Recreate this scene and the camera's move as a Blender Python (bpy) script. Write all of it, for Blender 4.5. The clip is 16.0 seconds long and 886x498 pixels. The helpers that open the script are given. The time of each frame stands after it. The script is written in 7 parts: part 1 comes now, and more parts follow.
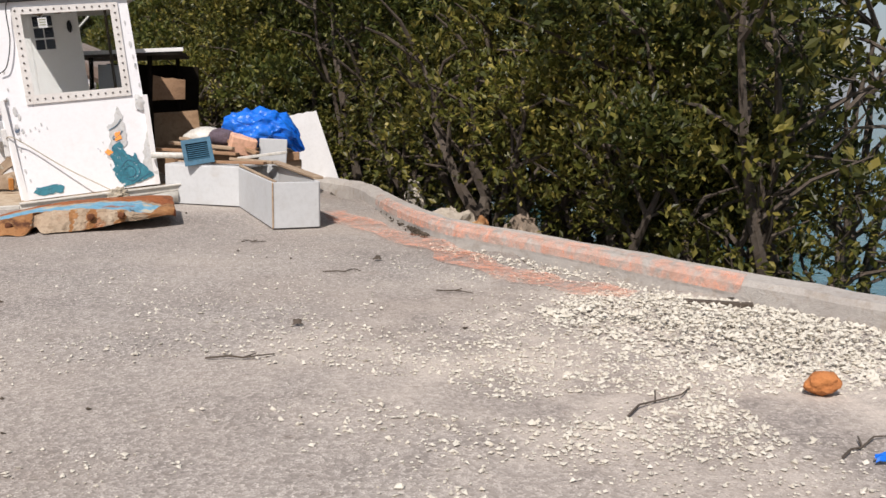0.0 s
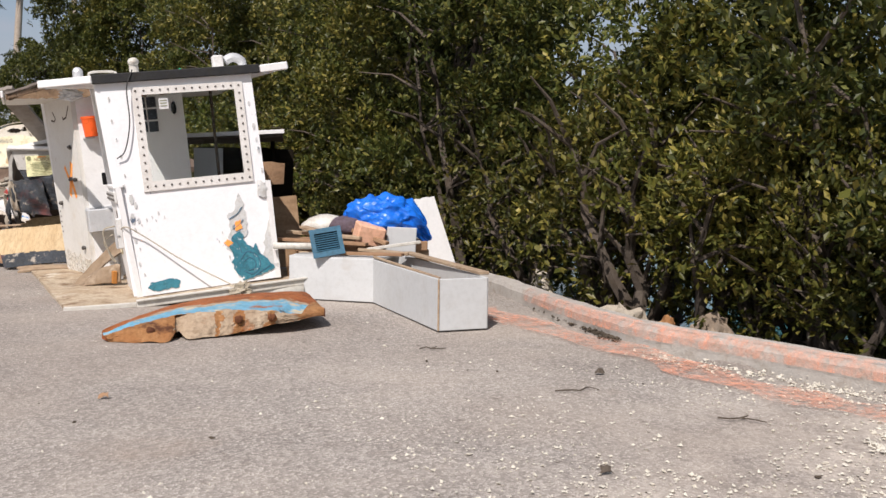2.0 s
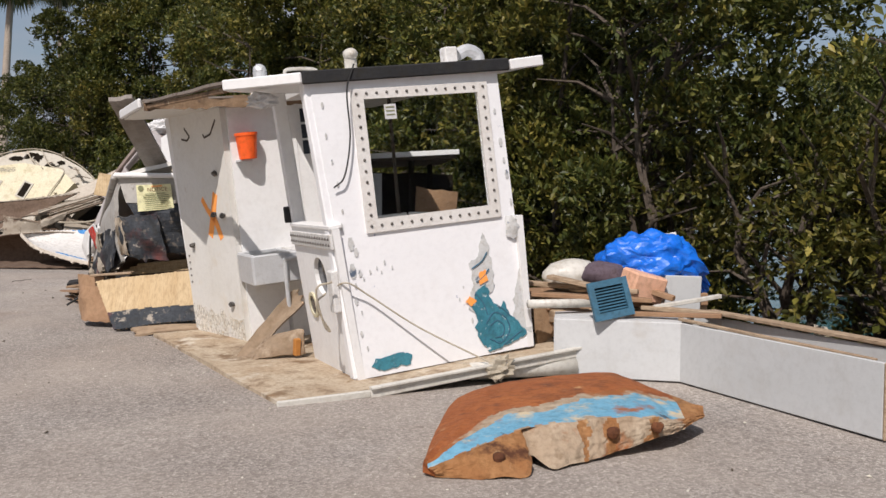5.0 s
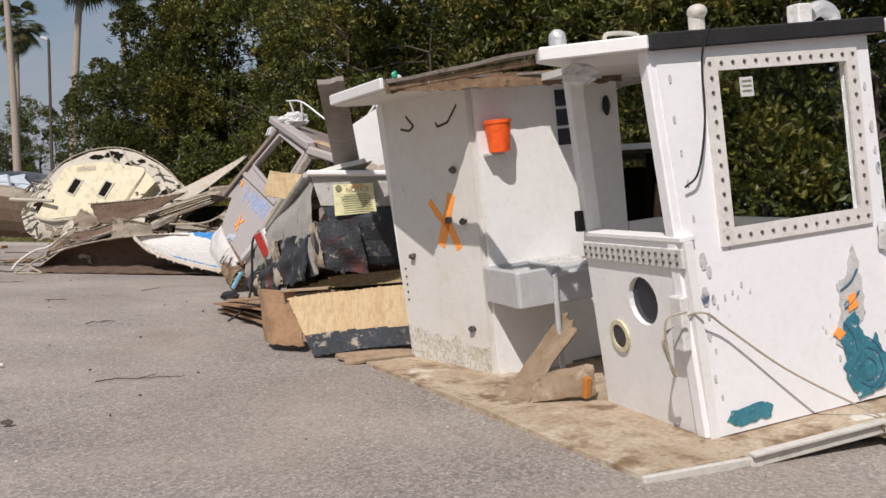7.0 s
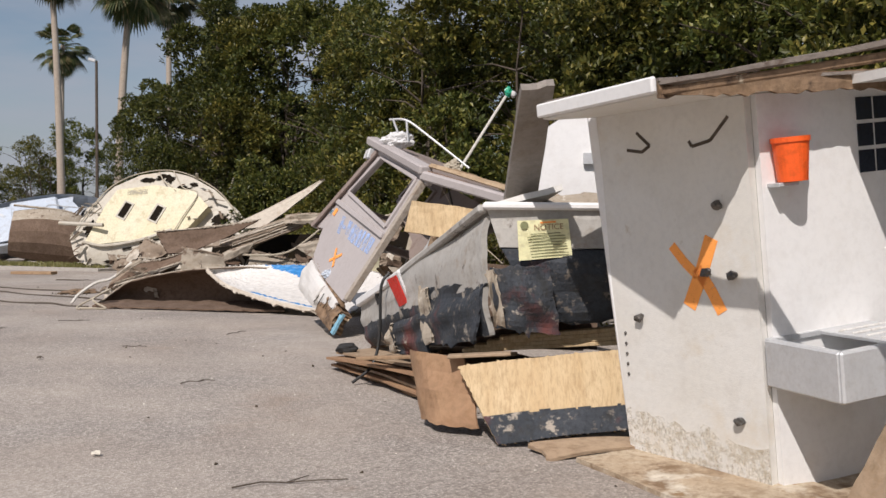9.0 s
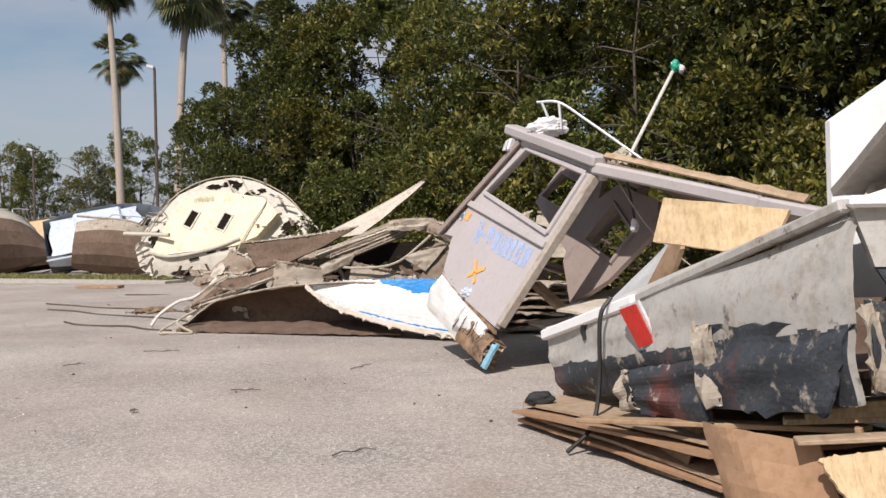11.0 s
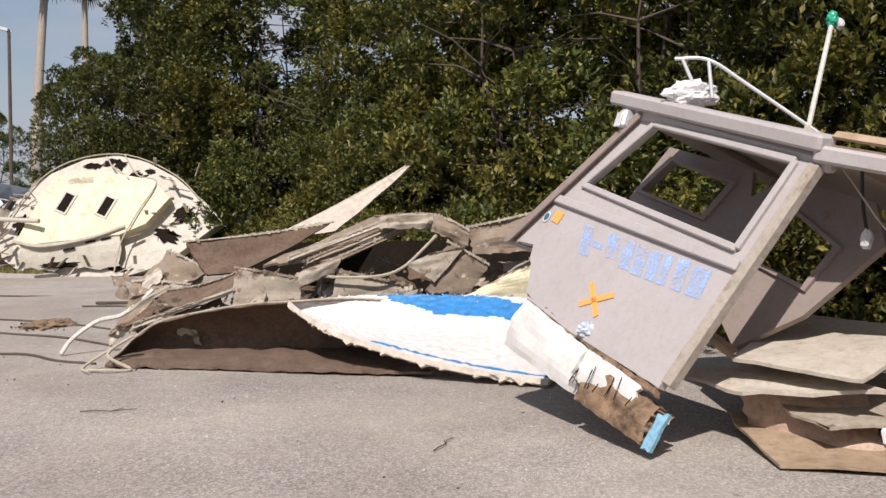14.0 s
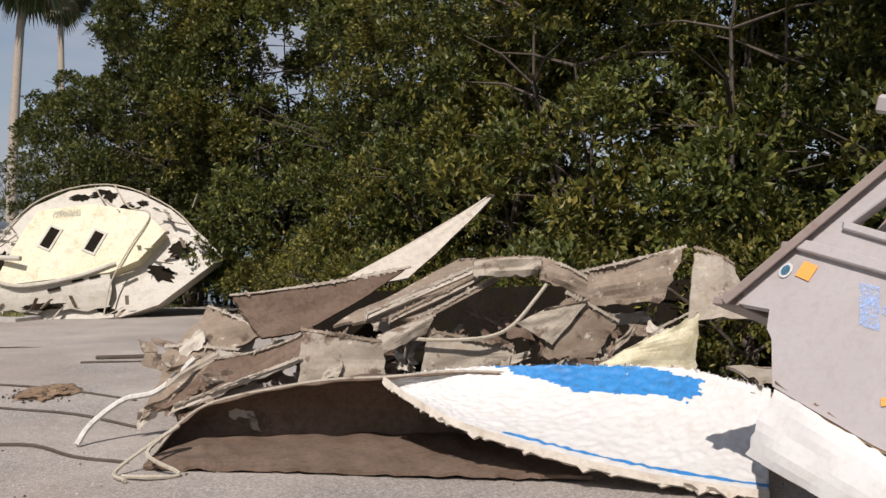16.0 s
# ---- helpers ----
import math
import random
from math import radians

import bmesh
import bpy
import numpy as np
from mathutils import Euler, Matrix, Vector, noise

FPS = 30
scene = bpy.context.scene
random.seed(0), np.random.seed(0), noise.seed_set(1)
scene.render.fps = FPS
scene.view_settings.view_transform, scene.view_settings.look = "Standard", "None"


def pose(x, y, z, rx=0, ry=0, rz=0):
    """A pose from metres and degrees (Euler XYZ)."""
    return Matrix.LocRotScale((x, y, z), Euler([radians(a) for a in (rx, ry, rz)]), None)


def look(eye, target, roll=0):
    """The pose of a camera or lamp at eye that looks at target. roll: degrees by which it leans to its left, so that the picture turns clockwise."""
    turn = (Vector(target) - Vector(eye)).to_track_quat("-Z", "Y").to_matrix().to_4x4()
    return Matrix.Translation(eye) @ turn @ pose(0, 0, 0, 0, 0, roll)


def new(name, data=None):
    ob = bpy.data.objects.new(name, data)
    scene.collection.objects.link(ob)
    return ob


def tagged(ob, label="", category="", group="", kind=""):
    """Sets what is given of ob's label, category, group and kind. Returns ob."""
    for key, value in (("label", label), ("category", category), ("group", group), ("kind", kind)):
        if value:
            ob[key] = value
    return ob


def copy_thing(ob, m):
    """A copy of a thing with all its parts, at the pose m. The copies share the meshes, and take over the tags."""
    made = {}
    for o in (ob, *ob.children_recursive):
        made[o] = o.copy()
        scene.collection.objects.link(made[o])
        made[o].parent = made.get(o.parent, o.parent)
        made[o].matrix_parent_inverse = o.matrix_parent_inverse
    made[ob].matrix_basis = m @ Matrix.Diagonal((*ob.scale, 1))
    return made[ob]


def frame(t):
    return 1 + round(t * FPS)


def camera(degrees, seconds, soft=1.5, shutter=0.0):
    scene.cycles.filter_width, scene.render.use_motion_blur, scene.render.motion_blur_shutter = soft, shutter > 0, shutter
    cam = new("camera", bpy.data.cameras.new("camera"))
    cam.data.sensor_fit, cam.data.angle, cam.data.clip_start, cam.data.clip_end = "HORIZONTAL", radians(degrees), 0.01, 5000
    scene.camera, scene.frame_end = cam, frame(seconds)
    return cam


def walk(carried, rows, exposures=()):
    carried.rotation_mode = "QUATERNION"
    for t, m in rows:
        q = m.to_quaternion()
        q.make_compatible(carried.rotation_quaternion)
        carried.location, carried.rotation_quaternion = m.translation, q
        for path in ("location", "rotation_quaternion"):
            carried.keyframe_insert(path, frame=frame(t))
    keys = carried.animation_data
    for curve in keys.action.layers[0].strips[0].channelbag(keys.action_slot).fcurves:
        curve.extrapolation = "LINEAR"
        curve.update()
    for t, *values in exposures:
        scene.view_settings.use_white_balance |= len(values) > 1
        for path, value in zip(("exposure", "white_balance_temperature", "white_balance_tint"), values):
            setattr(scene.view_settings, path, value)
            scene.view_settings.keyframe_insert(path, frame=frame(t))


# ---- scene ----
cam = camera(51.0, 16.0)
PATH = [
    (0, (-0.708, 1.528, 1.178), (-0.519, 3.492, 0.85), 0.9),
    (0.5, (-1.0, 1.768, 1.177), (-0.882, 3.746, 0.908), 0.9),
    (1, (-1.311, 2.057, 1.163), (-1.196, 4.042, 0.951), 0.6),
    (1.5, (-1.634, 2.321, 1.176), (-1.495, 4.308, 1.001), 0.6),
    (2, (-1.986, 2.579, 1.206), (-1.815, 4.565, 1.046), 0.7),
    (2.5, (-2.322, 2.902, 1.206), (-2.127, 4.887, 1.048), 0.9),
    (3, (-2.659, 3.289, 1.186), (-2.437, 5.271, 1.033), 1.0),
    (3.2, (-2.805, 3.44, 1.183), (-2.57, 5.421, 1.032), 1.0),
    (5.3, (-4.46, 5.431, 1.234), (-4.236, 7.416, 1.137), 0.1),
    (5.5, (-4.641, 5.585, 1.227), (-4.42, 7.571, 1.133), 0.1),
    (6, (-5.049, 5.953, 1.219), (-4.852, 7.941, 1.126), 0.1),
    (6.5, (-5.382, 6.378, 1.261), (-5.224, 8.368, 1.153), -0.2),
    (7, (-5.704, 6.757, 1.271), (-5.577, 8.75, 1.158), -0.2),
    (7.5, (-5.998, 7.143, 1.295), (-5.894, 9.137, 1.179), -0.5),
    (8, (-6.279, 7.566, 1.298), (-6.188, 9.562, 1.196), -0.2),
    (8.5, (-6.527, 8.034, 1.323), (-6.449, 10.031, 1.24), 0.0),
    (9, (-6.759, 8.506, 1.365), (-6.7, 10.505, 1.305), 0.3),
    (9.5, (-7.036, 8.991, 1.38), (-6.995, 10.99, 1.34), 0.3),
    (9.7, (-7.127, 9.204, 1.358), (-7.103, 11.204, 1.329), 0.1),
    (11.8, (-8.407, 11.425, 1.464), (-8.464, 13.422, 1.369), -1.0),
    (12, (-8.539, 11.592, 1.482), (-8.59, 13.588, 1.376), -1.0),
    (12.5, (-8.883, 12.109, 1.492), (-8.88, 14.106, 1.38), -0.5),
    (13, (-9.175, 12.659, 1.498), (-9.094, 14.654, 1.389), -0.2),
    (13.5, (-9.419, 13.214, 1.523), (-9.259, 15.205, 1.425), -0.1),
    (14, (-9.673, 13.773, 1.547), (-9.423, 15.755, 1.46), 0.1),
    (14.5, (-9.88, 14.335, 1.598), (-9.549, 16.306, 1.521), 0.1),
    (15, (-10.114, 14.886, 1.605), (-9.724, 16.847, 1.554), 0.3),
    (15.5, (-10.376, 15.501, 1.663), (-9.995, 17.464, 1.625), -0.2),
    (16, (-10.686, 16.114, 1.689), (-10.38, 18.09, 1.662), -0.3),
]
walk(cam, [(t, look(eye, target, roll)) for t, eye, target, roll in PATH],
     exposures=[(0, 0.10), (0.5, 0.20), (1.5, 0.18), (3, 0.10), (5.5, -0.12), (6.5, -0.18), (7.2, -0.14), (8, -0.06), (9, -0.05), (12, 0.33), (14, 0.20), (16, 0.05)])

# ---- world and sun ----
SUN_DIR = Vector((-0.25, -0.62, 0.74)).normalized()
world = bpy.data.worlds.new("sky")
scene.world = world
world.use_nodes = True
wn, wl = world.node_tree.nodes, world.node_tree.links
wbg = wn["Background"]
sky = wn.new("ShaderNodeTexSky")
sky.sky_type, sky.sun_disc = "NISHITA", False
sky.sun_elevation = math.asin(SUN_DIR.z)
sky.sun_rotation = math.atan2(SUN_DIR.x, SUN_DIR.y)
sky.air_density, sky.dust_density = 1.0, 1.6
wco = wn.new("ShaderNodeTexCoord")
wmap = wn.new("ShaderNodeMapping")
wmap.inputs["Scale"].default_value = (1.6, 1.6, 6.0)
wno = wn.new("ShaderNodeTexNoise")
wno.inputs["Scale"].default_value, wno.inputs["Detail"].default_value, wno.inputs["Roughness"].default_value = 1.5, 7.0, 0.55
wr = wn.new("ShaderNodeValToRGB")
wr.color_ramp.elements[0].position, wr.color_ramp.elements[1].position = 0.34, 0.66
wmix = wn.new("ShaderNodeMixRGB")
wmix.inputs[2].default_value = (4.6, 4.8, 5.6, 1)
wl.new(wco.outputs["Generated"], wmap.inputs["Vector"])
wl.new(wmap.outputs[0], wno.inputs["Vector"])
wl.new(wno.outputs["Fac"], wr.inputs[0])
wl.new(wr.outputs[0], wmix.inputs[0])
wl.new(sky.outputs[0], wmix.inputs[1])
wl.new(wmix.outputs[0], wbg.inputs["Color"])
wbg.inputs["Strength"].default_value = 0.085
sun = new("sun", bpy.data.lights.new("sun", "SUN"))
sun.data.energy, sun.data.angle, sun.data.color = 4.6, radians(0.5), (1.0, 0.925, 0.885)
sun.matrix_world = look(SUN_DIR * 50, (0, 0, 0))


# ---- materials ----
def nodes_of(name):
    m = bpy.data.materials.new(name)
    m.use_nodes = True
    return m, m.node_tree.nodes, m.node_tree.links, m.node_tree.nodes["Principled BSDF"]


def noise_node(n, l, co, scale, detail=5.0, rough=0.6):
    t = n.new("ShaderNodeTexNoise")
    t.inputs["Scale"].default_value, t.inputs["Detail"].default_value, t.inputs["Roughness"].default_value = scale, detail, rough
    l.new(co, t.inputs["Vector"])
    return t.outputs["Fac"]


def ramp(n, l, fac, a, b, ca=(0, 0, 0, 1), cb=(1, 1, 1, 1)):
    r = n.new("ShaderNodeValToRGB")
    r.color_ramp.elements[0].position, r.color_ramp.elements[1].position = a, b
    r.color_ramp.elements[0].color, r.color_ramp.elements[1].color = ca, cb
    l.new(fac, r.inputs[0])
    return r.outputs[0]


def mix(n, l, fac, a, b, mode="MIX"):
    m = n.new("ShaderNodeMixRGB")
    m.blend_type = mode
    for i, v in ((0, fac), (1, a), (2, b)):
        if isinstance(v, (int, float)):
            m.inputs[i].default_value = v
        elif isinstance(v, tuple):
            m.inputs[i].default_value = (*v[:3], 1)
        else:
            l.new(v, m.inputs[i])
    return m.outputs[0]


def surf(name, c1, c2, rough=0.6, grain=30.0, patch=2.5, bump=0.15, stains=(), metal=0.0, stretch=(1, 1, 1), spec=0.4, wear=0.5):
    """A worn surface: two colours mixed at two scales, stains as (colour, scale, from, to) with a shape of their own, fine relief."""
    m, n, l, b = nodes_of(name)
    tc = n.new("ShaderNodeTexCoord")
    mp = n.new("ShaderNodeMapping")
    mp.inputs["Scale"].default_value = stretch
    l.new(tc.outputs["Object"], mp.inputs["Vector"])
    co = mp.outputs[0]
    big, fine = noise_node(n, l, co, patch), noise_node(n, l, co, grain, 6.0, 0.7)
    col = mix(n, l, ramp(n, l, big, 0.3, 0.7), c1, c2)
    dark = tuple(x * 0.72 for x in c1)
    col = mix(n, l, mix(n, l, 1.0, ramp(n, l, fine, 0.46, 0.74), (min(1, 0.1 + 2 * wear),) * 3, "MULTIPLY"), col, dark)
    grime = mix(n, l, 1.0, ramp(n, l, noise_node(n, l, co, patch * 3.3, 8.0, 0.72), 0.50, 0.66), (wear, wear, wear), "MULTIPLY")
    col = mix(n, l, grime, col, (c1[0] * 0.50 + 0.015, c1[1] * 0.43 + 0.01, c1[2] * 0.36))
    for k, (sc, scale, lo, hi) in enumerate(stains):
        off = n.new("ShaderNodeMapping")
        off.inputs["Location"].default_value = (3.1 * k + 1.7, 5.3 * k, 2.2 * k)
        l.new(co, off.inputs["Vector"])
        col = mix(n, l, ramp(n, l, noise_node(n, l, off.outputs[0], scale, 7.0, 0.65), lo, hi), col, sc)
    l.new(col, b.inputs["Base Color"])
    b.inputs["Metallic"].default_value = metal
    b.inputs["Specular IOR Level"].default_value = spec
    rr = n.new("ShaderNodeMapRange")
    rr.inputs["To Min"].default_value, rr.inputs["To Max"].default_value = max(0.05, rough - 0.12), min(1.0, rough + 0.15)
    l.new(fine, rr.inputs["Value"])
    l.new(rr.outputs[0], b.inputs["Roughness"])
    bp = n.new("ShaderNodeBump")
    bp.inputs["Strength"].default_value, bp.inputs["Distance"].default_value = min(1.0, bump * 2.5), 0.01
    l.new(fine, bp.inputs["Height"])
    l.new(bp.outputs[0], b.inputs["Normal"])
    return m


def asphalt():
    m, n, l, b = nodes_of("pale_asphalt")
    co = n.new("ShaderNodeTexCoord").outputs["Object"]
    v = n.new("ShaderNodeTexVoronoi")
    v.inputs["Scale"].default_value = 65.0
    l.new(co, v.inputs["Vector"])
    grit = mix(n, l, ramp(n, l, v.outputs["Color"], 0.2, 0.95), (0.21, 0.19, 0.17), (0.66, 0.605, 0.55))
    fine = noise_node(n, l, co, 140.0, 3.0, 0.7)
    col = mix(n, l, ramp(n, l, fine, 0.40, 0.62), grit, (0.23, 0.205, 0.185))
    big = noise_node(n, l, co, 0.7, 6.0, 0.6)
    col = mix(n, l, ramp(n, l, big, 0.35, 0.75), col, mix(n, l, 0.5, col, (0.52, 0.45, 0.38)))
    mid = noise_node(n, l, co, 4.0, 6.0, 0.65)
    col = mix(n, l, ramp(n, l, mid, 0.60, 0.80), col, mix(n, l, 0.45, col, (0.24, 0.185, 0.14)))
    # crumbs of pale shell trodden into the surface
    v2 = n.new("ShaderNodeTexVoronoi")
    v2.inputs["Scale"].default_value = 22.0
    l.new(co, v2.inputs["Vector"])
    shell = ramp(n, l, v2.outputs["Distance"], 0.10, 0.16, (1, 1, 1, 1), (0, 0, 0, 1))
    where = ramp(n, l, noise_node(n, l, co, 0.9, 4.0, 0.6), 0.50, 0.68)
    shell = mix(n, l, 1.0, shell, where, "MULTIPLY")
    col = mix(n, l, shell, col, (0.62, 0.58, 0.50))
    # pale dust of crushed shell round the heap by the kerb
    far = n.new("ShaderNodeVectorMath")
    far.operation = "DISTANCE"
    far.inputs[1].default_value = (0.95, 5.6, 0.0)
    l.new(co, far.inputs[0])
    near = n.new("ShaderNodeMapRange")
    near.inputs["From Min"].default_value, near.inputs["From Max"].default_value = 0.7, 2.6
    near.inputs["To Min"].default_value, near.inputs["To Max"].default_value = 1.0, 0.0
    l.new(far.outputs["Value"], near.inputs["Value"])
    dust = mix(n, l, 1.0, near.outputs[0], ramp(n, l, noise_node(n, l, co, 1.7, 8.0, 0.72), 0.40, 0.60), "MULTIPLY")
    col = mix(n, l, dust, col, mix(n, l, 0.62, col, (0.74, 0.66, 0.57)))
    # reddish mud film
    mud = ramp(n, l, noise_node(n, l, co, 0.55, 5.0, 0.7), 0.60, 0.78)
    col = mix(n, l, mix(n, l, 1.0, mud, (0.35, 0.35, 0.35), "MULTIPLY"), col, (0.30, 0.20, 0.13))
    track = ramp(n, l, noise_node(n, l, co, 0.28, 7.0, 0.62), 0.42, 0.60)
    col = mix(n, l, track, col, mix(n, l, 1.0, col, (0.84, 0.82, 0.81), "MULTIPLY"))
    spots = ramp(n, l, noise_node(n, l, co, 9.0, 5.0, 0.7), 0.62, 0.72)
    col = mix(n, l, spots, col, mix(n, l, 1.0, col, (0.62, 0.58, 0.55), "MULTIPLY"))
    l.new(col, b.inputs["Base Color"])
    b.inputs["Roughness"].default_value = 0.93
    b.inputs["Specular IOR Level"].default_value = 0.25
    bp = n.new("ShaderNodeBump")
    bp.inputs["Strength"].default_value, bp.inputs["Distance"].default_value = 0.6, 0.012
    l.new(mix(n, l, 0.5, v.outputs["Distance"], fine), bp.inputs["Height"])
    l.new(bp.outputs[0], b.inputs["Normal"])
    return m


def leaf_mat(name, c1, c2, c3):
    m, n, l, b = nodes_of(name)
    g = n.new("ShaderNodeNewGeometry")
    o = n.new("ShaderNodeObjectInfo")
    r = n.new("ShaderNodeValToRGB")
    e = r.color_ramp.elements
    e[0].color, e[1].color = (*c1, 1), (*c3, 1)
    e[1].position = 1.0
    k = e.new(0.6)
    k.color = (*c2, 1)
    l.new(g.outputs["Random Per Island"], r.inputs[0])
    hs = n.new("ShaderNodeHueSaturation")
    mr = n.new("ShaderNodeMapRange")
    mr.inputs["To Min"].default_value, mr.inputs["To Max"].default_value = 0.70, 1.40
    l.new(o.outputs["Random"], mr.inputs["Value"])
    l.new(mr.outputs[0], hs.inputs["Value"])
    l.new(r.outputs[0], hs.inputs["Color"])
    l.new(hs.outputs[0], b.inputs["Base Color"])
    b.inputs["Roughness"].default_value = 0.45
    b.inputs["Specular IOR Level"].default_value = 0.35
    tr = n.new("ShaderNodeBsdfTranslucent")
    l.new(hs.outputs[0], tr.inputs["Color"])
    ms = n.new("ShaderNodeMixShader")
    ms.inputs[0].default_value = 0.30
    out = n["Material Output"]
    l.new(b.outputs[0], ms.inputs[1])
    l.new(tr.outputs[0], ms.inputs[2])
    l.new(ms.outputs[0], out.inputs["Surface"])
    return m


def glassy(name, tint=(0.9, 0.93, 0.92)):
    m, n, l, b = nodes_of(name)
    b.inputs["Base Color"].default_value = (*tint, 1)
    b.inputs["Roughness"].default_value = 0.04
    b.inputs["Transmission Weight"].default_value = 1.0
    b.inputs["IOR"].default_value = 1.1
    return m


def spray(name, colour, scale=9.0, lo=0.42, hi=0.6):
    """Sprayed paint with thin, speckled cover."""
    m, n, l, b = nodes_of(name)
    co = n.new("ShaderNodeTexCoord").outputs["Object"]
    f = mix(n, l, 0.5, noise_node(n, l, co, scale, 6.0, 0.7), noise_node(n, l, co, scale * 9, 3.0, 0.7))
    l.new(ramp(n, l, f, lo, hi), b.inputs["Alpha"])
    b.inputs["Base Color"].default_value = (*colour, 1)
    b.inputs["Roughness"].default_value = 0.8
    return m


M_ASPHALT = asphalt()
M_SOIL = surf("dark_leaf_litter", (0.05, 0.038, 0.026), (0.11, 0.085, 0.06), 0.95, 40, 2.5, 0.5)
M_CONC = surf("kerb_concrete", (0.46, 0.43, 0.39), (0.36, 0.33, 0.30), 0.9, 45, 3, 0.3, (((0.20, 0.18, 0.16), 6, 0.62, 0.8),))
M_ORANGE = spray("orange_spray", (0.90, 0.38, 0.23), 2.6, 0.43, 0.78)
M_ORANGE_K = spray("faded_orange_spray", (0.90, 0.38, 0.23), 1.3, 0.42, 0.78)
M_ORANGE_D = spray("orange_mark", (0.95, 0.36, 0.08), 30.0, 0.22, 0.45)
M_BLUE_SPRAY = spray("pale_blue_spray", (0.42, 0.56, 0.86), 7.0, 0.42, 0.66)
M_SHELL = surf("crushed_shell", (0.72, 0.68, 0.59), (0.58, 0.54, 0.45), 0.9, 60, 8, 0.3)
M_BRICK = surf("orange_brick", (0.55, 0.22, 0.07), (0.42, 0.15, 0.05), 0.9, 60, 8, 0.4)
M_WHITE = surf("chalky_white_paint", (0.80, 0.795, 0.785), (0.76, 0.755, 0.745), 0.55, 25, 1.6, 0.06, (((0.60, 0.55, 0.46), 1.6, 0.60, 0.84),), wear=0.10)
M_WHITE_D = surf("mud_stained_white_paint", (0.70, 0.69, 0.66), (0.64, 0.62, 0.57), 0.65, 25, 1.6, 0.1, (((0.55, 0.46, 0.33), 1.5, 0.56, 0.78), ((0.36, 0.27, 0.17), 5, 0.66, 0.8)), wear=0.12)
M_PEEL = surf("peeling_white_paint", (0.83, 0.83, 0.84), (0.80, 0.80, 0.81), 0.5, 25, 1.6, 0.06, (((0.36, 0.38, 0.48), 9, 0.68, 0.71),), wear=0.07)
M_DECK = surf("muddy_deck", (0.40, 0.30, 0.20), (0.53, 0.45, 0.34), 0.85, 30, 2.0, 0.3, (((0.20, 0.13, 0.075), 3.2, 0.52, 0.62), ((0.62, 0.56, 0.46), 2.4, 0.58, 0.70), ((0.26, 0.17, 0.09), 11, 0.60, 0.68)))
M_BLACK = surf("black_rubber", (0.012, 0.012, 0.014), (0.03, 0.03, 0.03), 0.7, 40, 5, 0.15)
M_DARKGLASS = surf("dark_pane", (0.02, 0.025, 0.04), (0.03, 0.035, 0.05), 0.15, 40, 5, 0.0)
M_STEEL = surf("dull_steel", (0.60, 0.61, 0.62), (0.52, 0.53, 0.54), 0.5, 50, 6, 0.05, metal=0.35, wear=0.2)
M_ALU = surf("bolted_grey_frame", (0.70, 0.69, 0.67), (0.60, 0.59, 0.57), 0.55, 50, 6, 0.15, (((0.30, 0.27, 0.24), 14, 0.6, 0.75),), metal=0.0)
M_FRAME = surf("pale_window_frame", (0.72, 0.70, 0.67), (0.64, 0.61, 0.57), 0.6, 40, 5, 0.12, (((0.42, 0.37, 0.31), 9, 0.62, 0.74),), wear=0.2)
M_BOLT = surf("bolt_head", (0.10, 0.10, 0.10), (0.16, 0.14, 0.12), 0.5, 50, 9, 0.1, metal=0.5)
M_BUCKET = surf("orange_plastic", (0.90, 0.13, 0.02), (0.84, 0.11, 0.02), 0.4, 20, 4, 0.02)
M_CARD2 = surf("muddy_curled_board", (0.30, 0.225, 0.155), (0.24, 0.17, 0.11), 0.85, 25, 4, 0.25, (((0.42, 0.34, 0.25), 5, 0.58, 0.70), ((0.14, 0.09, 0.055), 7, 0.62, 0.72)))
M_ORANGEWOOD = surf("orange_stained_wood", (0.50, 0.22, 0.05), (0.42, 0.17, 0.04), 0.7, 20, 5, 0.15)
M_SKIN = surf("weathered_roof_skin", (0.27, 0.235, 0.205), (0.20, 0.165, 0.14), 0.9, 25, 3, 0.35, (((0.09, 0.05, 0.03), 4, 0.56, 0.66), ((0.46, 0.43, 0.39), 7, 0.62, 0.72)))
M_RUST = surf("rusty_slab_top", (0.27, 0.075, 0.02), (0.36, 0.12, 0.035), 0.9, 25, 2.2, 0.35, (((0.10, 0.035, 0.015), 3.5, 0.55, 0.72), ((0.60, 0.38, 0.19), 6.0, 0.62, 0.70), ((0.16, 0.05, 0.018), 9.0, 0.58, 0.68)))
M_SLAB = surf("eroded_slab_edge", (0.33, 0.24, 0.16), (0.46, 0.37, 0.27), 0.95, 22, 5, 0.6, (((0.28, 0.095, 0.025), 3.0, 0.48, 0.58), ((0.09, 0.045, 0.022), 6, 0.62, 0.72)))
M_RUSTBOLT = surf("rusted_bolt", (0.09, 0.032, 0.014), (0.17, 0.06, 0.022), 0.9, 40, 8, 0.4)
M_SLAB_R = surf("rust_soaked_slab_edge", (0.27, 0.115, 0.04), (0.36, 0.19, 0.08), 0.95, 22, 5, 0.6, (((0.48, 0.34, 0.19), 5, 0.60, 0.68), ((0.08, 0.03, 0.013), 5, 0.56, 0.66)))
M_SKYBLUE = surf("faded_blue_paint", (0.13, 0.33, 0.47), (0.18, 0.39, 0.52), 0.75, 25, 3, 0.2, (((0.52, 0.43, 0.29), 5, 0.52, 0.62), ((0.04, 0.04, 0.045), 6, 0.60, 0.68), ((0.30, 0.10, 0.03), 4, 0.60, 0.70)))
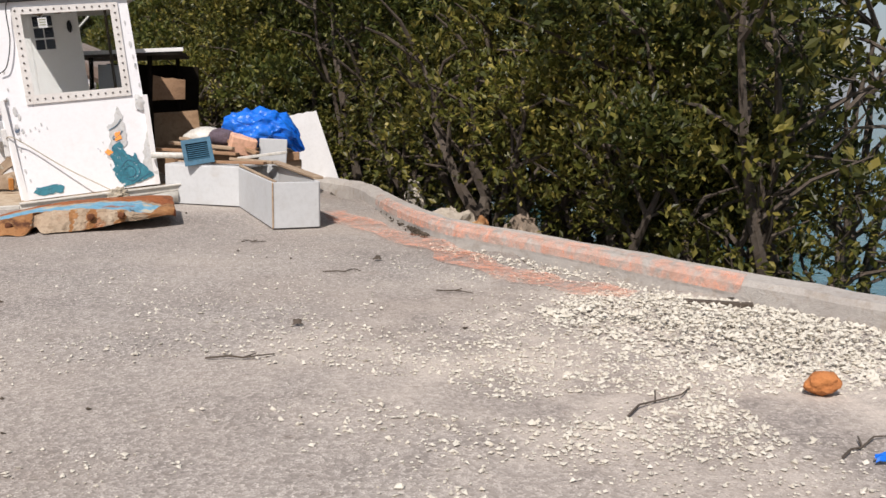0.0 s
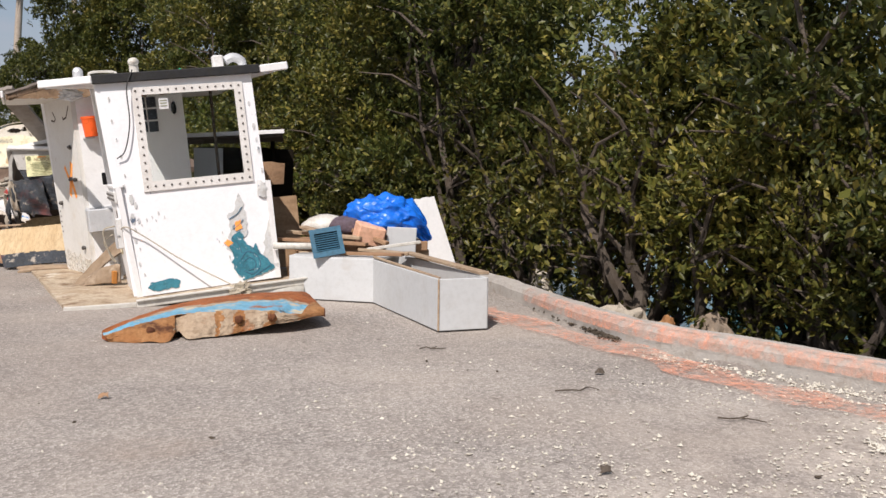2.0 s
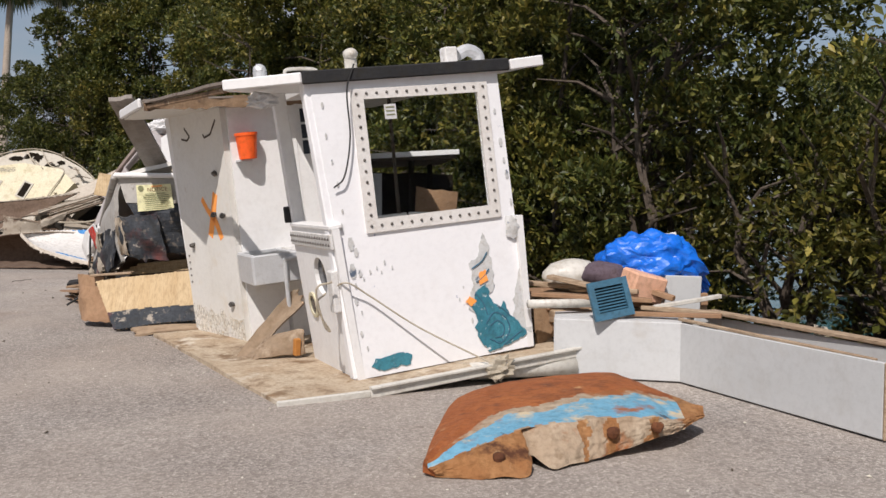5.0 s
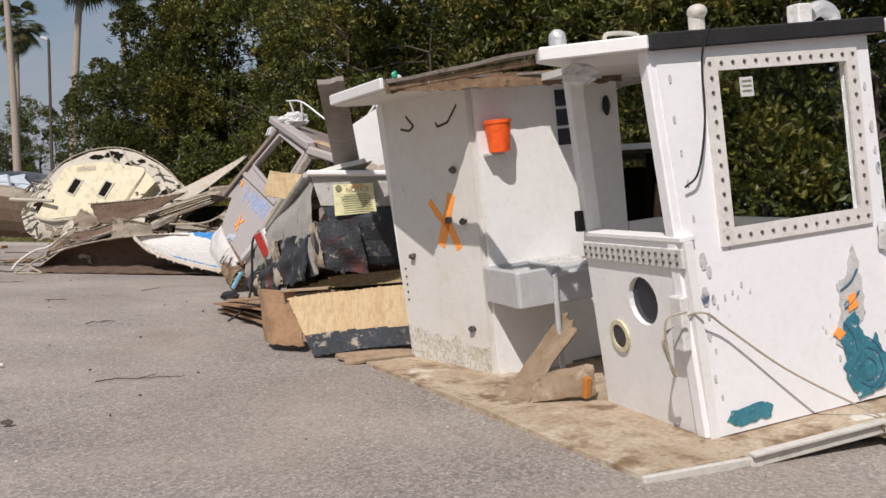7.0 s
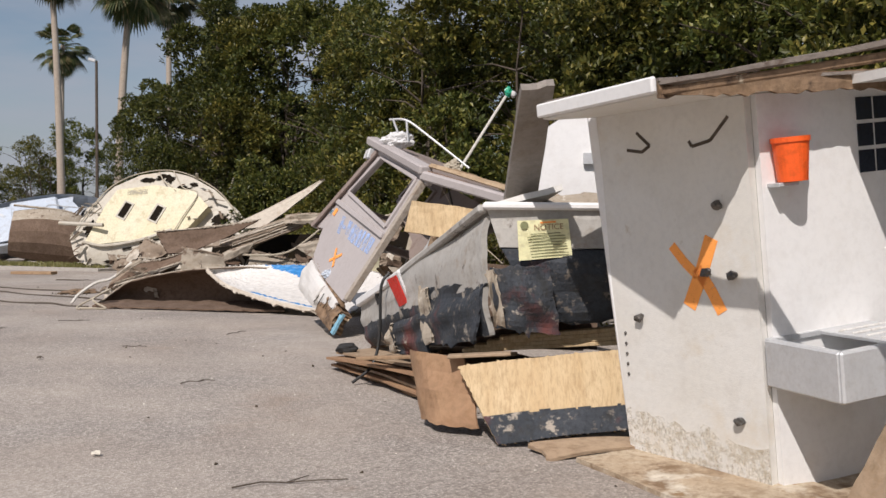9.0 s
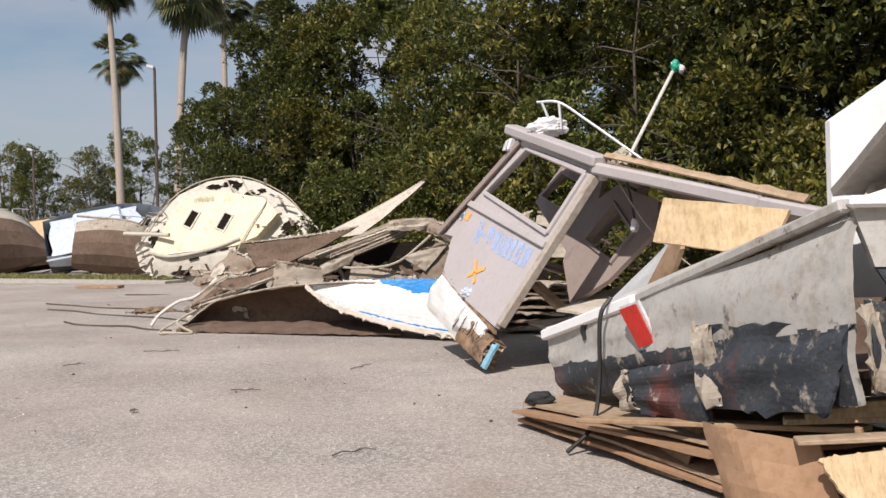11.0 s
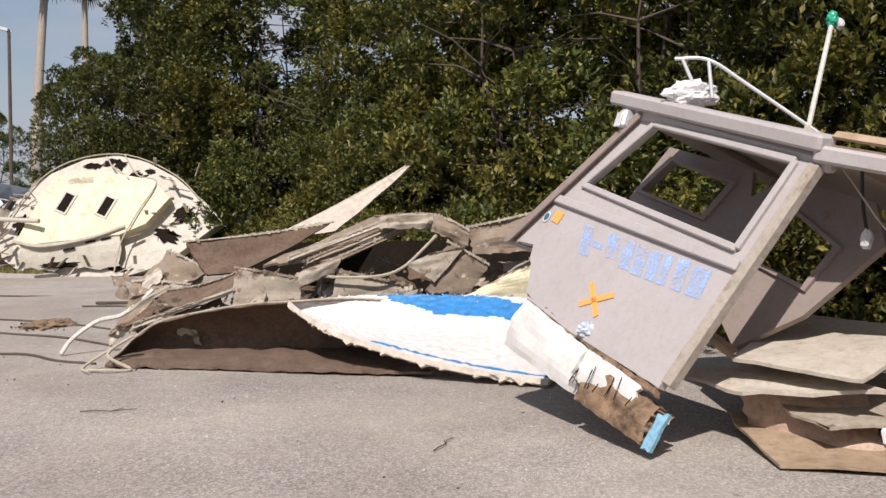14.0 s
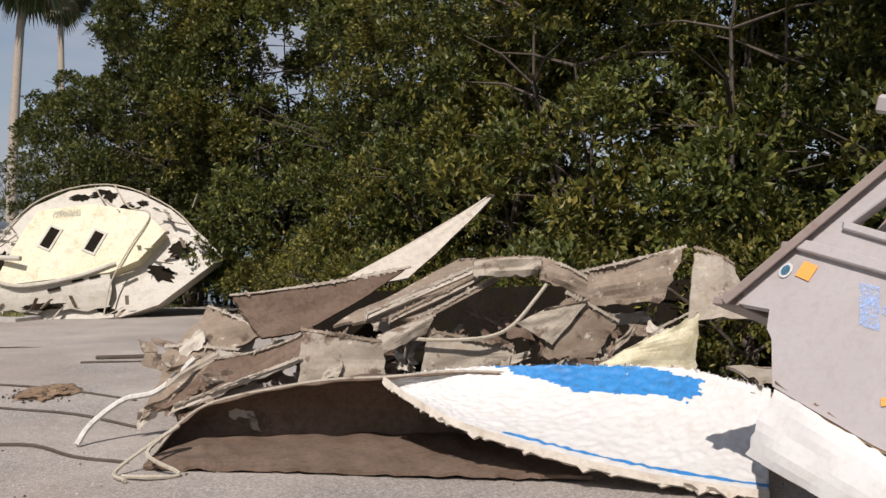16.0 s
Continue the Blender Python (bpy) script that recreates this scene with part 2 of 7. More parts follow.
M_TIPBLUE = surf("pale_blue_paint", (0.20, 0.42, 0.56), (0.26, 0.48, 0.60), 0.7, 25, 5, 0.2, (((0.45, 0.36, 0.25), 8, 0.60, 0.70),))
M_BOARD = surf("grey_brown_board", (0.30, 0.27, 0.24), (0.24, 0.21, 0.185), 0.8, 25, 2, 0.2, (((0.15, 0.12, 0.10), 6, 0.64, 0.72),))
M_BOX = surf("grey_painted_plywood", (0.54, 0.55, 0.55), (0.50, 0.51, 0.51), 0.6, 25, 1.5, 0.06, (((0.42, 0.39, 0.35), 2.5, 0.62, 0.85),), wear=0.15)
M_WOOD = surf("weathered_board", (0.33, 0.235, 0.155), (0.42, 0.32, 0.22), 0.8, 14, 2, 0.3, (((0.24, 0.16, 0.10), 3, 0.6, 0.76),), stretch=(1, 1, 4))
M_WOOD2 = surf("fresh_broken_plywood", (0.50, 0.36, 0.20), (0.57, 0.44, 0.27), 0.75, 16, 2, 0.2, (((0.40, 0.27, 0.15), 4, 0.62, 0.76),), stretch=(4, 1, 1))
M_BROWNPLY = surf("brown_plywood", (0.30, 0.19, 0.11), (0.40, 0.28, 0.17), 0.85, 16, 2, 0.25, (((0.15, 0.09, 0.05), 4, 0.58, 0.74),))
M_TARP = surf("blue_tarpaulin", (0.01, 0.17, 0.72), (0.008, 0.12, 0.60), 0.35, 20, 4, 0.08)
M_LOUVRE = surf("blue_painted_metal", (0.045, 0.13, 0.20), (0.06, 0.16, 0.24), 0.5, 30, 5, 0.08)
M_PEACH = surf("peach_foam_board", (0.76, 0.46, 0.32), (0.66, 0.37, 0.24), 0.8, 25, 4, 0.15)
M_PLUM = surf("plum_cushion", (0.09, 0.065, 0.085), (0.13, 0.10, 0.12), 0.8, 40, 6, 0.2)
M_PIPE = surf("white_plastic_pipe", (0.62, 0.60, 0.55), (0.54, 0.52, 0.46), 0.4, 25, 4, 0.04)
M_CARD = surf("brown_board", (0.36, 0.225, 0.13), (0.29, 0.17, 0.10), 0.85, 25, 3, 0.15)
M_GREYHULL = surf("grey_gelcoat", (0.44, 0.425, 0.395), (0.37, 0.355, 0.33), 0.55, 25, 2, 0.12, (((0.30, 0.25, 0.20), 4, 0.56, 0.68), ((0.12, 0.10, 0.085), 7, 0.62, 0.70)))
M_DARKHULL = surf("scraped_bottom_paint", (0.028, 0.034, 0.042), (0.055, 0.062, 0.075), 0.75, 30, 3, 0.4, (((0.15, 0.045, 0.038), 1.4, 0.55, 0.68), ((0.34, 0.30, 0.25), 7, 0.60, 0.66), ((0.16, 0.14, 0.12), 14, 0.58, 0.66)))
M_NOTICE = surf("yellow_paper", (0.78, 0.76, 0.47), (0.74, 0.72, 0.43), 0.8, 25, 3, 0.02)
M_INK = surf("grey_print", (0.22, 0.23, 0.12), (0.22, 0.23, 0.12), 0.8, 25, 3, 0.0)
M_RED = surf("red_reflector", (0.52, 0.03, 0.02), (0.44, 0.025, 0.02), 0.25, 25, 5, 0.03)
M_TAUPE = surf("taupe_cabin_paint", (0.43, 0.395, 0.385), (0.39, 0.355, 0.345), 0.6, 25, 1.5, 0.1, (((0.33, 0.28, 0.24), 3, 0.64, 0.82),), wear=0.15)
M_POST = surf("bare_grey_post", (0.42, 0.37, 0.315), (0.35, 0.30, 0.25), 0.8, 22, 4, 0.3, (((0.24, 0.17, 0.12), 6, 0.60, 0.72),))
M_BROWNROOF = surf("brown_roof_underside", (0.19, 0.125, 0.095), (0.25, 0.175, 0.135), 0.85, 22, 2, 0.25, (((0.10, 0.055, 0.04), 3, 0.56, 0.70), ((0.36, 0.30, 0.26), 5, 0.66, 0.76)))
# the taupe again, darkened: the roof's shade indoors is put into the colour
M_TAUPE_SHADE = surf("taupe_interior_in_shade", (0.29, 0.235, 0.21), (0.25, 0.20, 0.175), 0.7, 25, 2, 0.1, (((0.16, 0.10, 0.07), 3, 0.62, 0.80),), wear=0.2)
M_RAWWOOD = surf("splintered_wood", (0.46, 0.35, 0.23), (0.35, 0.25, 0.16), 0.85, 18, 4, 0.4, (((0.22, 0.12, 0.06), 5, 0.56, 0.70),))
M_HULLW = surf("white_hull_side", (0.66, 0.645, 0.62), (0.60, 0.575, 0.54), 0.4, 25, 1.5, 0.04, (((0.50, 0.42, 0.32), 3, 0.62, 0.84),), wear=0.18)
M_ROT = surf("rotten_brown_wood", (0.20, 0.13, 0.08), (0.30, 0.20, 0.12), 0.95, 14, 4, 0.7, (((0.07, 0.045, 0.03), 6, 0.52, 0.64), ((0.45, 0.38, 0.28), 9, 0.62, 0.70)))
M_HULLB = surf("blue_hull_stripe", (0.03, 0.20, 0.50), (0.04, 0.24, 0.55), 0.45, 25, 3, 0.05, (((0.75, 0.75, 0.74), 6, 0.66, 0.72),))
M_FRP = surf("raw_fibreglass", (0.31, 0.25, 0.19), (0.19, 0.14, 0.10), 0.9, 22, 3, 0.4, (((0.08, 0.055, 0.04), 5, 0.57, 0.66), ((0.50, 0.44, 0.36), 9, 0.60, 0.68)))
M_FRP_IN = surf("brown_hull_inside", (0.125, 0.083, 0.058), (0.18, 0.125, 0.09), 0.9, 22, 1.6, 0.35, (((0.10, 0.065, 0.045), 3, 0.56, 0.72),))
M_FRP_L = surf("pale_broken_fibreglass", (0.44, 0.39, 0.32), (0.30, 0.25, 0.19), 0.85, 22, 3, 0.3, (((0.15, 0.105, 0.075), 6, 0.57, 0.66), ((0.56, 0.52, 0.45), 9, 0.62, 0.70)))
M_FRP_P = surf("bleached_fibreglass", (0.56, 0.51, 0.43), (0.46, 0.40, 0.33), 0.8, 22, 3, 0.25, (((0.34, 0.25, 0.20), 6, 0.60, 0.72),))
M_CREAM = surf("cream_gelcoat", (0.62, 0.56, 0.36), (0.64, 0.60, 0.45), 0.5, 20, 0.9, 0.08, (((0.60, 0.52, 0.36), 1.6, 0.62, 0.80),))
M_CREAMW = surf("white_gelcoat", (0.52, 0.49, 0.42), (0.44, 0.40, 0.33), 0.5, 20, 0.9, 0.08, (((0.46, 0.39, 0.30), 1.8, 0.58, 0.74),))
# near-black: shade in cavities and openings put into a colour; also some dark parts
M_DARK = surf("near_black_parts_and_shade", (0.012, 0.010, 0.008), (0.022, 0.017, 0.013), 0.95, 20, 2, 0.1, spec=0.05)
M_ROPE = surf("dirty_rope", (0.50, 0.45, 0.36), (0.38, 0.33, 0.25), 0.9, 60, 10, 0.3)
M_CABLE = surf("black_cable", (0.015, 0.015, 0.015), (0.02, 0.02, 0.02), 0.5, 60, 10, 0.05)
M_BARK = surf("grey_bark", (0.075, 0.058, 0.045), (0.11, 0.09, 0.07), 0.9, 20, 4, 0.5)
M_PALMBARK = surf("palm_trunk", (0.42, 0.36, 0.30), (0.32, 0.27, 0.22), 0.9, 10, 3, 0.5, (((0.17, 0.13, 0.10), 5, 0.58, 0.72),), stretch=(1, 1, 5))
M_LEAF = leaf_mat("mangrove_leaf", (0.030, 0.042, 0.010), (0.078, 0.094, 0.020), (0.20, 0.19, 0.045))
M_LEAF2 = leaf_mat("olive_leaf", (0.040, 0.046, 0.010), (0.105, 0.108, 0.020), (0.26, 0.215, 0.05))
M_FROND = leaf_mat("palm_frond", (0.04, 0.055, 0.018), (0.07, 0.085, 0.03), (0.20, 0.16, 0.08))
M_GRASS = leaf_mat("dry_grass", (0.13, 0.14, 0.04), (0.20, 0.19, 0.07), (0.32, 0.28, 0.13))
M_TEAL = surf("teal_print", (0.035, 0.17, 0.23), (0.06, 0.25, 0.32), 0.5, 25, 6, 0.05, (((0.75, 0.75, 0.75), 14, 0.60, 0.66), ((0.03, 0.08, 0.14), 9, 0.58, 0.66)))
M_GREYPRINT = surf("grey_print_patch", (0.62, 0.62, 0.60), (0.52, 0.53, 0.54), 0.5, 25, 9, 0.05, (((0.10, 0.13, 0.18), 12, 0.60, 0.66),))
M_BAG = surf("white_plastic_sheet", (0.66, 0.66, 0.66), (0.58, 0.58, 0.58), 0.4, 25, 6, 0.1)
M_GREEN = surf("green_lamp_plastic", (0.02, 0.30, 0.16), (0.03, 0.36, 0.22), 0.3, 25, 6, 0.02)
M_BLUEHULL = surf("pale_blue_hull", (0.52, 0.58, 0.66), (0.46, 0.52, 0.60), 0.5, 25, 1, 0.05, (((0.60, 0.56, 0.50), 2, 0.6, 0.75),))
M_GLASS = glassy("old_acrylic_pane")


def water_mat():
    m, n, l, b = nodes_of("teal_sea")
    co = n.new("ShaderNodeTexCoord").outputs["Object"]
    f = noise_node(n, l, co, 0.15, 4.0, 0.6)
    l.new(mix(n, l, f, (0.02, 0.09, 0.11), (0.05, 0.17, 0.19)), b.inputs["Base Color"])
    b.inputs["Roughness"].default_value = 0.12
    bp = n.new("ShaderNodeBump")
    bp.inputs["Strength"].default_value, bp.inputs["Distance"].default_value = 0.5, 0.05
    l.new(noise_node(n, l, co, 2.5, 5.0, 0.6), bp.inputs["Height"])
    l.new(bp.outputs[0], b.inputs["Normal"])
    return m


M_WATER = water_mat()

# ---- builders ----
ROOT = {}


def thing(name, m, label, category, group="", kind=""):
    """An Empty at the thing's base that carries its parts."""
    ob = new(name)
    ob.empty_display_size = 0.1
    ob.matrix_world = m
    ROOT[ob] = m
    return tagged(ob, label, category, group, kind)


def part(name, bm, mat, parent=None, label="", smooth=False, local=False):
    """Links a bmesh, built in world metres (or in the thing's own, local=True), as one mesh under its thing."""
    me = bpy.data.meshes.new(name)
    if parent is not None and not local:
        bm.transform(ROOT[parent].inverted())
    bmesh.ops.recalc_face_normals(bm, faces=bm.faces)
    if smooth:
        for f in bm.faces:
            f.smooth = True
    bm.to_mesh(me)
    bm.free()
    ob = new(name, me)
    for one in (mat if isinstance(mat, (list, tuple)) else [mat]):
        me.materials.append(one)
    if parent is not None:
        ob.parent = parent
        ROOT[ob] = ROOT[parent]
    if label:
        ob["label"] = label
    return ob


def block(size, m=None, bev=0.006, bm=None):
    """A box with bevelled edges, its centre at m."""
    one = bmesh.new()
    bmesh.ops.create_cube(one, size=1.0, matrix=Matrix.Diagonal((*size, 1)))
    if bev:
        bmesh.ops.bevel(one, geom=list(one.edges), offset=min(bev, min(size) * 0.3), segments=1, affect="EDGES")
    if m is not None:
        one.transform(m)
    return one if bm is None else add(bm, one)


def add(bm, other):
    me = bpy.data.meshes.new("scrap")
    other.to_mesh(me)
    other.free()
    bm.from_mesh(me)
    bpy.data.meshes.remove(me)
    return bm


def span(a, b, w, h, bm=None, bev=0.004, up=(0, 0, 1)):
    """A bar from a to b, w wide and h high."""
    a, b = Vector(a), Vector(b)
    x = (b - a).normalized()
    y = Vector(up).cross(x)
    y = y.normalized() if y.length > 1e-4 else Vector((0, 1, 0)).cross(x).normalized()
    z = x.cross(y)
    m = Matrix((x, y, z)).transposed().to_4x4()
    m.translation = (a + b) / 2
    return block(((b - a).length, w, h), m, bev, bm)


def tube(points, r, n=8, bm=None, r_end=None, cap=True):
    """A round bar along points, tapering from r to r_end."""
    one = bmesh.new() if bm is None else bm
    pts = [Vector(p) for p in points]
    rings = []
    side = None
    for i, p in enumerate(pts):
        d = (pts[min(i + 1, len(pts) - 1)] - pts[max(i - 1, 0)]).normalized()
        if side is None:
            side = d.orthogonal().normalized()
        side = (side - d * side.dot(d)).normalized()
        other = d.cross(side)
        k = i / max(1, len(pts) - 1)
        rad = r if r_end is None else r + (r_end - r) * k
        rings.append([one.verts.new(p + rad * (math.cos(2 * math.pi * j / n) * side + math.sin(2 * math.pi * j / n) * other)) for j in range(n)])
    for a, b in zip(rings, rings[1:]):
        for j in range(n):
            one.faces.new((a[j], a[(j + 1) % n], b[(j + 1) % n], b[j]))
    if cap:
        one.faces.new(rings[0][::-1])
        one.faces.new(rings[-1])
    return one


def curve_pts(points, k=6):
    """A smooth line through points."""
    p = [Vector(q) for q in points]
    p = [2 * p[0] - p[1]] + p + [2 * p[-1] - p[-2]]
    out = []
    for i in range(1, len(p) - 2):
        for j in range(k):
            t = j / k
            out.append(0.5 * (2 * p[i] + (p[i + 1] - p[i - 1]) * t + (2 * p[i - 1] - 5 * p[i] + 4 * p[i + 1] - p[i + 2]) * t * t + (3 * p[i] - p[i - 1] - 3 * p[i + 1] + p[i + 2]) * t ** 3))
    return out + [p[-2]]


def sheet(c, nx=10, ny=8, thick=0.02, bow=0.0, bow2=0.0, jag=(0, 0, 0, 0), wave=0.0, seed=1, bm=None, mat_of=None):
    """A thick sheet over the corners c00, c10, c11, c01: bowed along each way, wavy, with jagged edges (y0, x1, y1, x0)."""
    one = bmesh.new()
    c00, c10, c11, c01 = (Vector(q) for q in c)
    nrm = (c10 - c00 + c11 - c01).cross(c01 - c00 + c11 - c10).normalized()
    grid = []
    for back in (0, 1):
        rows = []
        for j in range(ny + 1):
            row = []
            for i in range(nx + 1):
                s, t = i / nx, j / ny
                q = noise.noise((i * 0.9 + seed * 7.3, seed * 3.1, 0.5)) + 0.6 * noise.noise((i * 2.7 + seed, 5.1, seed))
                r = noise.noise((j * 0.9 + seed * 5.7, 2.1, seed * 1.3)) + 0.6 * noise.noise((j * 2.7 + seed, 9.1, seed))
                if j == 0:
                    t += jag[0] * (0.5 + 0.8 * q)
                if j == ny:
                    t -= jag[2] * (0.5 + 0.8 * q)
                if i == 0:
                    s += jag[3] * (0.5 + 0.8 * r)
                if i == nx:
                    s -= jag[1] * (0.5 + 0.8 * r)
                p = (c00 * (1 - s) + c10 * s) * (1 - t) + (c01 * (1 - s) + c11 * s) * t
                off = bow * 4 * s * (1 - s) + bow2 * 4 * t * (1 - t) + wave * noise.noise((s * 3 + seed, t * 3, seed * 2.0))
                p = p + nrm * (off - back * thick)
                row.append(one.verts.new(p))
            rows.append(row)
        grid.append(rows)
    f, b = grid
    for j in range(ny):
        for i in range(nx):
            k = 0 if mat_of is None else mat_of((i + 0.5) / nx, (j + 0.5) / ny)
            one.faces.new((f[j][i], f[j][i + 1], f[j + 1][i + 1], f[j + 1][i])).material_index = k
            one.faces.new((b[j][i], b[j + 1][i], b[j + 1][i + 1], b[j][i + 1])).material_index = k
    for i in range(nx):
        one.faces.new((f[0][i], b[0][i], b[0][i + 1], f[0][i + 1]))
        one.faces.new((f[ny][i], f[ny][i + 1], b[ny][i + 1], b[ny][i]))
    for j in range(ny):
        one.faces.new((f[j][0], f[j + 1][0], b[j + 1][0], b[j][0]))
        one.faces.new((f[j][nx], b[j][nx], b[j + 1][nx], f[j + 1][nx]))
    return one if bm is None else add(bm, one)


def ruled(a, b, ny=10, thick=0.025, bulge=0.0, wave=0.0, seed=1, jag=0.0, mat_of=None, k=8):
    """A thick sheet between two smooth lines a and b, bulging to one side, its second line torn."""
    one = bmesh.new()
    pa, pb = curve_pts(a, k), curve_pts(b, k)
    n = min(len(pa), len(pb)) - 1
    grid = []
    for j in range(ny + 1):
        row = []
        for i in range(n + 1):
            u = j / ny
            if j == ny:
                u -= jag * (0.5 + noise.noise((i * 0.8 + seed, 3.1, seed)) + 0.6 * noise.noise((i * 2.3, seed, 1.7)))
            row.append(pa[i].lerp(pb[i], u))
        grid.append(row)
    out = []
    for j in range(ny + 1):
        row = []
        for i in range(n + 1):
            du = grid[j][min(i + 1, n)] - grid[j][max(i - 1, 0)]
            dv = grid[min(j + 1, ny)][i] - grid[max(j - 1, 0)][i]
            nn = du.cross(dv)
            nn = nn.normalized() if nn.length > 1e-7 else Vector((0, -1, 0))
            off = bulge * 4 * (j / ny) * (1 - j / ny) + wave * noise.noise((i * 0.25 + seed, j * 0.3, seed * 2.0))
            row.append((grid[j][i] + nn * off, grid[j][i] + nn * (off - thick)))
        out.append(row)
    f = [[one.verts.new(p[0]) for p in row] for row in out]
    g = [[one.verts.new(p[1]) for p in row] for row in out]
    for j in range(ny):
        for i in range(n):
            m = 0 if mat_of is None else mat_of((i + 0.5) / n, (j + 0.5) / ny)
            one.faces.new((f[j][i], f[j][i + 1], f[j + 1][i + 1], f[j + 1][i])).material_index = m
            one.faces.new((g[j][i], g[j + 1][i], g[j + 1][i + 1], g[j][i + 1])).material_index = m
    for i in range(n):
        one.faces.new((f[0][i], g[0][i], g[0][i + 1], f[0][i + 1]))
        one.faces.new((f[ny][i], f[ny][i + 1], g[ny][i + 1], g[ny][i]))
    for j in range(ny):
        one.faces.new((f[j][0], f[j + 1][0], g[j + 1][0], g[j][0]))
        one.faces.new((f[j][n], g[j][n], g[j + 1][n], f[j + 1][n]))
    return one


def prism(outline, depth, m=None, hole=None, bm=None, bev=0.0):
    """A plate in the xy plane with that outline, depth thick along z, with one hole cut right through."""
    one = bmesh.new()
    loops = [outline] + ([hole] if hole else [])
    edges, rings = [], []
    for lp in loops:
        vs = [one.verts.new((x, y, 0)) for x, y in lp]
        rings.append(vs)
        edges += [one.edges.new((vs[i], vs[(i + 1) % len(vs)])) for i in range(len(vs))]
    res = bmesh.ops.triangle_fill(one, use_beauty=True, edges=edges)
    faces = [g for g in res["geom"] if isinstance(g, bmesh.types.BMFace)]
    ext = bmesh.ops.extrude_face_region(one, geom=faces)
    bmesh.ops.translate(one, vec=(0, 0, depth), verts=[g for g in ext["geom"] if isinstance(g, bmesh.types.BMVert)])
    if m is not None:
        one.transform(m)
    return one if bm is None else add(bm, one)


def blob(centre, size, seed=1, rough=0.25, sub=3, freq=1.6):
    """A lumpy closed form."""
    one = bmesh.new()
    bmesh.ops.create_icosphere(one, subdivisions=sub, radius=1.0)
    for v in one.verts:
        d = 1 + rough * noise.noise(v.co * freq + Vector((seed * 3.7, seed, 0))) + rough * 0.5 * noise.noise(v.co * freq * 2.7 + Vector((0, seed * 2.1, 0)))
        v.co = Vector((v.co.x * size[0], v.co.y * size[1], v.co.z * size[2])) * d + Vector(centre)
    return one


def ragged(s, t, f):
    return f * noise.noise((s * 14, t * 14, 1)) + f * 0.6 * noise.noise((s * 40, t * 40, 2))


# ---- ground ----
KERB = [(3.6, 3.6), (2.75, 4.9), (2.02, 6.02), (1.45, 6.85), (0.9, 7.75), (0.33, 8.6), (0.0, 9.12), (-0.30, 10.1), (-0.52, 11.3), (-0.72, 12.3), (-1.05, 12.85), (-1.6, 13.5)]
SHORE = [(9.0, -6.0), (3.6, 3.6), (0.9, 7.75), (0.0, 9.12), (-0.6, 12.0), (-2.2, 16.0), (-3.4, 21.0), (-5.0, 26.0), (-8.0, 33.0), (-10.5, 40.0), (-14.0, 52.0), (-22.0, 80.0)]


def shore_x(y):
    for (xa, ya), (xb, yb) in zip(SHORE, SHORE[1:]):
        if y <= yb:
            return xa + (xb - xa) * (y - ya) / (yb - ya)
    (xa, ya), (xb, yb) = SHORE[-2:]
    return xa + (xb - xa) * (y - ya) / (yb - ya)


def ground_z(x, y):
    z = -0.024 * max(0.0, min(y, 60.0) - 21.5)
    d = x - shore_x(y)
    z += 0.012 * noise.noise((x * 0.5, y * 0.5, 0))
    if d > 0.15:
        k = min(1.0, (d - 0.15) / 3.5)
        z -= 2.2 * k * k * (3 - 2 * k) * 0.9 + 0.25 * min(1.0, (d - 0.15) / 0.3)
        z += 0.08 * noise.noise((x * 1.3, y * 1.3, 3))
    return z


def make_ground():
    xs = [-900, -400, -150, -80, -55] + [-40 + 2 * i for i in range(10)] + [-20 + 0.5 * i for i in range(61)] + [12, 16, 25, 60, 200, 900]
    ys = [-900, -300, -80, -30, -14, -8] + [-5 + 0.5 * i for i in range(111)] + [54, 60, 70, 90, 150, 400, 1500]
    bm = bmesh.new()
    g = [[bm.verts.new((x, y, ground_z(x, y))) for x in xs] for y in ys]
    for j in range(len(ys) - 1):
        for i in range(len(xs) - 1):
            f = bm.faces.new((g[j][i], g[j][i + 1], g[j + 1][i + 1], g[j + 1][i]))
            cx, cy = (xs[i] + xs[i + 1]) / 2, (ys[j] + ys[j + 1]) / 2
            f.material_index = 1 if cx > shore_x(cy) + 0.1 else 0
            f.smooth = True
    tagged(part("ground", bm, [M_ASPHALT, M_SOIL]), "pale worn asphalt lot ending in a dark littered bank", "ground", kind="structure")
    bm = bmesh.new()
    vs = [bm.verts.new(p) for p in ((-1800, -1500, -1.25), (1800, -1500, -1.25), (1800, 1800, -1.25), (-1800, 1800, -1.25))]
    bm.faces.new(vs)
    tagged(part("water", bm, M_WATER), "teal sea water behind the mangroves", "water", kind="structure")


make_ground()


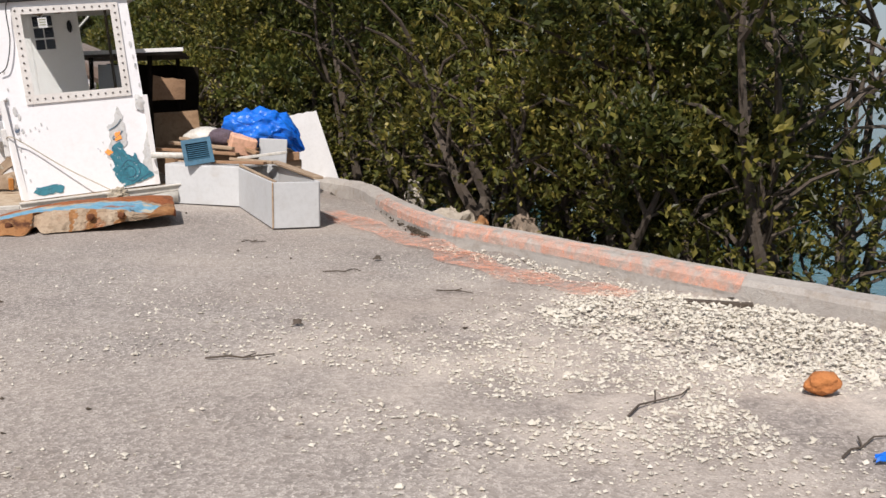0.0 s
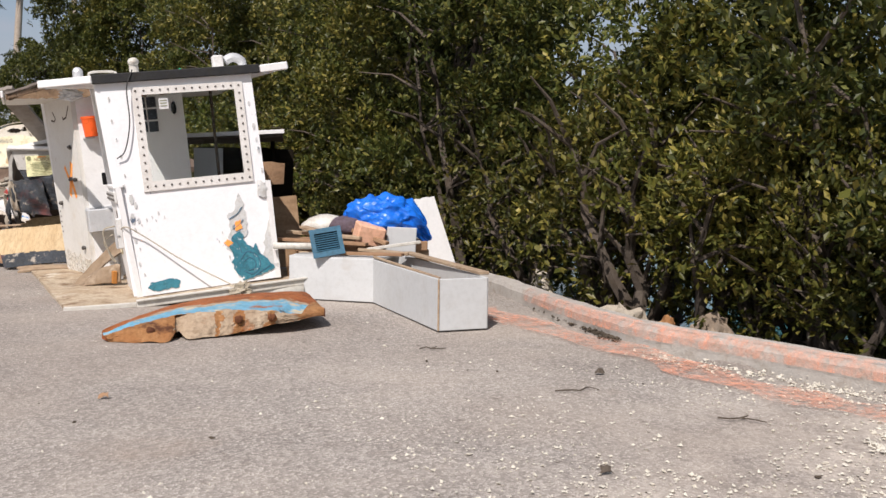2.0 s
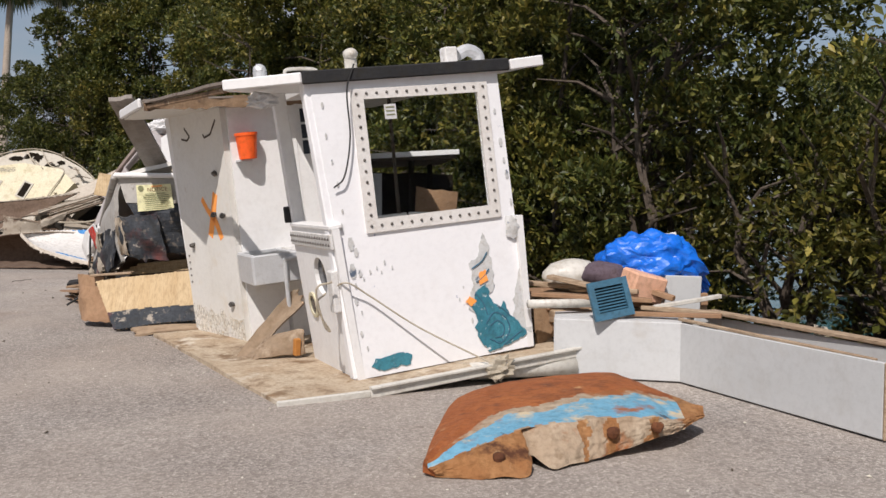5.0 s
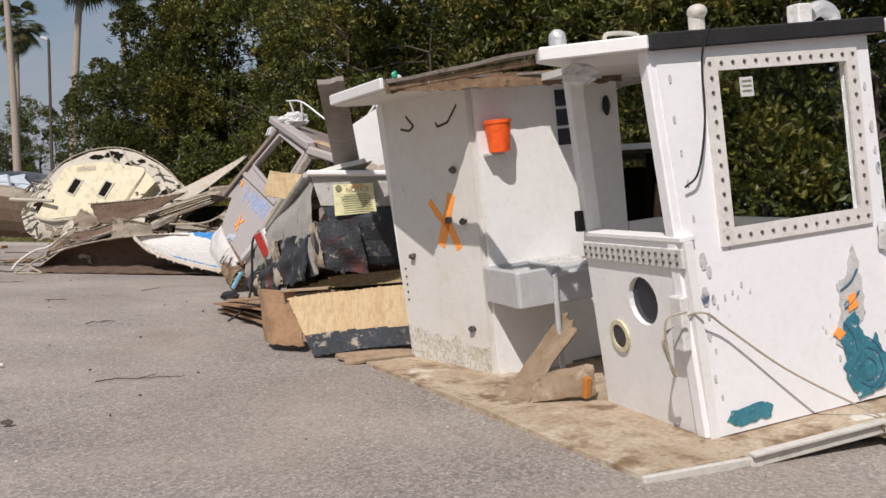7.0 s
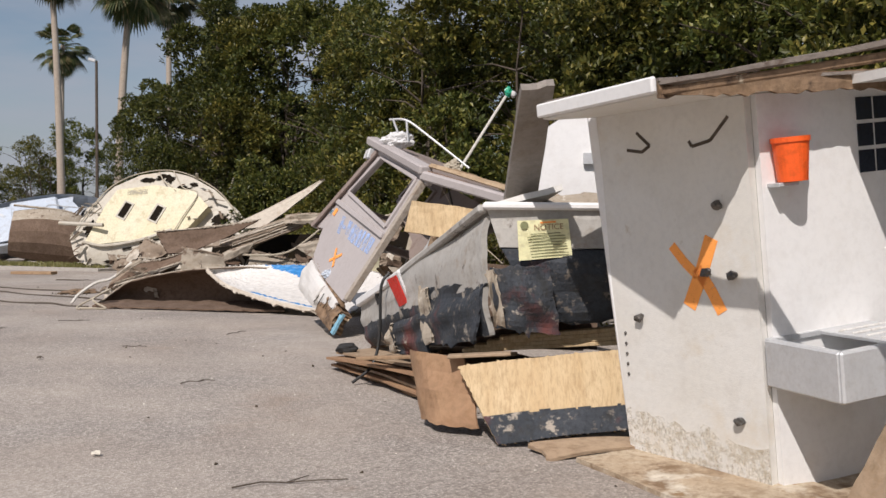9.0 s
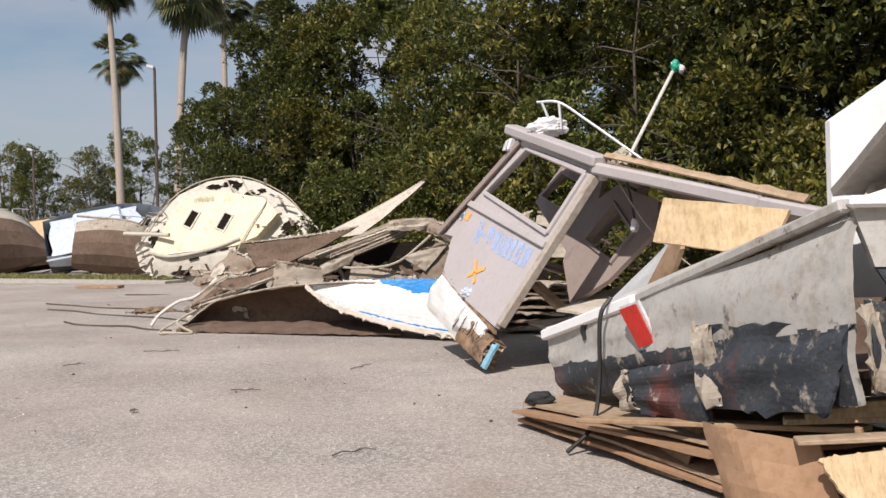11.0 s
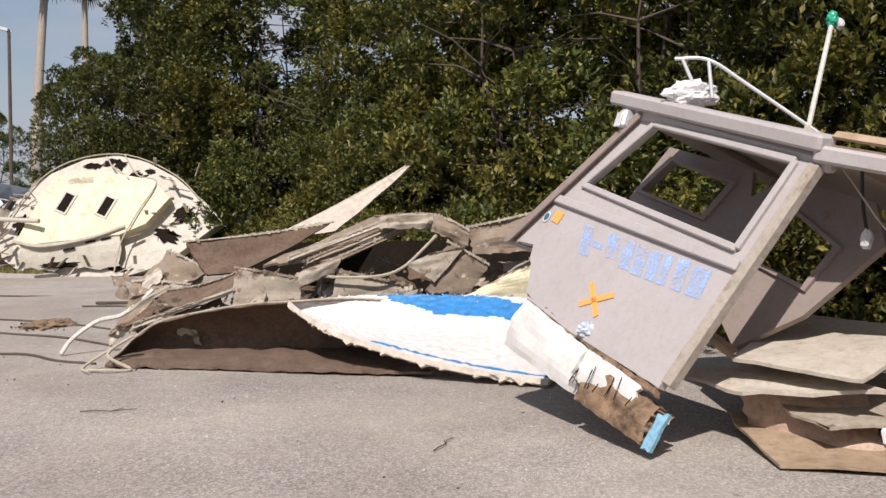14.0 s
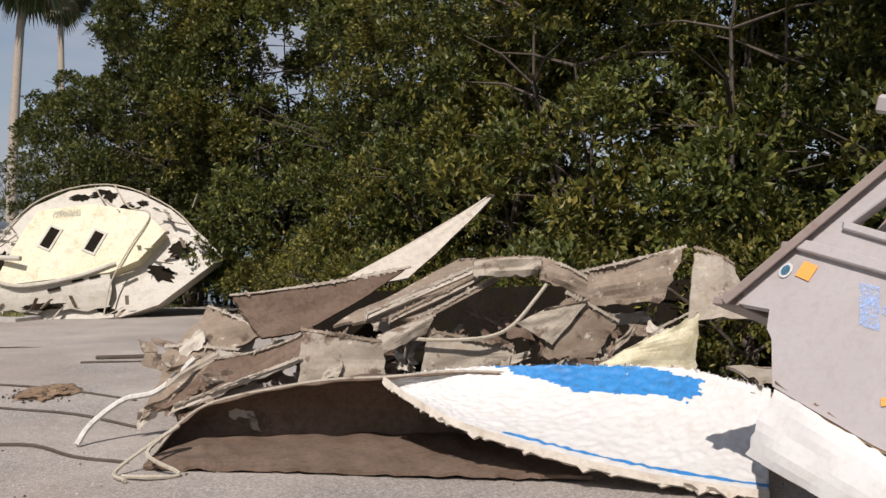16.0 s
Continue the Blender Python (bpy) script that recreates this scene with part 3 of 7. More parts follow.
def make_kerb():
    pts = curve_pts([(x, y, 0) for x, y in KERB], 5)
    prof = [(-0.02, -0.2), (0.0, 0.10), (0.02, 0.135), (0.16, 0.15), (0.18, 0.13), (0.20, -0.4)]
    bm = bmesh.new()
    rows = []
    for i, p in enumerate(pts):
        d = (pts[min(i + 1, len(pts) - 1)] - pts[max(i - 1, 0)]).normalized()
        r = Vector((d.y, -d.x, 0))
        wob = 0.012 * noise.noise((i * 0.7, 1, 2))
        rows.append([bm.verts.new(p + r * (u + wob) + Vector((0, 0, w + (wob if w > 0 else 0)))) for u, w in prof])
    for a, b in zip(rows, rows[1:]):
        for j in range(len(prof) - 1):
            bm.faces.new((a[j], a[j + 1], b[j + 1], b[j]))
    bm.faces.new(rows[0])
    bm.faces.new(rows[-1][::-1])
    k = tagged(part("kerb", bm, M_CONC), "low concrete kerb with faded orange spray paint", "kerb", kind="structure")
    ROOT[k] = Matrix()
    # orange paint on the kerb's face and top, and drifted over the asphalt beside it
    bm = bmesh.new()
    lo, hi = 14, 40
    prev = None
    for i in range(lo, hi):
        p = pts[i]
        d = (pts[i + 1] - pts[i - 1]).normalized()
        r = Vector((d.y, -d.x, 0))
        row = [bm.verts.new(p + r * u + Vector((0, 0, w))) for u, w in ((-0.022, 0.05), (-0.016, 0.105), (0.015, 0.152), (0.045, 0.160))]
        if prev:
            for j in range(3):
                bm.faces.new((prev[j], prev[j + 1], row[j + 1], row[j]))
        prev = row
    part("kerb_paint", bm, M_ORANGE_K, k, "faded orange spray paint")
    bm = bmesh.new()
    prev = None
    line = curve_pts([(-1.02, 10.9, 0), (-0.87, 10.5, 0), (-0.46, 9.42, 0), (-0.06, 8.62, 0), (0.12, 7.95, 0), (0.42, 7.38, 0), (0.70, 7.05, 0), (1.0, 6.8, 0)], 6)
    for i in range(1, len(line) - 1):
        d = (line[i + 1] - line[i - 1]).normalized()
        r = Vector((d.y, -d.x, 0))
        w = 0.17 + 0.05 * math.sin(i * 0.9)
        row = [bm.verts.new((*(line[i] + r * u).xy, 0.016)) for u in (-w, 0, w)]
        if prev:
            for j in range(2):
                bm.faces.new((prev[j], prev[j + 1], row[j + 1], row[j]))
        prev = row
    tagged(part("paint_mark", bm, M_ORANGE), "orange spray paint line on the asphalt", "paint mark", kind="structure")


make_kerb()


# ---- mangroves and palms ----
def crown_mesh(name, h, rad, leaves, seed, size, low=0.25):
    """A crown of many single leaves in clumps, ragged, with gaps, from the skirt up to the top."""
    rng = np.random.default_rng(seed)
    lumps = []
    n_l = int(13 + h * 4.6)
    for _ in range(n_l):
        k = rng.random() ** 0.8
        z = low + (h - low) * k
        r = rad * (0.55 + 0.5 * math.sin(math.pi * min(1.0, 0.18 + 0.80 * k))) * (0.35 + 0.65 * math.sqrt(rng.random()))
        a = rng.random() * 2 * math.pi
        lumps.append((r * math.cos(a), r * math.sin(a), z, 0.30 + 0.55 * rng.random() ** 1.4))
    lumps = np.array(lumps)
    # twig ends on the clumps' shells, a rosette of leaves on each
    n_t = leaves // 9
    pick = rng.integers(0, len(lumps), n_t)
    d = rng.normal(size=(n_t, 3))
    d /= np.linalg.norm(d, axis=1)[:, None]
    d[:, 2] = np.abs(d[:, 2]) * np.where(rng.random(n_t) < 0.8, 1, -1)
    tip = lumps[pick, :3] + d * (lumps[pick, 3] * (0.70 + 0.38 * rng.random(n_t)))[:, None]
    tip = np.repeat(tip, 9, axis=0)
    dd = np.repeat(d, 9, axis=0)
    n = len(tip)
    ax = dd * 0.7 + rng.normal(size=(n, 3)) * 0.75 + np.array((0, 0, 0.25))
    ax /= np.linalg.norm(ax, axis=1)[:, None]
    up = rng.normal(size=(n, 3)) * 0.6 + np.array((0, 0, 1.0))
    sd = np.cross(ax, up)
    sd /= np.linalg.norm(sd, axis=1)[:, None] + 1e-9
    ln = size * (0.7 + 0.6 * rng.random(n))[:, None]
    base = tip + rng.normal(size=(n, 3)) * 0.03
    base[:, 2] = np.maximum(base[:, 2], low * 0.6)
    nv = np.cross(sd, ax)
    v = np.empty((n, 4, 3))
    v[:, 0] = base
    v[:, 1] = base + ax * ln * 0.55 + sd * ln * 0.24 + nv * ln * 0.06
    v[:, 2] = base + ax * ln
    v[:, 3] = base + ax * ln * 0.55 - sd * ln * 0.24 + nv * ln * 0.06
    me = bpy.data.meshes.new(name)
    me.from_pydata(v.reshape(-1, 3).tolist(), [], np.arange(4 * n).reshape(n, 4).tolist())
    return me


def trunk_bm(h, rad, seed, stems=4):
    rng = random.Random(seed)
    bm = bmesh.new()
    for _ in range(stems):
        a = rng.random() * 6.28
        x, y = 0.25 * math.cos(a), 0.25 * math.sin(a)
        pts = [(x, y, -0.7)]
        hh = h * rng.uniform(0.6, 0.9)
        for k in range(1, 7):
            x += rng.uniform(-0.15, 0.15) + 0.10 * math.cos(a) * rad * 0.5
            y += rng.uniform(-0.15, 0.15) + 0.10 * math.sin(a) * rad * 0.5
            pts.append((x, y, hh * k / 6))
        tube(pts, rng.uniform(0.05, 0.085), 6, bm, 0.015)
        for k in range(2, 7):
            for _ in range(2):
                b = rng.random() * 6.28
                ln = rng.uniform(0.5, 1.0) * rad * 0.7
                p = Vector(pts[k])
                q = p + Vector((math.cos(b) * ln, math.sin(b) * ln, rng.uniform(0.1, 0.7)))
                m = (p + q) / 2 + Vector((rng.uniform(-0.1, 0.1), rng.uniform(-0.1, 0.1), 0.08))
                tube([p, m, q], 0.025, 5, bm, 0.007)
    return bm


TREES = {}


def tree_kind(key, h, rad, leaves, size, seed, mat, low=0.25):
    t = thing("mangrove_tree", Matrix(), "dense dark green mangrove tree with small leaves", "tree", "trees along the shore")
    part("trunk", trunk_bm(h, rad, seed), M_BARK, t, local=True)
    crown = new("crown", crown_mesh("crown", h, rad, leaves, seed, size, low))
    crown.data.materials.append(mat)
    crown.parent = t
    TREES[key] = t


tree_kind("a", 4.8, 1.6, 23000, 0.080, 1, M_LEAF, 1.2)
tree_kind("b", 5.6, 1.8, 25000, 0.084, 2, M_LEAF2, 1.2)
tree_kind("c", 6.2, 2.0, 27000, 0.105, 3, M_LEAF, 0.5)
tree_kind("d", 7.2, 2.3, 31000, 0.112, 4, M_LEAF2, 0.5)
tree_kind("e", 1.5, 0.9, 7000, 0.08, 5, M_LEAF2, 0.1)
tree_kind("h", 1.9, 0.85, 6500, 0.075, 14, M_LEAF2, 0.75)
tree_kind("g", 4.9, 1.6, 2700, 0.11, 9, M_LEAF2)
tree_kind("f", 8.0, 2.8, 33000, 0.122, 6, M_LEAF)


def plant(key, x, y, turn, s=1.0, sink=0.0):
    copy_thing(TREES[key], pose(x, y, ground_z(x, y) - sink, 0, 0, turn) @ Matrix.Diagonal((s, s, s, 1)))


def plant_all():
    rng = random.Random(11)
    # near row behind the kerb, thinning out where the sea shows
    near = [("g", 3.1, 9.3), ("g", 3.0, 8.3), ("a", 1.95, 9.9), ("b", 2.2, 11.4), ("a", 2.0, 11.0), ("g", 1.2, 13.2), ("a", -0.35, 15.0), ("g", 1.9, 14.2), ("b", -0.9, 16.2),
            ("c", -1.0, 17.6), ("c", 0.0, 18.6), ("c", -1.9, 20.2)]
    for k, x, y in near:
        plant(k, x, y, rng.uniform(0, 360), rng.uniform(0.92, 1.1))
    for x, y in ((1.75, 9.1), (1.35, 10.2), (1.05, 11.4), (0.85, 12.5), (0.3, 13.7), (2.6, 8.6), (2.3, 10.6), (-0.6, 15.6), (-1.0, 16.6), (-1.7, 17.6)):
        low = y < 14
        plant("h" if low else "e", x, y, rng.uniform(0, 360), rng.uniform(0.8, 1.25), -0.45 if low else 0.1)
    # behind the wrecks
    for i in range(9):
        y = 21.5 + i * 2.6
        x = shore_x(y) + 2.2
        tall = 1.06 + 0.14 * min(1.0, max(0.0, (y - 24) / 10))
        plant("cdcfd"[i % 5], x + rng.uniform(-0.4, 0.4), y, rng.uniform(0, 360), rng.uniform(0.9, 1.1) * tall)
        if i % 3 == 1:
            plant("c", x + 2.8, y + 1.0, rng.uniform(0, 360), rng.uniform(0.95, 1.08) * tall)
        else:
            plant("dfcdf"[i % 5], x + 2.6 + rng.uniform(-0.5, 0.5), y + 1.2, rng.uniform(0, 360), rng.uniform(0.9, 1.12) * tall)
        if i < 3:
            plant("fdf"[i % 3], x + 1.0 + rng.uniform(-0.5, 0.5), y + 2.2, rng.uniform(0, 360), rng.uniform(0.95, 1.1) * tall)
        plant("e", x - 2.0 + rng.uniform(-0.4, 0.4), y - 0.3, rng.uniform(0, 360), rng.uniform(1.0, 1.6), 0.1)
        plant("e", x - 1.5 + rng.uniform(-0.4, 0.4), y + 1.0, rng.uniform(0, 360), rng.uniform(1.2, 1.8), 0.1)
    for x, y in ((-16.2, 50.0), (-14.0, 48.5), (-17.6, 52.0), (-15.2, 51.0), (-12.0, 46.5), (-19.5, 56.0), (-16.8, 55.5), (-11.0, 46.0), (-12.0, 50.0), (-13.5, 54.0), (-9.0, 50.0), (-15.0, 58.0), (-12.0, 58.0), (-17.0, 62.0)):
        plant("dff"[int(x) % 3], x, y, rng.uniform(0, 360), rng.uniform(1.25, 1.42) if y < 50 else rng.uniform(0.9, 1.05))
    # far, low trees past the palms
    for i in range(12):
        plant("bac"[i % 3], -33.0 - 4.6 * i + rng.uniform(-1.5, 1.5), 108 + rng.uniform(-4, 4) + 1.2 * i, rng.uniform(0, 360), rng.uniform(1.6, 2.1))


plant_all()
for k, t in TREES.items():
    t.matrix_world = pose(6.5 + "abcdefgh".index(k) * 2.2, 22.0 + "abcdefgh".index(k) * 4.0, -1.0)


def palm(x, y, h, lean, seed, r=0.21, big=1.9):
    rng = random.Random(seed)
    z0 = ground_z(x, y)
    t = thing("palm_tree", pose(x, y, z0), "tall fan palm with a bare grey trunk", "palm", "palms past the wrecks")
    pts = [(lean[0] * k * k, lean[1] * k * k, h * k) for k in [i / 14 for i in range(15)]]
    bm = bmesh.new()
    one = tube(pts, r * 1.15, 12, None, r * 0.72)
    add(bm, one)
    part("trunk", bm, M_PALMBARK, t, local=True, smooth=True)
    top = Vector(pts[-1])
    bm = bmesh.new()
    for i in range(52):
        a = rng.random() * 6.28
        el = rng.uniform(-1.4, 1.1)
        d = Vector((math.cos(a) * math.cos(el), math.sin(a) * math.cos(el), math.sin(el)))
        st = rng.uniform(0.7, 1.1) * big
        hub = top + d * st + Vector((0, 0, -0.12))
        side = d.cross(Vector((0, 0, 1))).normalized()
        upv = side.cross(d)
        tube([top, (top + hub) / 2 + upv * 0.05, hub], 0.03, 4, bm, 0.015)
        for j in range(17):
            b = (j - 8) * 0.17
            e = d * math.cos(b) + side * math.sin(b)
            ln = 0.85 * big * (1 - 0.25 * abs(b) / 1.4)
            tip = hub + e * ln + Vector((0, 0, -0.28 * ln - 0.1 * rng.random()))
            mid = hub + e * ln * 0.55
            w = e.cross(upv).normalized() * 0.05 * big
            vs = [bm.verts.new(p) for p in (hub, mid + w, tip, mid - w)]
            bm.faces.new(vs)
    part("crown", bm, M_FROND, t, local=True)


palm(-36.0, 86.2, 23.2, (-0.9, 0.3), 1, 0.30)
palm(-26.4, 70.4, 18.2, (0.9, 0.4), 2, 0.27)
palm(-30.0, 97.0, 23.6, (-0.1, 0.3), 3, 0.30)
palm(-25.5, 97.0, 22.0, (0.2, 0.2), 4, 0.30)
palm(-45.0, 110.0, 21.0, (0.2, 0.2), 5, 0.30)


def lamp_post(x, y, h):
    t = thing("street_lamp", pose(x, y, ground_z(x, y)), "dark metal lamp post with a flood light", "street lamp")
    part("pole", tube([(0, 0, -0.1), (0, 0, h)], 0.12, 8, None, 0.09), M_BARK, t, local=True)
    part("lamp_head", add(block((0.5, 0.3, 0.2), pose(-0.25, 0, h + 0.05, 0, 15, 0), 0.03), span((0, 0, h - 0.05), (0.15, 0, h - 0.05), 0.05, 0.05)), M_STEEL, t, local=True)


lamp_post(-27.6, 70.0, 12.6)
lamp_post(-44.0, 88.0, 9.0)


# ---- white boat cabin on its muddy deck ----
CAB = pose(-3.983, 11.313, 0.049, 0, 0, 18.5) @ pose(0, 0, 0, 0, -6.2, 0)
UP_V = Matrix(((1, 0, 0, 0), (0, 0, -1, 0), (0, 1, 0, 0), (0, 0, 0, 1)))    # xy plate stood up: x = right, y = up, thickness towards the front
SIDE_U = Matrix(((0, 0, 1, 0), (1, 0, 0, 0), (0, 1, 0, 0), (0, 0, 0, 1)))   # xy plate stood up along the depth: x = back, y = up, thickness to the right


def circle(cx, cy, r, n=20):
    return [(cx + r * math.cos(2 * math.pi * i / n), cy + r * math.sin(2 * math.pi * i / n)) for i in range(n)]


def rect(x0, y0, x1, y1):
    return [(x0, y0), (x1, y0), (x1, y1), (x0, y1)]


STUD = []


def studs(parent, places):
    """Bolt heads, objects of their own on one mesh."""
    if not STUD:
        bm = bmesh.new()
        bmesh.ops.create_icosphere(bm, subdivisions=1, radius=0.011)
        me = bpy.data.meshes.new("bolt")
        bm.to_mesh(me)
        bm.free()
        me.materials.append(M_BOLT)
        STUD.append(me)
    for p in places:
        b = new("bolt", STUD[0])
        b.parent, b.location = parent, p


def make_cabin():
    t = thing("boat_cabin", CAB, "white plywood boat cabin, storm-wrecked and peeling, tilted on the asphalt", "boat cabin")
    L = dict(local=True)
    lean_front = pose(0, 0.05, 0, -2.8, 0, 0)
    lean_side = pose(0.09, 0, 0, 0, -4.0, 0)

    def front(*a, **k):
        """A part of the front wall, which leans back a little."""
        ob = part(*a, **k)
        if ob.parent is t:
            ob.matrix_local = lean_front
        return ob

    def side(*a, **k):
        """A part of the low side wall, which leans outwards."""
        ob = part(*a, **k)
        ob.matrix_local = lean_side
        return ob
    # deck
    part("deck", sheet([(-0.12, -0.31, 0.0), (1.48, -0.31, -0.02), (1.40, 2.95, 0.0), (-0.12, 2.93, 0.01)], 16, 24, 0.045, 0, 0, (0.004, 0, 0.01, 0), 0.01, 3), M_DECK, t, "mud-caked plywood deck", **L)
    part("deck", sheet([(-0.71, -0.32, 0.047), (-0.12, -0.31, 0.004), (-0.12, 2.93, 0.014), (-1.0, 2.90, 0.088)], 14, 24, 0.035, 0, 0, (0.006, 0, 0.01, 0.012), 0.012, 5), M_DECK, t, "mud-caked plywood deck", **L)
    bm = span((-0.12, -0.325, -0.02), (1.75, -0.325, -0.03), 0.03, 0.06, None, 0.006)
    span((-0.72, -0.335, 0.030), (-0.12, -0.325, -0.018), 0.03, 0.045, bm, 0.006)
    span((-0.12, -0.34, 0.018), (1.75, -0.34, 0.005), 0.05, 0.018, bm, 0.004)
    part("deck_edging", bm, M_PIPE, t, "cream plastic edging", **L)
    part("deck_bearer", span((-0.55, -0.15, 0.0), (-0.8, 2.85, 0.03), 0.10, 0.05), M_DARK, t, **L)
    # front wall with its window opening
    front("front_wall", prism([(-0.05, 0.0), (1.245, 0.0), (1.215, 1.97), (-0.17, 1.97)], 0.05, UP_V, rect(0.17, 1.02, 1.05, 1.85)), M_PEEL, t, "white wall with peeling paint", **L)
    fr = front("window_frame", prism(rect(0.10, 0.955, 1.115, 1.91), 0.018, Matrix.Translation((0, -0.05, 0)) @ UP_V, rect(0.185, 1.045, 1.035, 1.84)), M_FRAME, t, "pale grey frame with bolt heads", **L)
    studs(fr, [(0.135 + i * (0.945 / 13), -0.070, w) for i in range(14) for w in (1.0, 1.878)] + [(u, -0.070, 1.0 + i * (0.878 / 12)) for i in range(1, 12) for u in (0.140, 1.078)])
    pane = part("pane", block((0.86, 0.006, 0.80), pose(0.61, -0.035, 1.44), 0), M_GLASS, fr, "clear window pane", **L)
    pane.visible_shadow = False
    front("paper_sticker", block((0.085, 0.002, 0.10), pose(0.375, -0.043, 1.75), 0), M_BAG, t, "white paper sticker on the pane", **L)
    bm = bmesh.new()
    for k in range(3):
        block((0.06, 0.002, 0.008), pose(0.375, -0.046, 1.78 - k * 0.025), 0, bm)
    front("print_bars", bm, M_INK, t, **L)
    # corner strip and the torn print left on the front wall
    front("corner_post", block((0.11, 0.085, 1.98), pose(-0.105, 0.0, 0.99, 0, -3.2, 0), 0.01), M_PEEL, t, **L)
    def flake(outline, mat, name, lab, d=0.054):
        fine, k = [], 0
        for (xa, ya), (xb, yb) in zip(outline, outline[1:] + outline[:1]):
            ln = math.hypot(xb - xa, yb - ya)
            for j in range(6):
                k += 1
                r = 0.16 * ln * noise.noise((xa * 31 + j * 1.7, ya * 29, k * 0.9)) * (j > 0)
                fine.append((xa + (xb - xa) * j / 6 - (yb - ya) / ln * r, ya + (yb - ya) * j / 6 + (xb - xa) / ln * r))
        front(name, prism(fine, 0.003, Matrix.Translation((0, -d, 0)) @ UP_V), mat, t, lab, **L)
    flake([(0.78, 0.34), (0.84, 0.50), (0.82, 0.66), (0.90, 0.70), (0.93, 0.80), (0.955, 0.86), (0.985, 0.78), (1.0, 0.62), (0.99, 0.45), (0.92, 0.40), (0.86, 0.30)], M_GREYPRINT, "print_patch", "torn grey printed patch")
    flake([(0.84, 0.12), (0.83, 0.30), (0.80, 0.36), (0.86, 0.46), (0.93, 0.50), (0.97, 0.38), (1.02, 0.30), (1.06, 0.36), (1.10, 0.25), (1.16, 0.20), (1.22, 0.10), (1.10, 0.06), (0.98, 0.03), (0.90, 0.02)], M_TEAL, "print_patch", "torn teal printed patch", 0.058)
    flake([(0.885, 0.50), (0.955, 0.52), (0.94, 0.60), (0.89, 0.58)], M_ORANGE_D, "print_patch", "orange scrap of print", 0.062)
    flake([(0.76, 0.40), (0.80, 0.43), (0.85, 0.39), (0.80, 0.36)], M_ORANGE_D, "print_patch", "orange scrap of print", 0.062)
    flake([(1.12, 0.22), (1.16, 0.42), (1.22, 0.60), (1.24, 0.45), (1.26, 0.10), (1.18, 0.14)], M_GREYPRINT, "print_patch", "torn grey printed patch")
    flake([(0.02, 0.07), (0.06, 0.12), (0.26, 0.13), (0.32, 0.10), (0.30, 0.04), (0.10, 0.03)], M_TEAL, "print_patch", "torn teal printed patch")
    for pts in (((0.90, 0.22), (0.97, 0.29), (1.06, 0.24), (1.08, 0.14), (1.0, 0.07), (0.92, 0.11)), ((0.93, 0.20), (0.99, 0.23), (1.04, 0.18), (1.02, 0.12), (0.96, 0.11)), ((0.85, 0.44), (0.90, 0.36), (0.92, 0.28)), ((1.0, 0.34), (1.05, 0.30), (1.10, 0.24)), ((0.84, 0.62), (0.92, 0.66), (0.97, 0.72)), ((1.02, 0.05), (1.12, 0.10), (1.18, 0.13)), ((0.86, 0.52), (0.92, 0.55), (0.97, 0.60))):
        front("print_line", tube(curve_pts([(x, -0.0615, y) for x, y in pts], 4), 0.005, 4), M_LOUVRE, t, "", **L)
    for i, (u, w, s) in enumerate(((-0.02, 0.90, 0.045), (0.01, 0.84, 0.03), (-0.03, 0.72, 0.05), (0.02, 0.70, 0.025), (0.14, 0.72, 0.012), (0.20, 0.75, 0.015), (0.17, 0.69, 0.01), (1.16, 1.70, 0.02), (1.18, 1.48, 0.03), (1.20, 1.25, 0.03), (1.19, 1.35, 0.02), (-0.10, 1.82, 0.02), (-0.06, 1.30, 0.018), (-0.05, 1.12, 0.015), (-0.02, 0.62, 0.02), (-0.03, 0.52, 0.025), (0.0, 0.44, 0.012), (-0.02, 0.30, 0.02), (0.01, 0.20, 0.015), (0.04, 0.66, 0.012), (0.09, 0.70, 0.015), (0.25, 0.71, 0.012), (-0.07, 1.02, 0.022), (-0.08, 1.45, 0.014), (-0.10, 1.62, 0.018), (1.21, 1.05, 0.022), (1.24, 0.86, 0.025), (0.72, 0.42, 0.012), (0.80, 0.26, 0.016), (0.76, 0.50, 0.010))):
        flake([(u + s * (0.7 + 0.5 * noise.noise((i, j, 1))) * math.cos(j * 1.05) * 0.7, w + s * (0.7 + 0.5 * noise.noise((i, j, 5))) * 1.6 * math.sin(j * 1.05)) for j in range(6)], M_GREYPRINT, "paint_chip", "")
    front("torn_flap", sheet([(1.13, -0.06, 0.80), (1.27, -0.05, 0.78), (1.25, -0.09, 0.92), (1.14, -0.06, 0.98)], 5, 5, 0.004, 0.02, 0.01, (0.1, 0.1, 0.1, 0.1), 0.01, 4), M_GREYPRINT, t, "torn vinyl flap", **L)
    # side wall with two round ports and the bolted strip above
    s = prism(rect(0.0, 0.0, 0.96, 1.025), 0.05, Matrix.Translation((-0.17, 0, 0)) @ SIDE_U, circle(0.44, 0.685, 0.135))
    side("side_wall", s, M_WHITE, t, "white low side wall with round port holes", **L)
    side("port_hole", prism(circle(0.44, 0.685, 0.13), 0.008, Matrix.Translation((-0.14, 0, 0)) @ SIDE_U), M_DARKGLASS, t, "dark round port", **L)
    side("port_ring", prism(circle(0.71, 0.455, 0.095), 0.014, Matrix.Translation((-0.184, 0, 0)) @ SIDE_U, circle(0.71, 0.455, 0.068)), M_CREAM, t, "cream port ring", **L)
    side("port_hole", prism(circle(0.71, 0.455, 0.068), 0.004, Matrix.Translation((-0.176, 0, 0)) @ SIDE_U), M_DARKGLASS, t, "dark round port", **L)
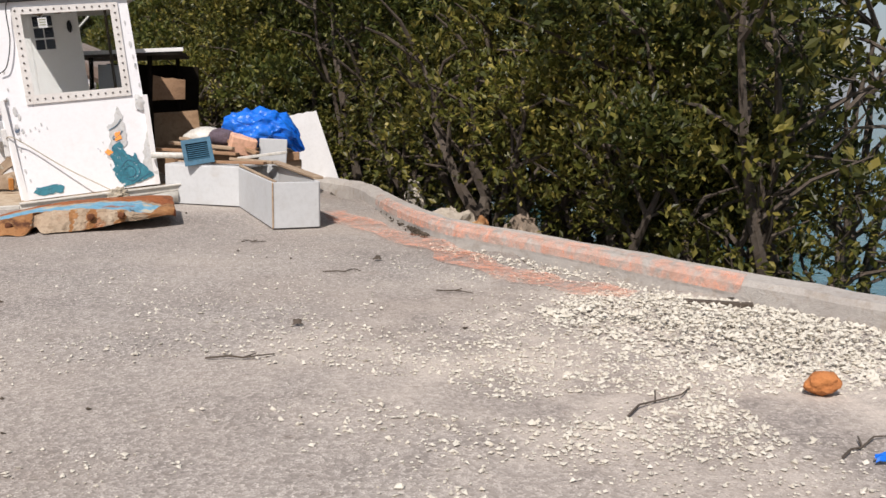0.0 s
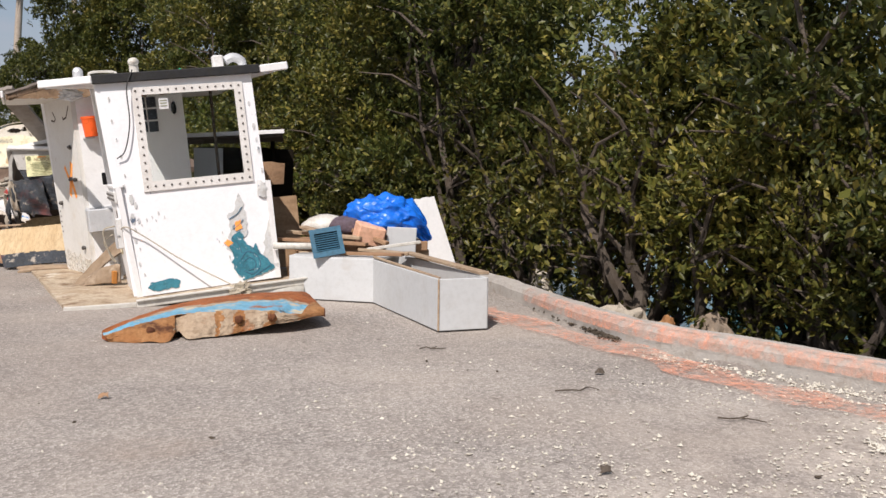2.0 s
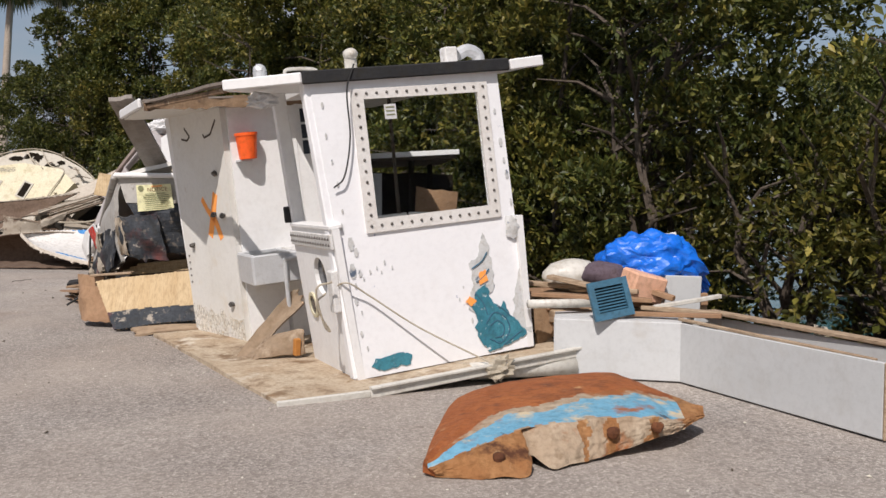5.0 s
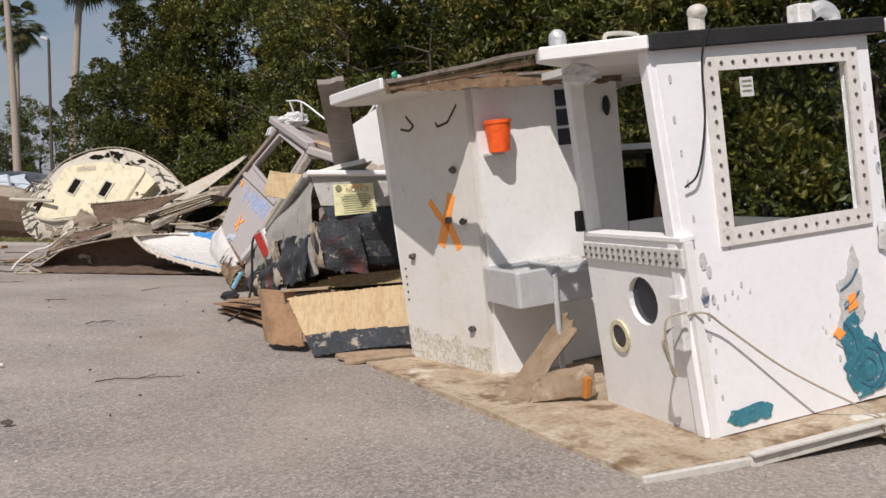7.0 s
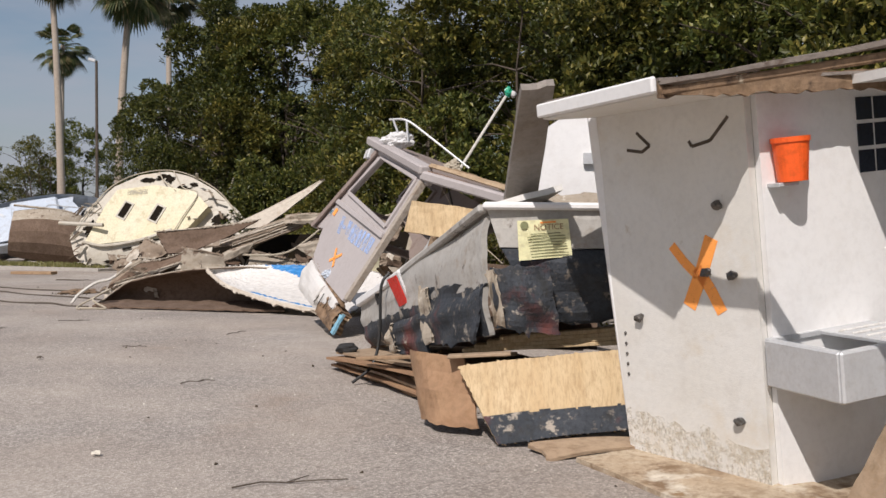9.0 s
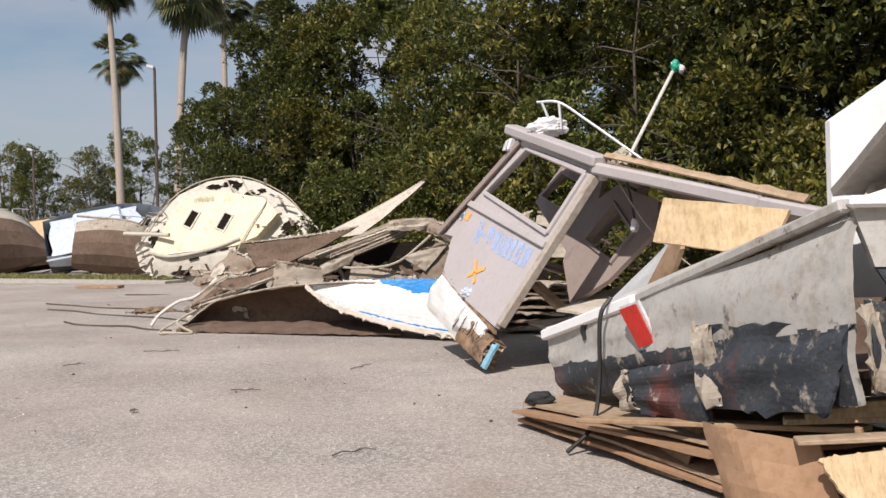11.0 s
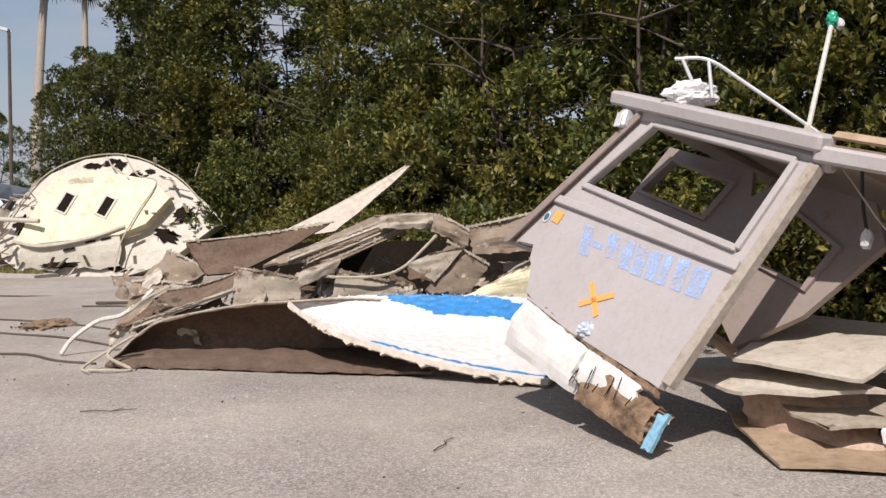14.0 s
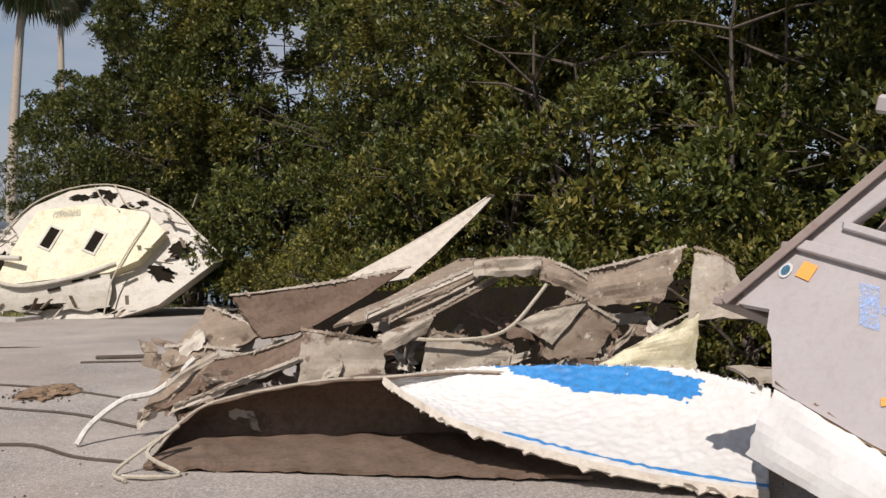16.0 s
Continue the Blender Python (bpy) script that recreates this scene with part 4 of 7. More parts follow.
    strip = side("bolted_strip", block((0.02, 0.94, 0.10), pose(-0.182, 0.48, 0.945), 0.004), M_ALU, t, "grey strip with bolt heads", **L)
    studs(strip, [(-0.193, 0.05 + i * 0.058, w) for i in range(16) for w in (0.925, 0.965)])
    part("jamb", block((0.10, 0.06, 1.0), pose(-0.13, 0.93, 1.53, 0, -3, 0), 0.008), M_WHITE, t, **L)
    side("sill", block((0.09, 0.92, 0.03), pose(-0.14, 0.47, 1.04), 0.006), M_WHITE, t, **L)
    part("hinge_box", block((0.05, 0.05, 0.12), pose(-0.17, 0.95, 1.10), 0.006), M_BLACK, t, "black hinge", **L)
    part("junction_box", block((0.05, 0.10, 0.28), pose(-0.155, 0.08, 0.60), 0.008), M_ALU, t, "grey junction box", **L)
    # far side and back walls with door and openings
    part("far_side_wall", prism(rect(0.0, 0.0, 1.98, 0.95), 0.05, Matrix.Translation((1.22, 0, 0)) @ SIDE_U), M_WHITE, t, **L)
    back = Matrix.Translation((0, 2.01, 0)) @ UP_V
    part("back_wall", prism(rect(-0.31, 0.0, 0.26, 1.99), 0.04, back), M_WHITE, t, "white panelled wall", **L)
    d = part("door", prism(rect(0.262, 0.02, 0.82, 1.98), 0.035, back), M_WHITE, t, "white door with dark panes", **L)
    for i in range(3):
        for j in range(2):
            part("door_pane", block((0.10, 0.006, 0.115), pose(0.36 + 0.115 * j, 1.97, 1.88 - 0.135 * i), 0), M_DARKGLASS, d, "dark pane", **L)
    part("door_latch", blob((0.71, 1.955, 1.80), (0.03, 0.02, 0.075), 3, 0.1, 2), M_BLACK, d, "black oval latch", **L)
    part("low_back_wall", prism(rect(0.83, 0.0, 1.20, 0.95), 0.04, back), M_WHITE, t, **L)
    part("mullion", tube([(1.13, 1.98, 0.95), (1.14, 1.98, 1.99)], 0.018, 8), M_BARK, t, **L)
    # shaded locker wall with marks
    wall = Matrix(((-0.24 / 0.96, 0, -0.97, -0.31), (0.93 / 0.96, 0, -0.25, 2.012), (0, 1, 0, 0), (0, 0, 0, 1)))
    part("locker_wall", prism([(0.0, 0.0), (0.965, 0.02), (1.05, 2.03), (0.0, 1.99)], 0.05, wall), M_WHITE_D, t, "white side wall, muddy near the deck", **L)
    part("wall_edge", span((-0.545, 2.945, 0.02), (-0.605, 3.03, 2.03), 0.07, 0.07, None, 0.012), M_WHITE, t, **L)
    def mark(pts, w, mat, name, lab):
        bm = bmesh.new()
        z = 0.0505
        for (xa, ya), (xb, yb) in zip(pts, pts[1:]):
            dx, dy = xb - xa, yb - ya
            k = w / 2 / math.hypot(dx, dy)
            q = [(xa - dy * k, ya + dx * k), (xb - dy * k, yb + dx * k), (xb + dy * k, yb - dx * k), (xa + dy * k, ya - dx * k)]
            prism(q, 0.002, wall @ Matrix.Translation((0, 0, z)), None, bm)
        part(name, bm, mat, t, lab, **L)
    mud = spray("dried_mud_film", (0.60, 0.53, 0.41), 4.0, 0.46, 0.85)
    top = [(0.98 - 0.98 * k / 24, 0.20 + 0.10 * noise.noise((k * 0.31, 4, 2)) + 0.04 * noise.noise((k * 1.3, 1, 7)) + 0.10 * (1 - k / 24)) for k in range(25)]
    part("mud_film", prism([(0.0, 0.02), (0.96, 0.03)] + top, 0.002, wall @ Matrix.Translation((0, 0, 0.0505))), mud, t, "dried mud along the wall's foot", **L)
    mark([(0.26, 1.29), (0.335, 1.12), (0.44, 0.92)], 0.085, M_ORANGE_D, "sprayed_x", "orange sprayed cross")
    mark([(0.53, 1.25), (0.45, 1.16), (0.37, 1.09)], 0.055, M_ORANGE_D, "sprayed_x", "orange sprayed cross")
    mark([(0.37, 1.13), (0.29, 1.02), (0.225, 0.90)], 0.07, M_ORANGE_D, "sprayed_x", "orange sprayed cross")
    mark([(0.72, 1.88), (0.63, 1.80), (0.69, 1.77), (0.80, 1.79)], 0.018, M_BARK, "pen_mark", "dark scrawl")
    mark([(0.10, 1.90), (0.22, 1.79), (0.34, 1.77), (0.36, 1.80)], 0.018, M_BARK, "pen_mark", "dark scrawl")
    for x, y in ((0.14, 1.10), (0.30, 1.11), (0.20, 1.46), (0.16, 0.34), (0.80, 0.84)):
        part("latch", blob(wall @ Vector((x, y, 0.065)), (0.028, 0.03, 0.024), x * 9, 0.5, 2), M_BOLT, t, "dark latch", **L)
    studs(t, [wall @ Vector((0.93, 0.50 + 0.06 * k, 0.05)) for k in range(5)])
    # sink on bent legs
    sk = part("sink", block((0.66, 0.05, 0.24), pose(-0.02, 1.50, 0.66), 0.01), M_STEEL, t, "grey metal sink", **L)
    part("sink_side", block((0.05, 0.50, 0.24), pose(-0.33, 1.74, 0.66), 0.01), M_STEEL, sk, **L)
    part("sink_bottom", block((0.66, 0.48, 0.03), pose(-0.02, 1.75, 0.555), 0.006), M_STEEL, sk, **L)
    part("drainboard", block((0.34, 0.46, 0.02), pose(0.14, 1.74, 0.772), 0.004), M_STEEL, sk, **L)
    for k in range(4):
        part("drain_rib", block((0.30, 0.012, 0.012), pose(0.14, 1.58 + 0.09 * k, 0.786), 0.003), M_ALU, sk, **L)
    part("sink_rim", block((0.66, 0.03, 0.03), pose(-0.02, 1.97, 0.77), 0.004), M_STEEL, sk, **L)
    part("sink_leg", tube(curve_pts([(0.28, 1.44, 0.74), (-0.06, 1.44, 0.73), (-0.10, 1.45, 0.66), (-0.10, 1.46, 0.02)], 5), 0.018, 8), M_STEEL, sk, "bent tube leg", **L)
    part("sink_leg", tube([(0.28, 1.46, 0.60), (0.28, 1.46, 0.02)], 0.018, 8), M_STEEL, sk, "bent tube leg", **L)
    # roof
    part("roof", prism([(1.54, 0.06), (-0.22, 0.075), (-0.66, 0.36), (-0.60, 0.52), (-0.12, 0.98), (1.40, 1.02)], 0.05, pose(0, 0, 1.985, 0, -0.6, 0)), M_WHITE, t, "white roof slab", **L)
    part("back_roof", prism([(-0.99, 1.80), (1.38, 1.80), (1.38, 2.98), (-0.92, 2.98), (-1.01, 2.88)], 0.05, pose(0, 0, 1.99, 0, 0.8, 0)), M_WHITE_D, t, "white back roof slab", **L)
    part("mid_roof", prism([(0.06, 0.97), (1.40, 1.0), (1.38, 1.81), (0.12, 1.81)], 0.045, pose(0, 0, 1.992, 0, -0.2, 0)), M_WHITE_D, t, "stained white roof panel", **L)
    bm = span((1.57, 0.05, 2.035), (1.30, 0.05, 2.015), 0.03, 0.075, None, 0.008)
    part("roof_edge", bm, M_WHITE, t, **L)
    part("black_edging", span((1.29, 0.05, 2.02), (-0.225, 0.06, 2.0), 0.03, 0.085, None, 0.008), M_BLACK, t, "black rubber edging", **L)
    part("roof_edge", span((-0.225, 0.06, 2.0), (-0.67, 0.35, 2.005), 0.03, 0.07, None, 0.008), M_WHITE, t, **L)
    part("torn_fascia", sheet([(-0.98, 1.785, 1.97), (0.75, 1.79, 1.93), (0.75, 1.79, 2.06), (-0.98, 1.785, 2.08)], 40, 4, 0.02, 0, 0, (0.3, 0, 0.1, 0), 0.008, 6), M_ROT, t, "torn brown plywood edge", **L)
    part("roof_skin", sheet([(-1.0, 1.76, 2.075), (1.2, 1.78, 2.03), (1.2, 2.95, 2.06), (-1.02, 2.90, 2.105)], 18, 8, 0.015, 0, 0, (0.06, 0, 0.02, 0.02), 0.008, 8), M_SKIN, t, "weathered grey roof skin", **L)
    part("roof_skin", sheet([(-0.65, 0.44, 2.022), (-0.99, 1.82, 2.045), (-0.90, 1.84, 2.04), (-0.56, 0.46, 2.03)], 24, 4, 0.02, 0.0, 0.0, (0.06, 0, 0.15, 0), 0.008, 14), M_SKIN, t, "weathered grey roof skin, torn", **L)
    part("roof_batten", span((-0.62, 0.5, 1.99), (-0.95, 1.8, 2.015), 0.03, 0.035, None, 0.006), M_ROT, t, "rotten dark batten", **L)
    part("roof_tip", span((-1.03, 2.89, 2.05), (-1.01, 1.77, 2.045), 0.03, 0.075, None, 0.01), M_WHITE, t, **L)
    part("torn_flap", blob((-0.40, 0.42, 1.90), (0.10, 0.07, 0.05), 4, 0.6, 3, 3), M_BAG, t, "torn white cloth", **L)
    v = part("roof_vent", tube([(0.16, 0.18, 2.04), (0.16, 0.18, 2.13)], 0.042, 12), M_PIPE, t, "white vent cowl", **L)
    part("vent_cap", blob((0.16, 0.17, 2.15), (0.05, 0.055, 0.04), 1, 0.03, 3), M_PIPE, v, **L)
    v = part("roof_vent", tube(curve_pts([(1.18, 0.30, 2.03), (1.18, 0.30, 2.12), (1.10, 0.30, 2.16), (1.02, 0.30, 2.13)], 5), 0.045, 10), M_STEEL, t, "grey bent vent pipe", **L)
    part("vent_box", block((0.10, 0.10, 0.15), pose(0.95, 0.3, 2.11), 0.01), M_ALU, v, **L)
    part("roof_vent", add(tube([(-0.30, 0.8, 2.05), (-0.30, 0.8, 2.13)], 0.05, 10), blob((-0.30, 0.8, 2.14), (0.05, 0.05, 0.05), 2, 0.05, 2)), M_STEEL, t, "grey dome vent", **L)
    part("roof_hatch", tube(curve_pts([(-0.22, 0.45, 2.06), (-0.2, 0.45, 2.10), (0.0, 0.5, 2.10), (0.03, 0.5, 2.06)], 4), 0.012, 6), M_PIPE, t, "white grab rail", **L)
    # rope and wire on the front
    part("rope", tube(curve_pts([(-0.16, 0.09, 0.62), (-0.10, -0.04, 0.66), (0.05, -0.03, 0.55), (0.35, -0.08, 0.30), (0.70, -0.20, 0.06), (0.80, -0.30, -0.01)], 6), 0.006, 6), M_ROPE, t, "grey mooring rope", **L)
    part("rope", tube(curve_pts([(-0.22, 0.06, 0.60), (-0.30, 0.03, 0.55), (-0.27, 0.05, 0.45), (-0.22, 0.05, 0.35), (-0.26, 0.04, 0.40), (-0.30, 0.0, 0.64), (-0.2, -0.04, 0.68)], 6), 0.007, 6), M_ROPE, t, "grey mooring rope", **L)
    part("rope_knot", blob((0.80, -0.34, -0.02), (0.10, 0.05, 0.07), 7, 0.7, 3, 3.5), M_ROPE, t, "knot of rope and weed", **L)
    part("wire", tube(curve_pts([(0.13, 0.04, 2.07), (0.06, 0.03, 1.9), (0.05, 0.03, 1.6), (-0.02, 0.02, 1.35), (-0.10, 0.03, 1.28)], 6), 0.006, 5), M_CABLE, t, "thin loose wire", **L)
    part("roller", tube([(0.22, -0.10, -0.10), (0.42, -0.10, -0.10)], 0.085, 14), M_PIPE, t, "white round fender under the deck", **L)


make_cabin()


def on_cab(name, lab, cat, u, v, w):
    return thing(name, CAB @ Matrix.Translation((u, v, w)), lab, cat)


def make_bucket():
    t = on_cab("bucket", "bright orange plastic bucket hung on the cabin wall", "bucket", -0.19, 1.89, 1.55)
    bm = bmesh.new()
    n = 24
    prof = [(0.072, 0.0), (0.088, 0.19), (0.094, 0.19), (0.094, 0.215), (0.086, 0.215), (0.070, 0.01)]
    rings = [[bm.verts.new((r * math.cos(6.2832 * i / n), r * math.sin(6.2832 * i / n), z)) for i in range(n)] for r, z in prof]
    for a, b in zip(rings, rings[1:]):
        for i in range(n):
            bm.faces.new((a[i], a[(i + 1) % n], b[(i + 1) % n], b[i]))
    bm.faces.new(rings[0][::-1])
    bm.faces.new(rings[-1])
    part("body", bm, M_BUCKET, t, local=True, smooth=False)
    part("bracket", block((0.12, 0.10, 0.02), pose(-0.03, 0.04, -0.012), 0.003), M_STEEL, t, "grey bracket", local=True)


make_bucket()


def make_leaning_ply():
    t = on_cab("plywood_sheet", "curled brown plywood sheet leaning in the cabin doorway", "plywood", -0.4, 1.2, 0.01)
    for k, q in enumerate((((-0.62, 1.36, 0.015), (-0.54, 1.14, 0.02), (0.03, 1.42, 0.38), (-0.02, 1.50, 0.50)), ((-0.54, 1.17, 0.02), (-0.13, 0.99, 0.03), (-0.12, 1.02, 0.23), (-0.36, 1.28, 0.16)))):
        c = [CAB @ Vector(p) for p in q]
        part("sheet", sheet(c, 14, 10, 0.014, 0.03 if k else -0.04, 0.02, (0.06, 0.04, 0.06, 0.04), 0.015, 4 + k), M_CARD2, t)
    bit = CAB @ Vector((-0.17, 1.02, 0.09))
    part("orange_scrap", block((0.05, 0.04, 0.13), CAB @ pose(-0.20, 1.0, 0.10, 8, 5, 10), 0.006), M_ORANGEWOOD, t, "orange wood scrap")


make_leaning_ply()


# ---- rusty slab, grey planter and the junk on it ----
def make_slab():
    t = thing("keel_slab", pose(-3.1, 9.4, 0), "thick rust-brown keel slab with faded blue paint lying on asphalt", "boat keel")
    front = curve_pts([(-3.80, 9.20, 0.05), (-3.60, 9.26, 0.11), (-3.33, 9.40, 0.165), (-3.08, 9.44, 0.185), (-2.88, 9.48, 0.19), (-2.66, 9.50, 0.18), (-2.52, 9.58, 0.145), (-2.29, 9.80, 0.12)], 22)
    back = curve_pts([(-3.82, 9.24, 0.06), (-3.70, 9.75, 0.09), (-3.52, 10.35, 0.11), (-3.24, 10.60, 0.14), (-2.88, 10.70, 0.16), (-2.52, 10.75, 0.165), (-2.40, 10.37, 0.155), (-2.28, 9.85, 0.13)], 22)
    foot = curve_pts([(-3.78, 9.21, 0.01), (-3.52, 9.16, 0.005), (-3.32, 9.19, 0.01), (-3.07, 9.33, 0.015), (-2.90, 9.42, 0.03), (-2.66, 9.50, 0.07), (-2.50, 9.58, 0.09), (-2.30, 9.79, 0.10)], 22)
    bolts = (0.19, 0.56, 0.71)
    n, kt, ks = len(front), 52, 12
    bm = bmesh.new()
    rows = []
    for i, (f, b) in enumerate(zip(front, back)):
        s = i / (n - 1)
        step = math.exp(-((s - 0.30) / 0.025) ** 2)
        low = foot[i] + Vector((0.02, 0.09, 0.05)) * step + Vector((0, 0, 0.02 * max(0, noise.noise((s * 9, 4, 1)))))
        ring = []
        for j in range(ks):
            k = j / ks
            d = 0.010 * noise.noise((s * 16, k * 3, 2)) + 0.008 * noise.noise((s * 45, k * 8, 5)) - 0.05 * step + (0.02 if s < 0.28 else 0.0)
            ring.append(low.lerp(f, k) + Vector((0.7, -0.7, 0)) * (d + 0.008 * math.sin(k * math.pi)))
        for j in range(kt + 1):
            k = j / kt
            ring.append(f.lerp(b, k) + Vector((0, 0, 0.03 * math.sin(k * math.pi) + 0.008 * noise.noise((s * 20, k * 6, 8)))))
        ring.append(Vector((b.x, b.y, 0.02 + 0.06 * s)))
        rows.append([bm.verts.new(p) for p in ring])
    m = len(rows[0])
    for i in range(n - 1):
        for j in range(m):
            fc = bm.faces.new((rows[i][j], rows[i + 1][j], rows[i + 1][(j + 1) % m], rows[i][(j + 1) % m]))
            k = (j - ks + 0.5) / kt
            s = i / (n - 1)
            if ks <= j < ks + kt:
                e = k + 0.05 * noise.noise((s * 9, k * 3, 3)) + 0.025 * noise.noise((s * 34, k * 12, 6))
                wide = 0.20 + 0.20 * s - 0.10 * math.exp(-((s - 0.40) / 0.07) ** 2)
                if s > 0.90:
                    fc.material_index = 3
                else:
                    fc.material_index = 2 if 0.015 < e < wide else (1 if e < wide + 0.09 else 0)
            else:
                q = s + 0.03 * noise.noise((s * 20, j * 0.4, 7))
                soaked = q < 0.29 or q > 0.88 or 0.43 < q < 0.47 or min(abs(q - c) for c in bolts) < 0.022
                fc.material_index = 3 if soaked else 1
    bm.faces.new(rows[0])
    bm.faces.new(rows[-1])
    part("body", bm, [M_RUST, M_SLAB, M_SKYBLUE, M_SLAB_R], t, "rusted slab with a blue painted band")
    for s in bolts:
        i = int(s * (n - 1))
        a = front[i].lerp(foot[i], 0.38) + Vector((0.012, -0.028, 0))
        part("bolt", blob(a, (0.032, 0.022, 0.030), s * 10, 0.3, 2), M_RUSTBOLT, t, "rusted bolt stub")


make_slab()


def make_planter():
    t = thing("planter_box", pose(-1.8, 11.0, 0), "long L-shaped grey painted plywood box, open on top", "plywood box")
    out = [(-2.68, 11.50), (-1.885, 11.19), (-1.408, 9.60), (-1.022, 9.72), (-1.50, 11.40), (-1.62, 11.60), (-2.58, 11.88)]
    h = 0.40
    for i, (a, b) in enumerate(zip(out, out[1:] + out[:1])):
        part("panel", span((*a, h / 2 + 0.01), (*b, h / 2 + 0.01), 0.022, h, None, 0.004), M_BOX, t)
    part("lid", sheet([(-2.69, 11.49, h + 0.02), (-1.89, 11.18, h + 0.02), (-1.63, 11.60, h + 0.02), (-2.59, 11.89, h + 0.02)], 6, 4, 0.02, 0, 0, (0.02, 0, 0.02, 0), 0.004, 2), M_BOX, t, "grey plywood lid")
    part("floor_board", sheet([(-1.84, 11.10, 0.2), (-1.37, 9.68, 0.2), (-1.07, 9.78, 0.2), (-1.54, 11.35, 0.2)], 6, 3, 0.02), M_BROWNPLY, t, "brown inside")
    part("rim_board", span((-1.03, 9.85, h + 0.03), (-1.56, 11.5, h + 0.05), 0.09, 0.025, None, 0.004), M_WOOD, t, "bare rim board")
    part("rim_board", span((-1.40, 9.7, h + 0.005), (-1.88, 11.24, h + 0.03), 0.03, 0.02, None, 0.004), M_WOOD, t, "bare rim board")
    part("corner_strip", span((-1.412, 9.588, 0.01), (-1.412, 9.588, 0.41), 0.014, 0.014, None, 0.002), M_WOOD, t)


make_planter()


def simple(name, lab, cat, bm, mat, base, pname="body", smooth=False):
    t = thing(name, pose(*base), lab, cat)
    part(pname, bm, mat, t, "", smooth)
    return t


def make_louvre():
    m = pose(-2.33, 11.38, 0.555, -14, -9, 12)
    t = thing("louvre_panel", pose(-2.33, 11.38, 0.42), "dark blue louvred vent panel leaning on the grey box", "vent panel")
    part("frame", prism(rect(-0.15, -0.135, 0.15, 0.135), 0.03, m @ UP_V, rect(-0.11, -0.085, 0.11, 0.09)), M_LOUVRE, t)
    part("backing", block((0.24, 0.006, 0.2), m @ pose(0, 0.012, 0), 0), M_DARK, t)
    for i in range(8):
        part("slat", block((0.22, 0.022, 0.004), m @ pose(0, -0.012, -0.072 + i * 0.021, 35, 0, 0), 0), M_LOUVRE, t)


make_louvre()


def make_tarp():
    bm = blob((-1.74, 12.16, 0.76), (0.42, 0.26, 0.21), 5, 0.22, 5, 1.8)
    for v in bm.verts:
        c = v.co * 5.5
        v.co.z += 0.05 * abs(noise.noise(c)) - 0.04 * abs(noise.noise(c * 2.1))
        v.co.x += 0.04 * noise.noise(c * 1.3 + Vector((9, 0, 0)))
        if v.co.x > -1.48:
            v.co.z -= (v.co.x + 1.48) * 1.1
    simple("tarpaulin", "crumpled bright blue tarpaulin heaped over junk", "tarpaulin", bm, M_TARP, (-1.7, 12.3, 0.5))


make_tarp()
for i, (z, turn, m) in enumerate(((0.05, 3, M_BROWNPLY), (0.16, -4, M_WOOD), (0.27, 6, M_BROWNPLY), (0.38, 2, M_WOOD), (0.47, -3, M_CARD))):
    simple("junk_board", "weathered plywood junk stacked behind the grey box", "board", block((1.35, 0.75, 0.10), pose(-2.05, 12.35, z, 0, 0, 12 + turn), 0.01), m, (-2.05, 12.35, z - 0.05))
simple("insulated_board", "thick white foam-cored board standing on edge", "board", sheet([(-1.50, 12.95, 0.10), (-0.90, 13.16, 0.10), (-1.19, 13.20, 0.98), (-1.50, 13.08, 0.92)], 6, 6, 0.06, 0, 0, (0, 0, 0.04, 0.02), 0.005, 2), M_WHITE, (-1.2, 13.0, 0.1))
simple("cushion", "dark plum boat cushion", "cushion", blob((-2.14, 12.12, 0.67), (0.20, 0.17, 0.11), 3, 0.15, 3), M_PLUM, (-2.14, 12.12, 0.56), smooth=True)
simple("foam_sheet", "white curved foam sheet", "foam", blob((-2.38, 12.22, 0.65), (0.24, 0.14, 0.13), 8, 0.12, 3), M_PIPE, (-2.38, 12.22, 0.53), smooth=True)
simple("foam_block", "peach coloured foam block", "foam", block((0.28, 0.22, 0.20), pose(-1.93, 11.88, 0.60, 10, 12, 15), 0.015), M_PEACH, (-1.93, 11.88, 0.5))
simple("white_crate", "pale grey plywood crate", "crate", block((0.30, 0.24, 0.34), pose(-1.62, 12.02, 0.50, 0, 3, 8), 0.006), M_BOX, (-1.6, 12.0, 0.33))
simple("white_batten", "thin white batten across the pile", "batten", span((-1.95, 11.56, 0.475), (-1.43, 11.62, 0.545), 0.045, 0.03), M_PIPE, (-1.5, 11.68, 0.46))
simple("plastic_pipe", "white plastic pipe lying beside the cabin", "pipe", tube([(-2.85, 11.62, 0.50), (-2.28, 11.75, 0.49)], 0.032, 10), M_PIPE, (-2.6, 11.7, 0.45), smooth=True)
simple("plastic_pipe", "white plastic pipe under the deck edge", "pipe", tube([(-3.3, 11.35, 0.075), (-2.55, 11.45, 0.085)], 0.06, 10), M_PIPE, (-2.9, 11.4, 0.02), smooth=True)
